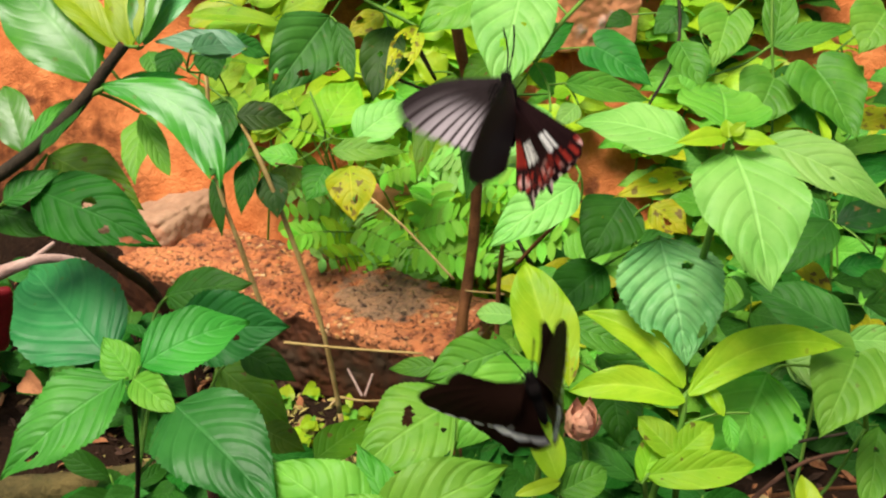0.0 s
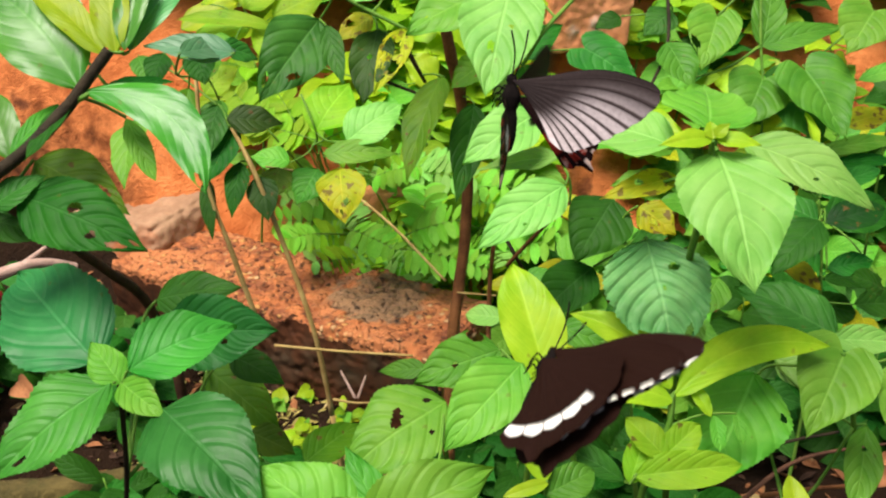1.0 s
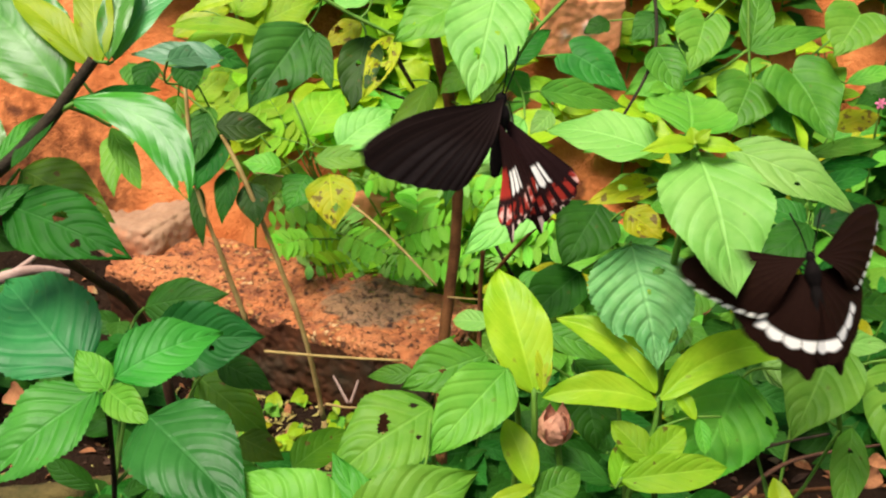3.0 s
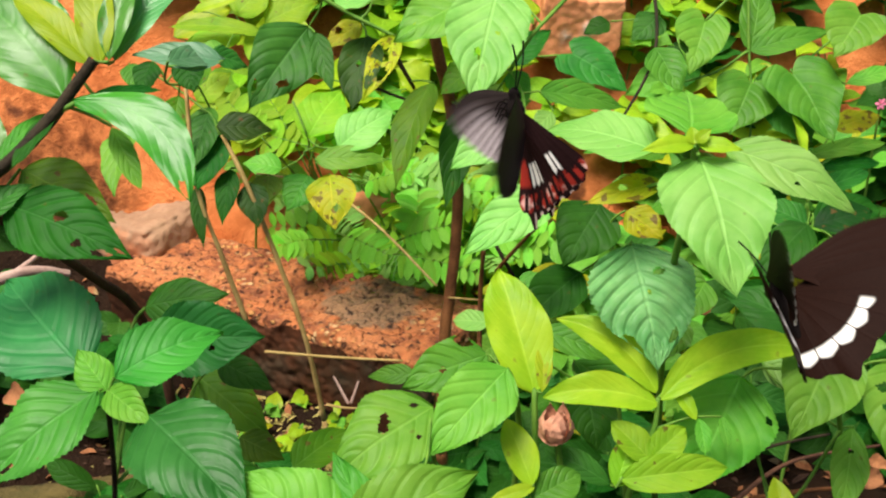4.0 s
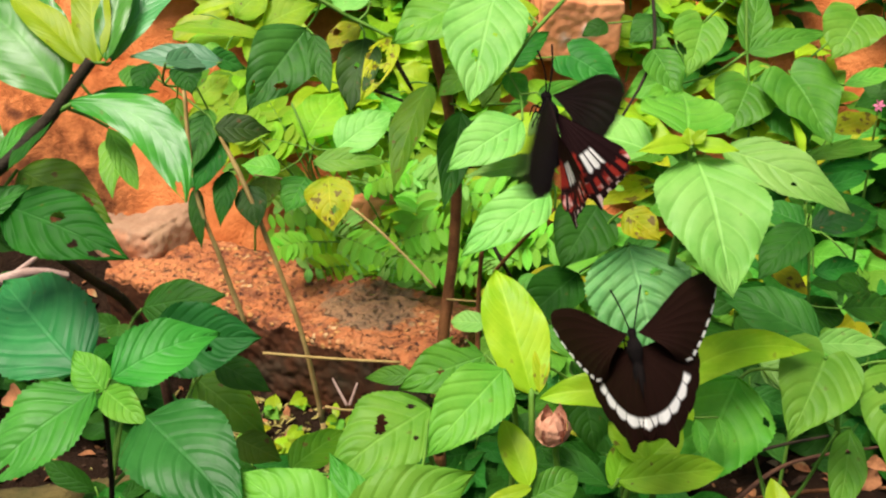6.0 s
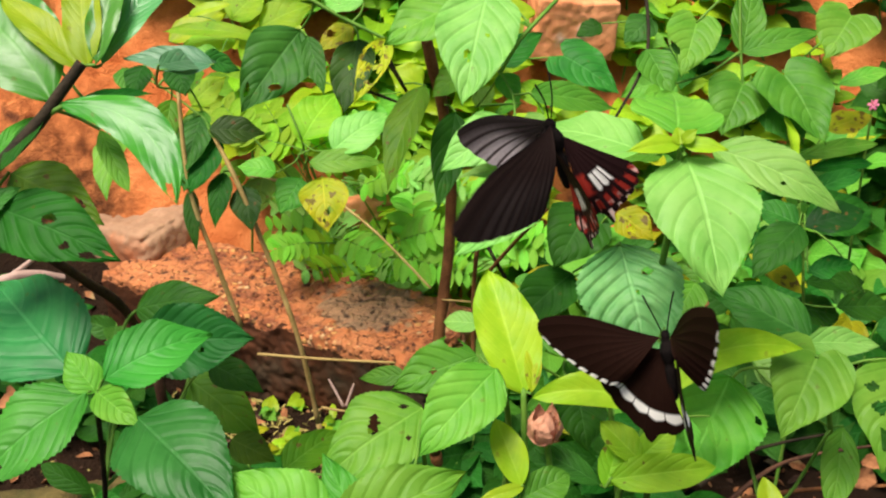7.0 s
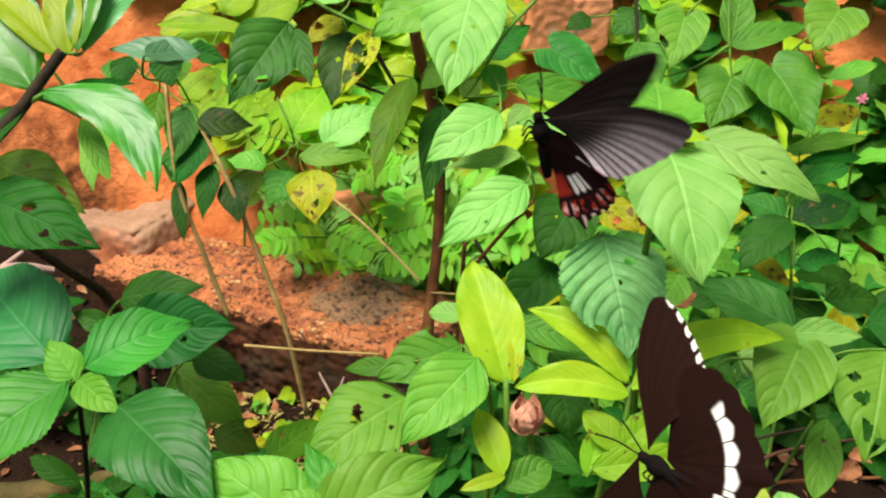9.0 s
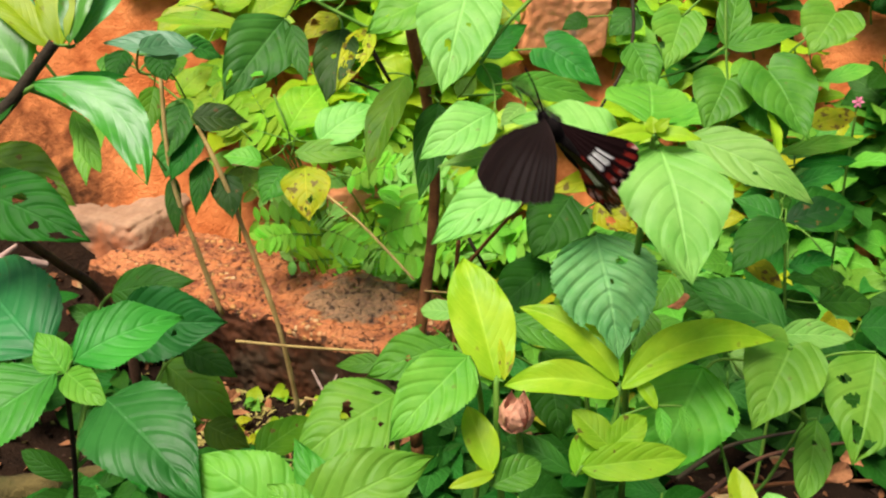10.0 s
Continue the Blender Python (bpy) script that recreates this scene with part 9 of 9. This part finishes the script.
    walk(male_parts["left_forewing"], [
        (0, wing_pose("left_forewing", -37, -26)), (0.1, wing_pose("left_forewing", -50, -23)), (0.2, wing_pose("left_forewing", -62, -20)), (0.3, wing_pose("left_forewing", -65, -18)),
        (0.4, wing_pose("left_forewing", -12, -15)), (0.5, wing_pose("left_forewing", -71, -13)), (0.6, wing_pose("left_forewing", -2, -13)), (0.7, wing_pose("left_forewing", -7, -13)),
        (0.8, wing_pose("left_forewing", -12, -13)), (0.9, wing_pose("left_forewing", 13, -13)), (1, wing_pose("left_forewing", 91, -14)), (1.1, wing_pose("left_forewing", 13, -9)),
        (1.2, wing_pose("left_forewing", -2, -4)), (1.3, wing_pose("left_forewing", 0, 0)), (1.4, wing_pose("left_forewing", -7, 5)), (1.5, wing_pose("left_forewing", -11, 9)),
        (1.6, wing_pose("left_forewing", -19, 7)), (1.7, wing_pose("left_forewing", 59, 4)), (1.8, wing_pose("left_forewing", 68, 2)), (1.9, wing_pose("left_forewing", 38, 0)),
        (2, wing_pose("left_forewing", -3, -3)), (2.1, wing_pose("left_forewing", -7, -2)), (2.2, wing_pose("left_forewing", -12, -1)), (2.3, wing_pose("left_forewing", -2, 1)),
        (2.4, wing_pose("left_forewing", 35, 2)), (2.5, wing_pose("left_forewing", 5, 3)), (2.6, wing_pose("left_forewing", 15, 1)), (2.7, wing_pose("left_forewing", 55, -2)),
        (2.8, wing_pose("left_forewing", 45, -4)), (2.9, wing_pose("left_forewing", 5, -6)), (3, wing_pose("left_forewing", -40, -8)), (3.1, wing_pose("left_forewing", -65, -11)),
        (3.2, wing_pose("left_forewing", -30, -13)), (3.3, wing_pose("left_forewing", 10, -15)), (3.4, wing_pose("left_forewing", 40, -17)), (3.5, wing_pose("left_forewing", 0, -20)),
        (3.6, wing_pose("left_forewing", -40, -22)), (3.7, wing_pose("left_forewing", -65, -24)), (3.8, wing_pose("left_forewing", -65, -26)), (3.9, wing_pose("left_forewing", 10, -29)),
        (4, wing_pose("left_forewing", 88, -31)), (4.1, wing_pose("left_forewing", 10, -24)), (4.2, wing_pose("left_forewing", -2, -17)), (4.3, wing_pose("left_forewing", -30, -10)),
        (4.4, wing_pose("left_forewing", -65, -3)), (4.5, wing_pose("left_forewing", -51, 4)), (4.6, wing_pose("left_forewing", -65, 3)), (4.7, wing_pose("left_forewing", -65, 1)),
        (4.8, wing_pose("left_forewing", 0, -1)), (4.9, wing_pose("left_forewing", -7, -3)), (5, wing_pose("left_forewing", 22, -4)), (5.1, wing_pose("left_forewing", -30, -3)),
        (5.2, wing_pose("left_forewing", -65, -1)), (5.3, wing_pose("left_forewing", -65, 0)), (5.4, wing_pose("left_forewing", -48, 2)), (5.5, wing_pose("left_forewing", 30, 3)),
        (5.6, wing_pose("left_forewing", -7, 3)), (5.7, wing_pose("left_forewing", -7, 2)), (5.8, wing_pose("left_forewing", -35, 2)), (5.9, wing_pose("left_forewing", -60, 1)),
        (6, wing_pose("left_forewing", -65, 1)), (6.1, wing_pose("left_forewing", -30, 1)), (6.2, wing_pose("left_forewing", 10, 0)), (6.3, wing_pose("left_forewing", 35, 0)),
        (6.4, wing_pose("left_forewing", 10, -1)), (6.5, wing_pose("left_forewing", -25, -1)), (6.6, wing_pose("left_forewing", -62, -2)), (6.7, wing_pose("left_forewing", -35, -2)),
        (6.8, wing_pose("left_forewing", -7, -3)), (6.9, wing_pose("left_forewing", -7, -3)), (7, wing_pose("left_forewing", -18, -4)), (7.1, wing_pose("left_forewing", -20, -4)),
        (7.2, wing_pose("left_forewing", -65, -5)), (7.3, wing_pose("left_forewing", -60, -6)), (7.4, wing_pose("left_forewing", -7, -7)), (7.5, wing_pose("left_forewing", -20, -7)),
        (7.6, wing_pose("left_forewing", -30, -6)), (7.7, wing_pose("left_forewing", -65, -5)), (7.8, wing_pose("left_forewing", -65, -3)), (7.9, wing_pose("left_forewing", -65, -2)),
        (8, wing_pose("left_forewing", -29, -1)), (8.1, wing_pose("left_forewing", -8, 1)), (8.2, wing_pose("left_forewing", -22, 2)), (8.3, wing_pose("left_forewing", -60, 4)),
        (8.4, wing_pose("left_forewing", 13, 5)), (8.5, wing_pose("left_forewing", 8, 7)), (8.6, wing_pose("left_forewing", 13, 7)), (8.7, wing_pose("left_forewing", -60, 8)),
        (8.8, wing_pose("left_forewing", -50, 8)), (8.9, wing_pose("left_forewing", -20, 8)), (9, wing_pose("left_forewing", -74, 9)), (9.1, wing_pose("left_forewing", 4, 9)),
        (9.2, wing_pose("left_forewing", 30, 9)), (9.3, wing_pose("left_forewing", 30, 9)), (9.4, wing_pose("left_forewing", 30, 9)), (9.5, wing_pose("left_forewing", 20, 9)),
        (9.7, wing_pose("left_forewing", 20, 9)), (10, wing_pose("left_forewing", 40, 9)),
    ])
    walk(male_parts["right_forewing"], [
        (0, wing_pose("right_forewing", -62, -30)), (0.1, wing_pose("right_forewing", -60, -22)), (0.2, wing_pose("right_forewing", -45, -14)), (0.3, wing_pose("right_forewing", -12, -6)),
        (0.4, wing_pose("right_forewing", -7, 2)), (0.5, wing_pose("right_forewing", -5, 10)), (0.6, wing_pose("right_forewing", 55, 8)), (0.7, wing_pose("right_forewing", 75, 5)),
        (0.8, wing_pose("right_forewing", 78, 3)), (0.9, wing_pose("right_forewing", 42, 0)), (1, wing_pose("right_forewing", 86, -2)), (1.1, wing_pose("right_forewing", 8, 2)),
        (1.2, wing_pose("right_forewing", -9, 6)), (1.3, wing_pose("right_forewing", 35, 10)), (1.4, wing_pose("right_forewing", 13, 14)), (1.5, wing_pose("right_forewing", -65, 18)),
        (1.6, wing_pose("right_forewing", 13, 12)), (1.7, wing_pose("right_forewing", -2, 7)), (1.8, wing_pose("right_forewing", -9, 1)), (1.9, wing_pose("right_forewing", 4, -4)),
        (2, wing_pose("right_forewing", -54, -9)), (2.1, wing_pose("right_forewing", 24, -7)), (2.2, wing_pose("right_forewing", -9, -4)), (2.3, wing_pose("right_forewing", -2, -1)),
        (2.4, wing_pose("right_forewing", -7, 2)), (2.5, wing_pose("right_forewing", 4, 4)), (2.6, wing_pose("right_forewing", 25, 4)), (2.7, wing_pose("right_forewing", 55, 4)),
        (2.8, wing_pose("right_forewing", 20, 3)), (2.9, wing_pose("right_forewing", -20, 3)), (3, wing_pose("right_forewing", -40, 3)), (3.1, wing_pose("right_forewing", -30, 2)),
        (3.2, wing_pose("right_forewing", -7, 2)), (3.3, wing_pose("right_forewing", 30, 1)), (3.4, wing_pose("right_forewing", 65, 1)), (3.5, wing_pose("right_forewing", 60, 1)),
        (3.6, wing_pose("right_forewing", 10, 0)), (3.7, wing_pose("right_forewing", -20, 0)), (3.8, wing_pose("right_forewing", -30, 0)), (3.9, wing_pose("right_forewing", -22, -1)),
        (4, wing_pose("right_forewing", 0, -1)), (4.1, wing_pose("right_forewing", 18, 0)), (4.2, wing_pose("right_forewing", 52, 0)), (4.3, wing_pose("right_forewing", 59, 1)),
        (4.4, wing_pose("right_forewing", -19, 2)), (4.5, wing_pose("right_forewing", -38, 3)), (4.6, wing_pose("right_forewing", -15, 8)), (4.7, wing_pose("right_forewing", -7, 14)),
        (4.8, wing_pose("right_forewing", 0, 19)), (4.9, wing_pose("right_forewing", 26, 25)), (5, wing_pose("right_forewing", 81, 30)), (5.1, wing_pose("right_forewing", 3, 25)),
        (5.2, wing_pose("right_forewing", -30, 20)), (5.3, wing_pose("right_forewing", -17, 16)), (5.4, wing_pose("right_forewing", 9, 11)), (5.5, wing_pose("right_forewing", -45, 6)),
        (5.6, wing_pose("right_forewing", 33, 6)), (5.7, wing_pose("right_forewing", 72, 7)), (5.8, wing_pose("right_forewing", 20, 7)), (5.9, wing_pose("right_forewing", -20, 7)),
        (6, wing_pose("right_forewing", -35, 8)), (6.1, wing_pose("right_forewing", -10, 8)), (6.2, wing_pose("right_forewing", 30, 8)), (6.3, wing_pose("right_forewing", 62, 9)),
        (6.4, wing_pose("right_forewing", 70, 9)), (6.5, wing_pose("right_forewing", 20, 10)), (6.6, wing_pose("right_forewing", -30, 10)), (6.7, wing_pose("right_forewing", -18, 10)),
        (6.8, wing_pose("right_forewing", -7, 11)), (6.9, wing_pose("right_forewing", 60, 11)), (7, wing_pose("right_forewing", 67, 11)), (7.1, wing_pose("right_forewing", 1, 7)),
        (7.2, wing_pose("right_forewing", -40, 3)), (7.3, wing_pose("right_forewing", -7, -1)), (7.4, wing_pose("right_forewing", -10, -5)), (7.5, wing_pose("right_forewing", -35, -10)),
        (7.6, wing_pose("right_forewing", 43, -7)), (7.7, wing_pose("right_forewing", -19, -4)), (7.8, wing_pose("right_forewing", -30, -2)), (7.9, wing_pose("right_forewing", -7, 1)),
        (8, wing_pose("right_forewing", -5, 3)), (8.1, wing_pose("right_forewing", 66, 1)), (8.2, wing_pose("right_forewing", 75, -1)), (8.3, wing_pose("right_forewing", -2, -4)),
        (8.4, wing_pose("right_forewing", -1, -6)), (8.5, wing_pose("right_forewing", 73, -9)), (8.6, wing_pose("right_forewing", -1, -3)), (8.7, wing_pose("right_forewing", -7, 2)),
        (8.8, wing_pose("right_forewing", -2, 7)), (8.9, wing_pose("right_forewing", 16, 12)), (9, wing_pose("right_forewing", 53, 18)), (9.1, wing_pose("right_forewing", 18, 18)),
        (9.2, wing_pose("right_forewing", 18, 18)), (9.3, wing_pose("right_forewing", 18, 18)), (9.4, wing_pose("right_forewing", 25, 18)), (9.5, wing_pose("right_forewing", 50, 18)),
        (9.7, wing_pose("right_forewing", 50, 18)), (10, wing_pose("right_forewing", 40, 18)),
    ])
    walk(male_parts["left_hindwing"], [
        (0, wing_pose("left_hindwing", -32, 8)), (0.1, wing_pose("left_hindwing", -48, 5)), (0.2, wing_pose("left_hindwing", -60, 2)), (0.3, wing_pose("left_hindwing", -65, -1)),
        (0.4, wing_pose("left_hindwing", -12, -5)), (0.5, wing_pose("left_hindwing", -80, -8)), (0.6, wing_pose("left_hindwing", -2, -6)), (0.7, wing_pose("left_hindwing", -7, -4)),
        (0.8, wing_pose("left_hindwing", -12, -2)), (0.9, wing_pose("left_hindwing", 13, 0)), (1, wing_pose("left_hindwing", 91, 2)), (1.1, wing_pose("left_hindwing", 13, 3)),
        (1.2, wing_pose("left_hindwing", -2, 4)), (1.3, wing_pose("left_hindwing", 0, 5)), (1.4, wing_pose("left_hindwing", -7, 6)), (1.5, wing_pose("left_hindwing", -8, 7)),
        (1.6, wing_pose("left_hindwing", -19, 4)), (1.7, wing_pose("left_hindwing", 58, 2)), (1.8, wing_pose("left_hindwing", 66, -1)), (1.9, wing_pose("left_hindwing", 37, -4)),
        (2, wing_pose("left_hindwing", -6, -7)), (2.1, wing_pose("left_hindwing", -7, -7)), (2.2, wing_pose("left_hindwing", -12, -7)), (2.3, wing_pose("left_hindwing", -2, -7)),
        (2.4, wing_pose("left_hindwing", 30, -7)), (2.5, wing_pose("left_hindwing", -4, -7)), (2.6, wing_pose("left_hindwing", 15, -7)), (2.7, wing_pose("left_hindwing", 53, -7)),
        (2.8, wing_pose("left_hindwing", 44, -7)), (2.9, wing_pose("left_hindwing", 5, -7)), (3, wing_pose("left_hindwing", -39, -7)), (3.1, wing_pose("left_hindwing", -65, -7)),
        (3.2, wing_pose("left_hindwing", -29, -7)), (3.3, wing_pose("left_hindwing", 10, -6)), (3.4, wing_pose("left_hindwing", 39, -6)), (3.5, wing_pose("left_hindwing", 0, -6)),
        (3.6, wing_pose("left_hindwing", -39, -6)), (3.7, wing_pose("left_hindwing", -63, -6)), (3.8, wing_pose("left_hindwing", -65, -6)), (3.9, wing_pose("left_hindwing", 1, -6)),
        (4, wing_pose("left_hindwing", 79, -6)), (4.1, wing_pose("left_hindwing", 1, -5)), (4.2, wing_pose("left_hindwing", -2, -4)), (4.3, wing_pose("left_hindwing", -29, -3)),
        (4.4, wing_pose("left_hindwing", -65, -2)), (4.5, wing_pose("left_hindwing", -37, 0)), (4.6, wing_pose("left_hindwing", -65, -1)), (4.7, wing_pose("left_hindwing", -63, -1)),
        (4.8, wing_pose("left_hindwing", 0, -1)), (4.9, wing_pose("left_hindwing", -7, -2)), (5, wing_pose("left_hindwing", 15, -2)), (5.1, wing_pose("left_hindwing", -29, -2)),
        (5.2, wing_pose("left_hindwing", -65, -2)), (5.3, wing_pose("left_hindwing", -65, -1)), (5.4, wing_pose("left_hindwing", -35, -1)), (5.5, wing_pose("left_hindwing", 40, -1)),
        (5.6, wing_pose("left_hindwing", -7, -1)), (5.7, wing_pose("left_hindwing", -7, -1)), (5.8, wing_pose("left_hindwing", -34, -1)), (5.9, wing_pose("left_hindwing", -58, -1)),
        (6, wing_pose("left_hindwing", -65, 0)), (6.1, wing_pose("left_hindwing", -29, 0)), (6.2, wing_pose("left_hindwing", 10, 0)), (6.3, wing_pose("left_hindwing", 34, 0)),
        (6.4, wing_pose("left_hindwing", 10, 0)), (6.5, wing_pose("left_hindwing", -24, 0)), (6.6, wing_pose("left_hindwing", -60, 0)), (6.7, wing_pose("left_hindwing", -34, 1)),
        (6.8, wing_pose("left_hindwing", -7, 1)), (6.9, wing_pose("left_hindwing", -7, 1)), (7, wing_pose("left_hindwing", -27, 1)), (7.1, wing_pose("left_hindwing", -19, -1)),
        (7.2, wing_pose("left_hindwing", -63, -3)), (7.3, wing_pose("left_hindwing", -58, -4)), (7.4, wing_pose("left_hindwing", -7, -6)), (7.5, wing_pose("left_hindwing", -26, -8)),
        (7.6, wing_pose("left_hindwing", -29, -7)), (7.7, wing_pose("left_hindwing", -63, -7)), (7.8, wing_pose("left_hindwing", -65, -7)), (7.9, wing_pose("left_hindwing", -63, -6)),
        (8, wing_pose("left_hindwing", -36, -6)), (8.1, wing_pose("left_hindwing", -8, -9)), (8.2, wing_pose("left_hindwing", -21, -12)), (8.3, wing_pose("left_hindwing", -58, -15)),
        (8.4, wing_pose("left_hindwing", 11, -18)), (8.5, wing_pose("left_hindwing", 6, -20)), (8.6, wing_pose("left_hindwing", 11, -16)), (8.7, wing_pose("left_hindwing", -58, -12)),
        (8.8, wing_pose("left_hindwing", -48, -8)), (8.9, wing_pose("left_hindwing", -19, -4)), (9, wing_pose("left_hindwing", -74, 0)), (9.1, wing_pose("left_hindwing", 4, 0)),
        (9.2, wing_pose("left_hindwing", 29, 0)), (9.3, wing_pose("left_hindwing", 29, 0)), (9.4, wing_pose("left_hindwing", 29, 0)), (9.5, wing_pose("left_hindwing", 19, 0)),
        (9.7, wing_pose("left_hindwing", 19, 0)), (10, wing_pose("left_hindwing", 39, 0)),
    ])
    walk(male_parts["right_hindwing"], [
        (0, wing_pose("right_hindwing", -61, 8)), (0.1, wing_pose("right_hindwing", -58, 5)), (0.2, wing_pose("right_hindwing", -44, 2)), (0.3, wing_pose("right_hindwing", -12, -1)),
        (0.4, wing_pose("right_hindwing", -7, -5)), (0.5, wing_pose("right_hindwing", -9, -8)), (0.6, wing_pose("right_hindwing", 53, -6)), (0.7, wing_pose("right_hindwing", 73, -4)),
        (0.8, wing_pose("right_hindwing", 76, -2)), (0.9, wing_pose("right_hindwing", 30, 0)), (1, wing_pose("right_hindwing", 93, 2)), (1.1, wing_pose("right_hindwing", 15, 3)),
        (1.2, wing_pose("right_hindwing", -9, 4)), (1.3, wing_pose("right_hindwing", 34, 5)), (1.4, wing_pose("right_hindwing", 13, 6)), (1.5, wing_pose("right_hindwing", -65, 7)),
        (1.6, wing_pose("right_hindwing", 11, 4)), (1.7, wing_pose("right_hindwing", -2, 2)), (1.8, wing_pose("right_hindwing", -9, -1)), (1.9, wing_pose("right_hindwing", 2, -4)),
        (2, wing_pose("right_hindwing", -51, -7)), (2.1, wing_pose("right_hindwing", 27, -7)), (2.2, wing_pose("right_hindwing", -10, -7)), (2.3, wing_pose("right_hindwing", -2, -7)),
        (2.4, wing_pose("right_hindwing", -7, -7)), (2.5, wing_pose("right_hindwing", 9, -7)), (2.6, wing_pose("right_hindwing", 24, -7)), (2.7, wing_pose("right_hindwing", 53, -7)),
        (2.8, wing_pose("right_hindwing", 19, -7)), (2.9, wing_pose("right_hindwing", -19, -7)), (3, wing_pose("right_hindwing", -39, -7)), (3.1, wing_pose("right_hindwing", -29, -7)),
        (3.2, wing_pose("right_hindwing", -7, -7)), (3.3, wing_pose("right_hindwing", 29, -6)), (3.4, wing_pose("right_hindwing", 63, -6)), (3.5, wing_pose("right_hindwing", 58, -6)),
        (3.6, wing_pose("right_hindwing", 10, -6)), (3.7, wing_pose("right_hindwing", -19, -6)), (3.8, wing_pose("right_hindwing", -29, -6)), (3.9, wing_pose("right_hindwing", -21, -6)),
        (4, wing_pose("right_hindwing", 22, -6)), (4.1, wing_pose("right_hindwing", 17, -5)), (4.2, wing_pose("right_hindwing", 50, -4)), (4.3, wing_pose("right_hindwing", 58, -3)),
        (4.4, wing_pose("right_hindwing", -19, -2)), (4.5, wing_pose("right_hindwing", -20, 0)), (4.6, wing_pose("right_hindwing", -15, -1)), (4.7, wing_pose("right_hindwing", -7, -1)),
        (4.8, wing_pose("right_hindwing", 0, -1)), (4.9, wing_pose("right_hindwing", 26, -2)), (5, wing_pose("right_hindwing", 77, -2)), (5.1, wing_pose("right_hindwing", -1, -2)),
        (5.2, wing_pose("right_hindwing", -29, -2)), (5.3, wing_pose("right_hindwing", -16, -1)), (5.4, wing_pose("right_hindwing", -1, -1)), (5.5, wing_pose("right_hindwing", -30, -1)),
        (5.6, wing_pose("right_hindwing", 48, -1)), (5.7, wing_pose("right_hindwing", 70, -1)), (5.8, wing_pose("right_hindwing", 19, -1)), (5.9, wing_pose("right_hindwing", -19, -1)),
        (6, wing_pose("right_hindwing", -34, 0)), (6.1, wing_pose("right_hindwing", -10, 0)), (6.2, wing_pose("right_hindwing", 29, 0)), (6.3, wing_pose("right_hindwing", 60, 0)),
        (6.4, wing_pose("right_hindwing", 68, 0)), (6.5, wing_pose("right_hindwing", 19, 0)), (6.6, wing_pose("right_hindwing", -29, 0)), (6.7, wing_pose("right_hindwing", -17, 1)),
        (6.8, wing_pose("right_hindwing", -7, 1)), (6.9, wing_pose("right_hindwing", 58, 1)), (7, wing_pose("right_hindwing", 88, 1)), (7.1, wing_pose("right_hindwing", 10, -1)),
        (7.2, wing_pose("right_hindwing", -39, -3)), (7.3, wing_pose("right_hindwing", -7, -4)), (7.4, wing_pose("right_hindwing", -10, -6)), (7.5, wing_pose("right_hindwing", -36, -8)),
        (7.6, wing_pose("right_hindwing", 42, -7)), (7.7, wing_pose("right_hindwing", -19, -7)), (7.8, wing_pose("right_hindwing", -29, -7)), (7.9, wing_pose("right_hindwing", -7, -6)),
        (8, wing_pose("right_hindwing", 9, -6)), (8.1, wing_pose("right_hindwing", 68, -9)), (8.2, wing_pose("right_hindwing", 73, -12)), (8.3, wing_pose("right_hindwing", -2, -15)),
        (8.4, wing_pose("right_hindwing", -19, -18)), (8.5, wing_pose("right_hindwing", 54, -20)), (8.6, wing_pose("right_hindwing", -19, -16)), (8.7, wing_pose("right_hindwing", -7, -12)),
        (8.8, wing_pose("right_hindwing", -2, -8)), (8.9, wing_pose("right_hindwing", 16, -4)), (9, wing_pose("right_hindwing", 66, 0)), (9.1, wing_pose("right_hindwing", 17, 0)),
        (9.2, wing_pose("right_hindwing", 17, 0)), (9.3, wing_pose("right_hindwing", 17, 0)), (9.4, wing_pose("right_hindwing", 24, 0)), (9.5, wing_pose("right_hindwing", 48, 0)),
        (9.7, wing_pose("right_hindwing", 48, 0)), (10, wing_pose("right_hindwing", 39, 0)),
    ])


motions()
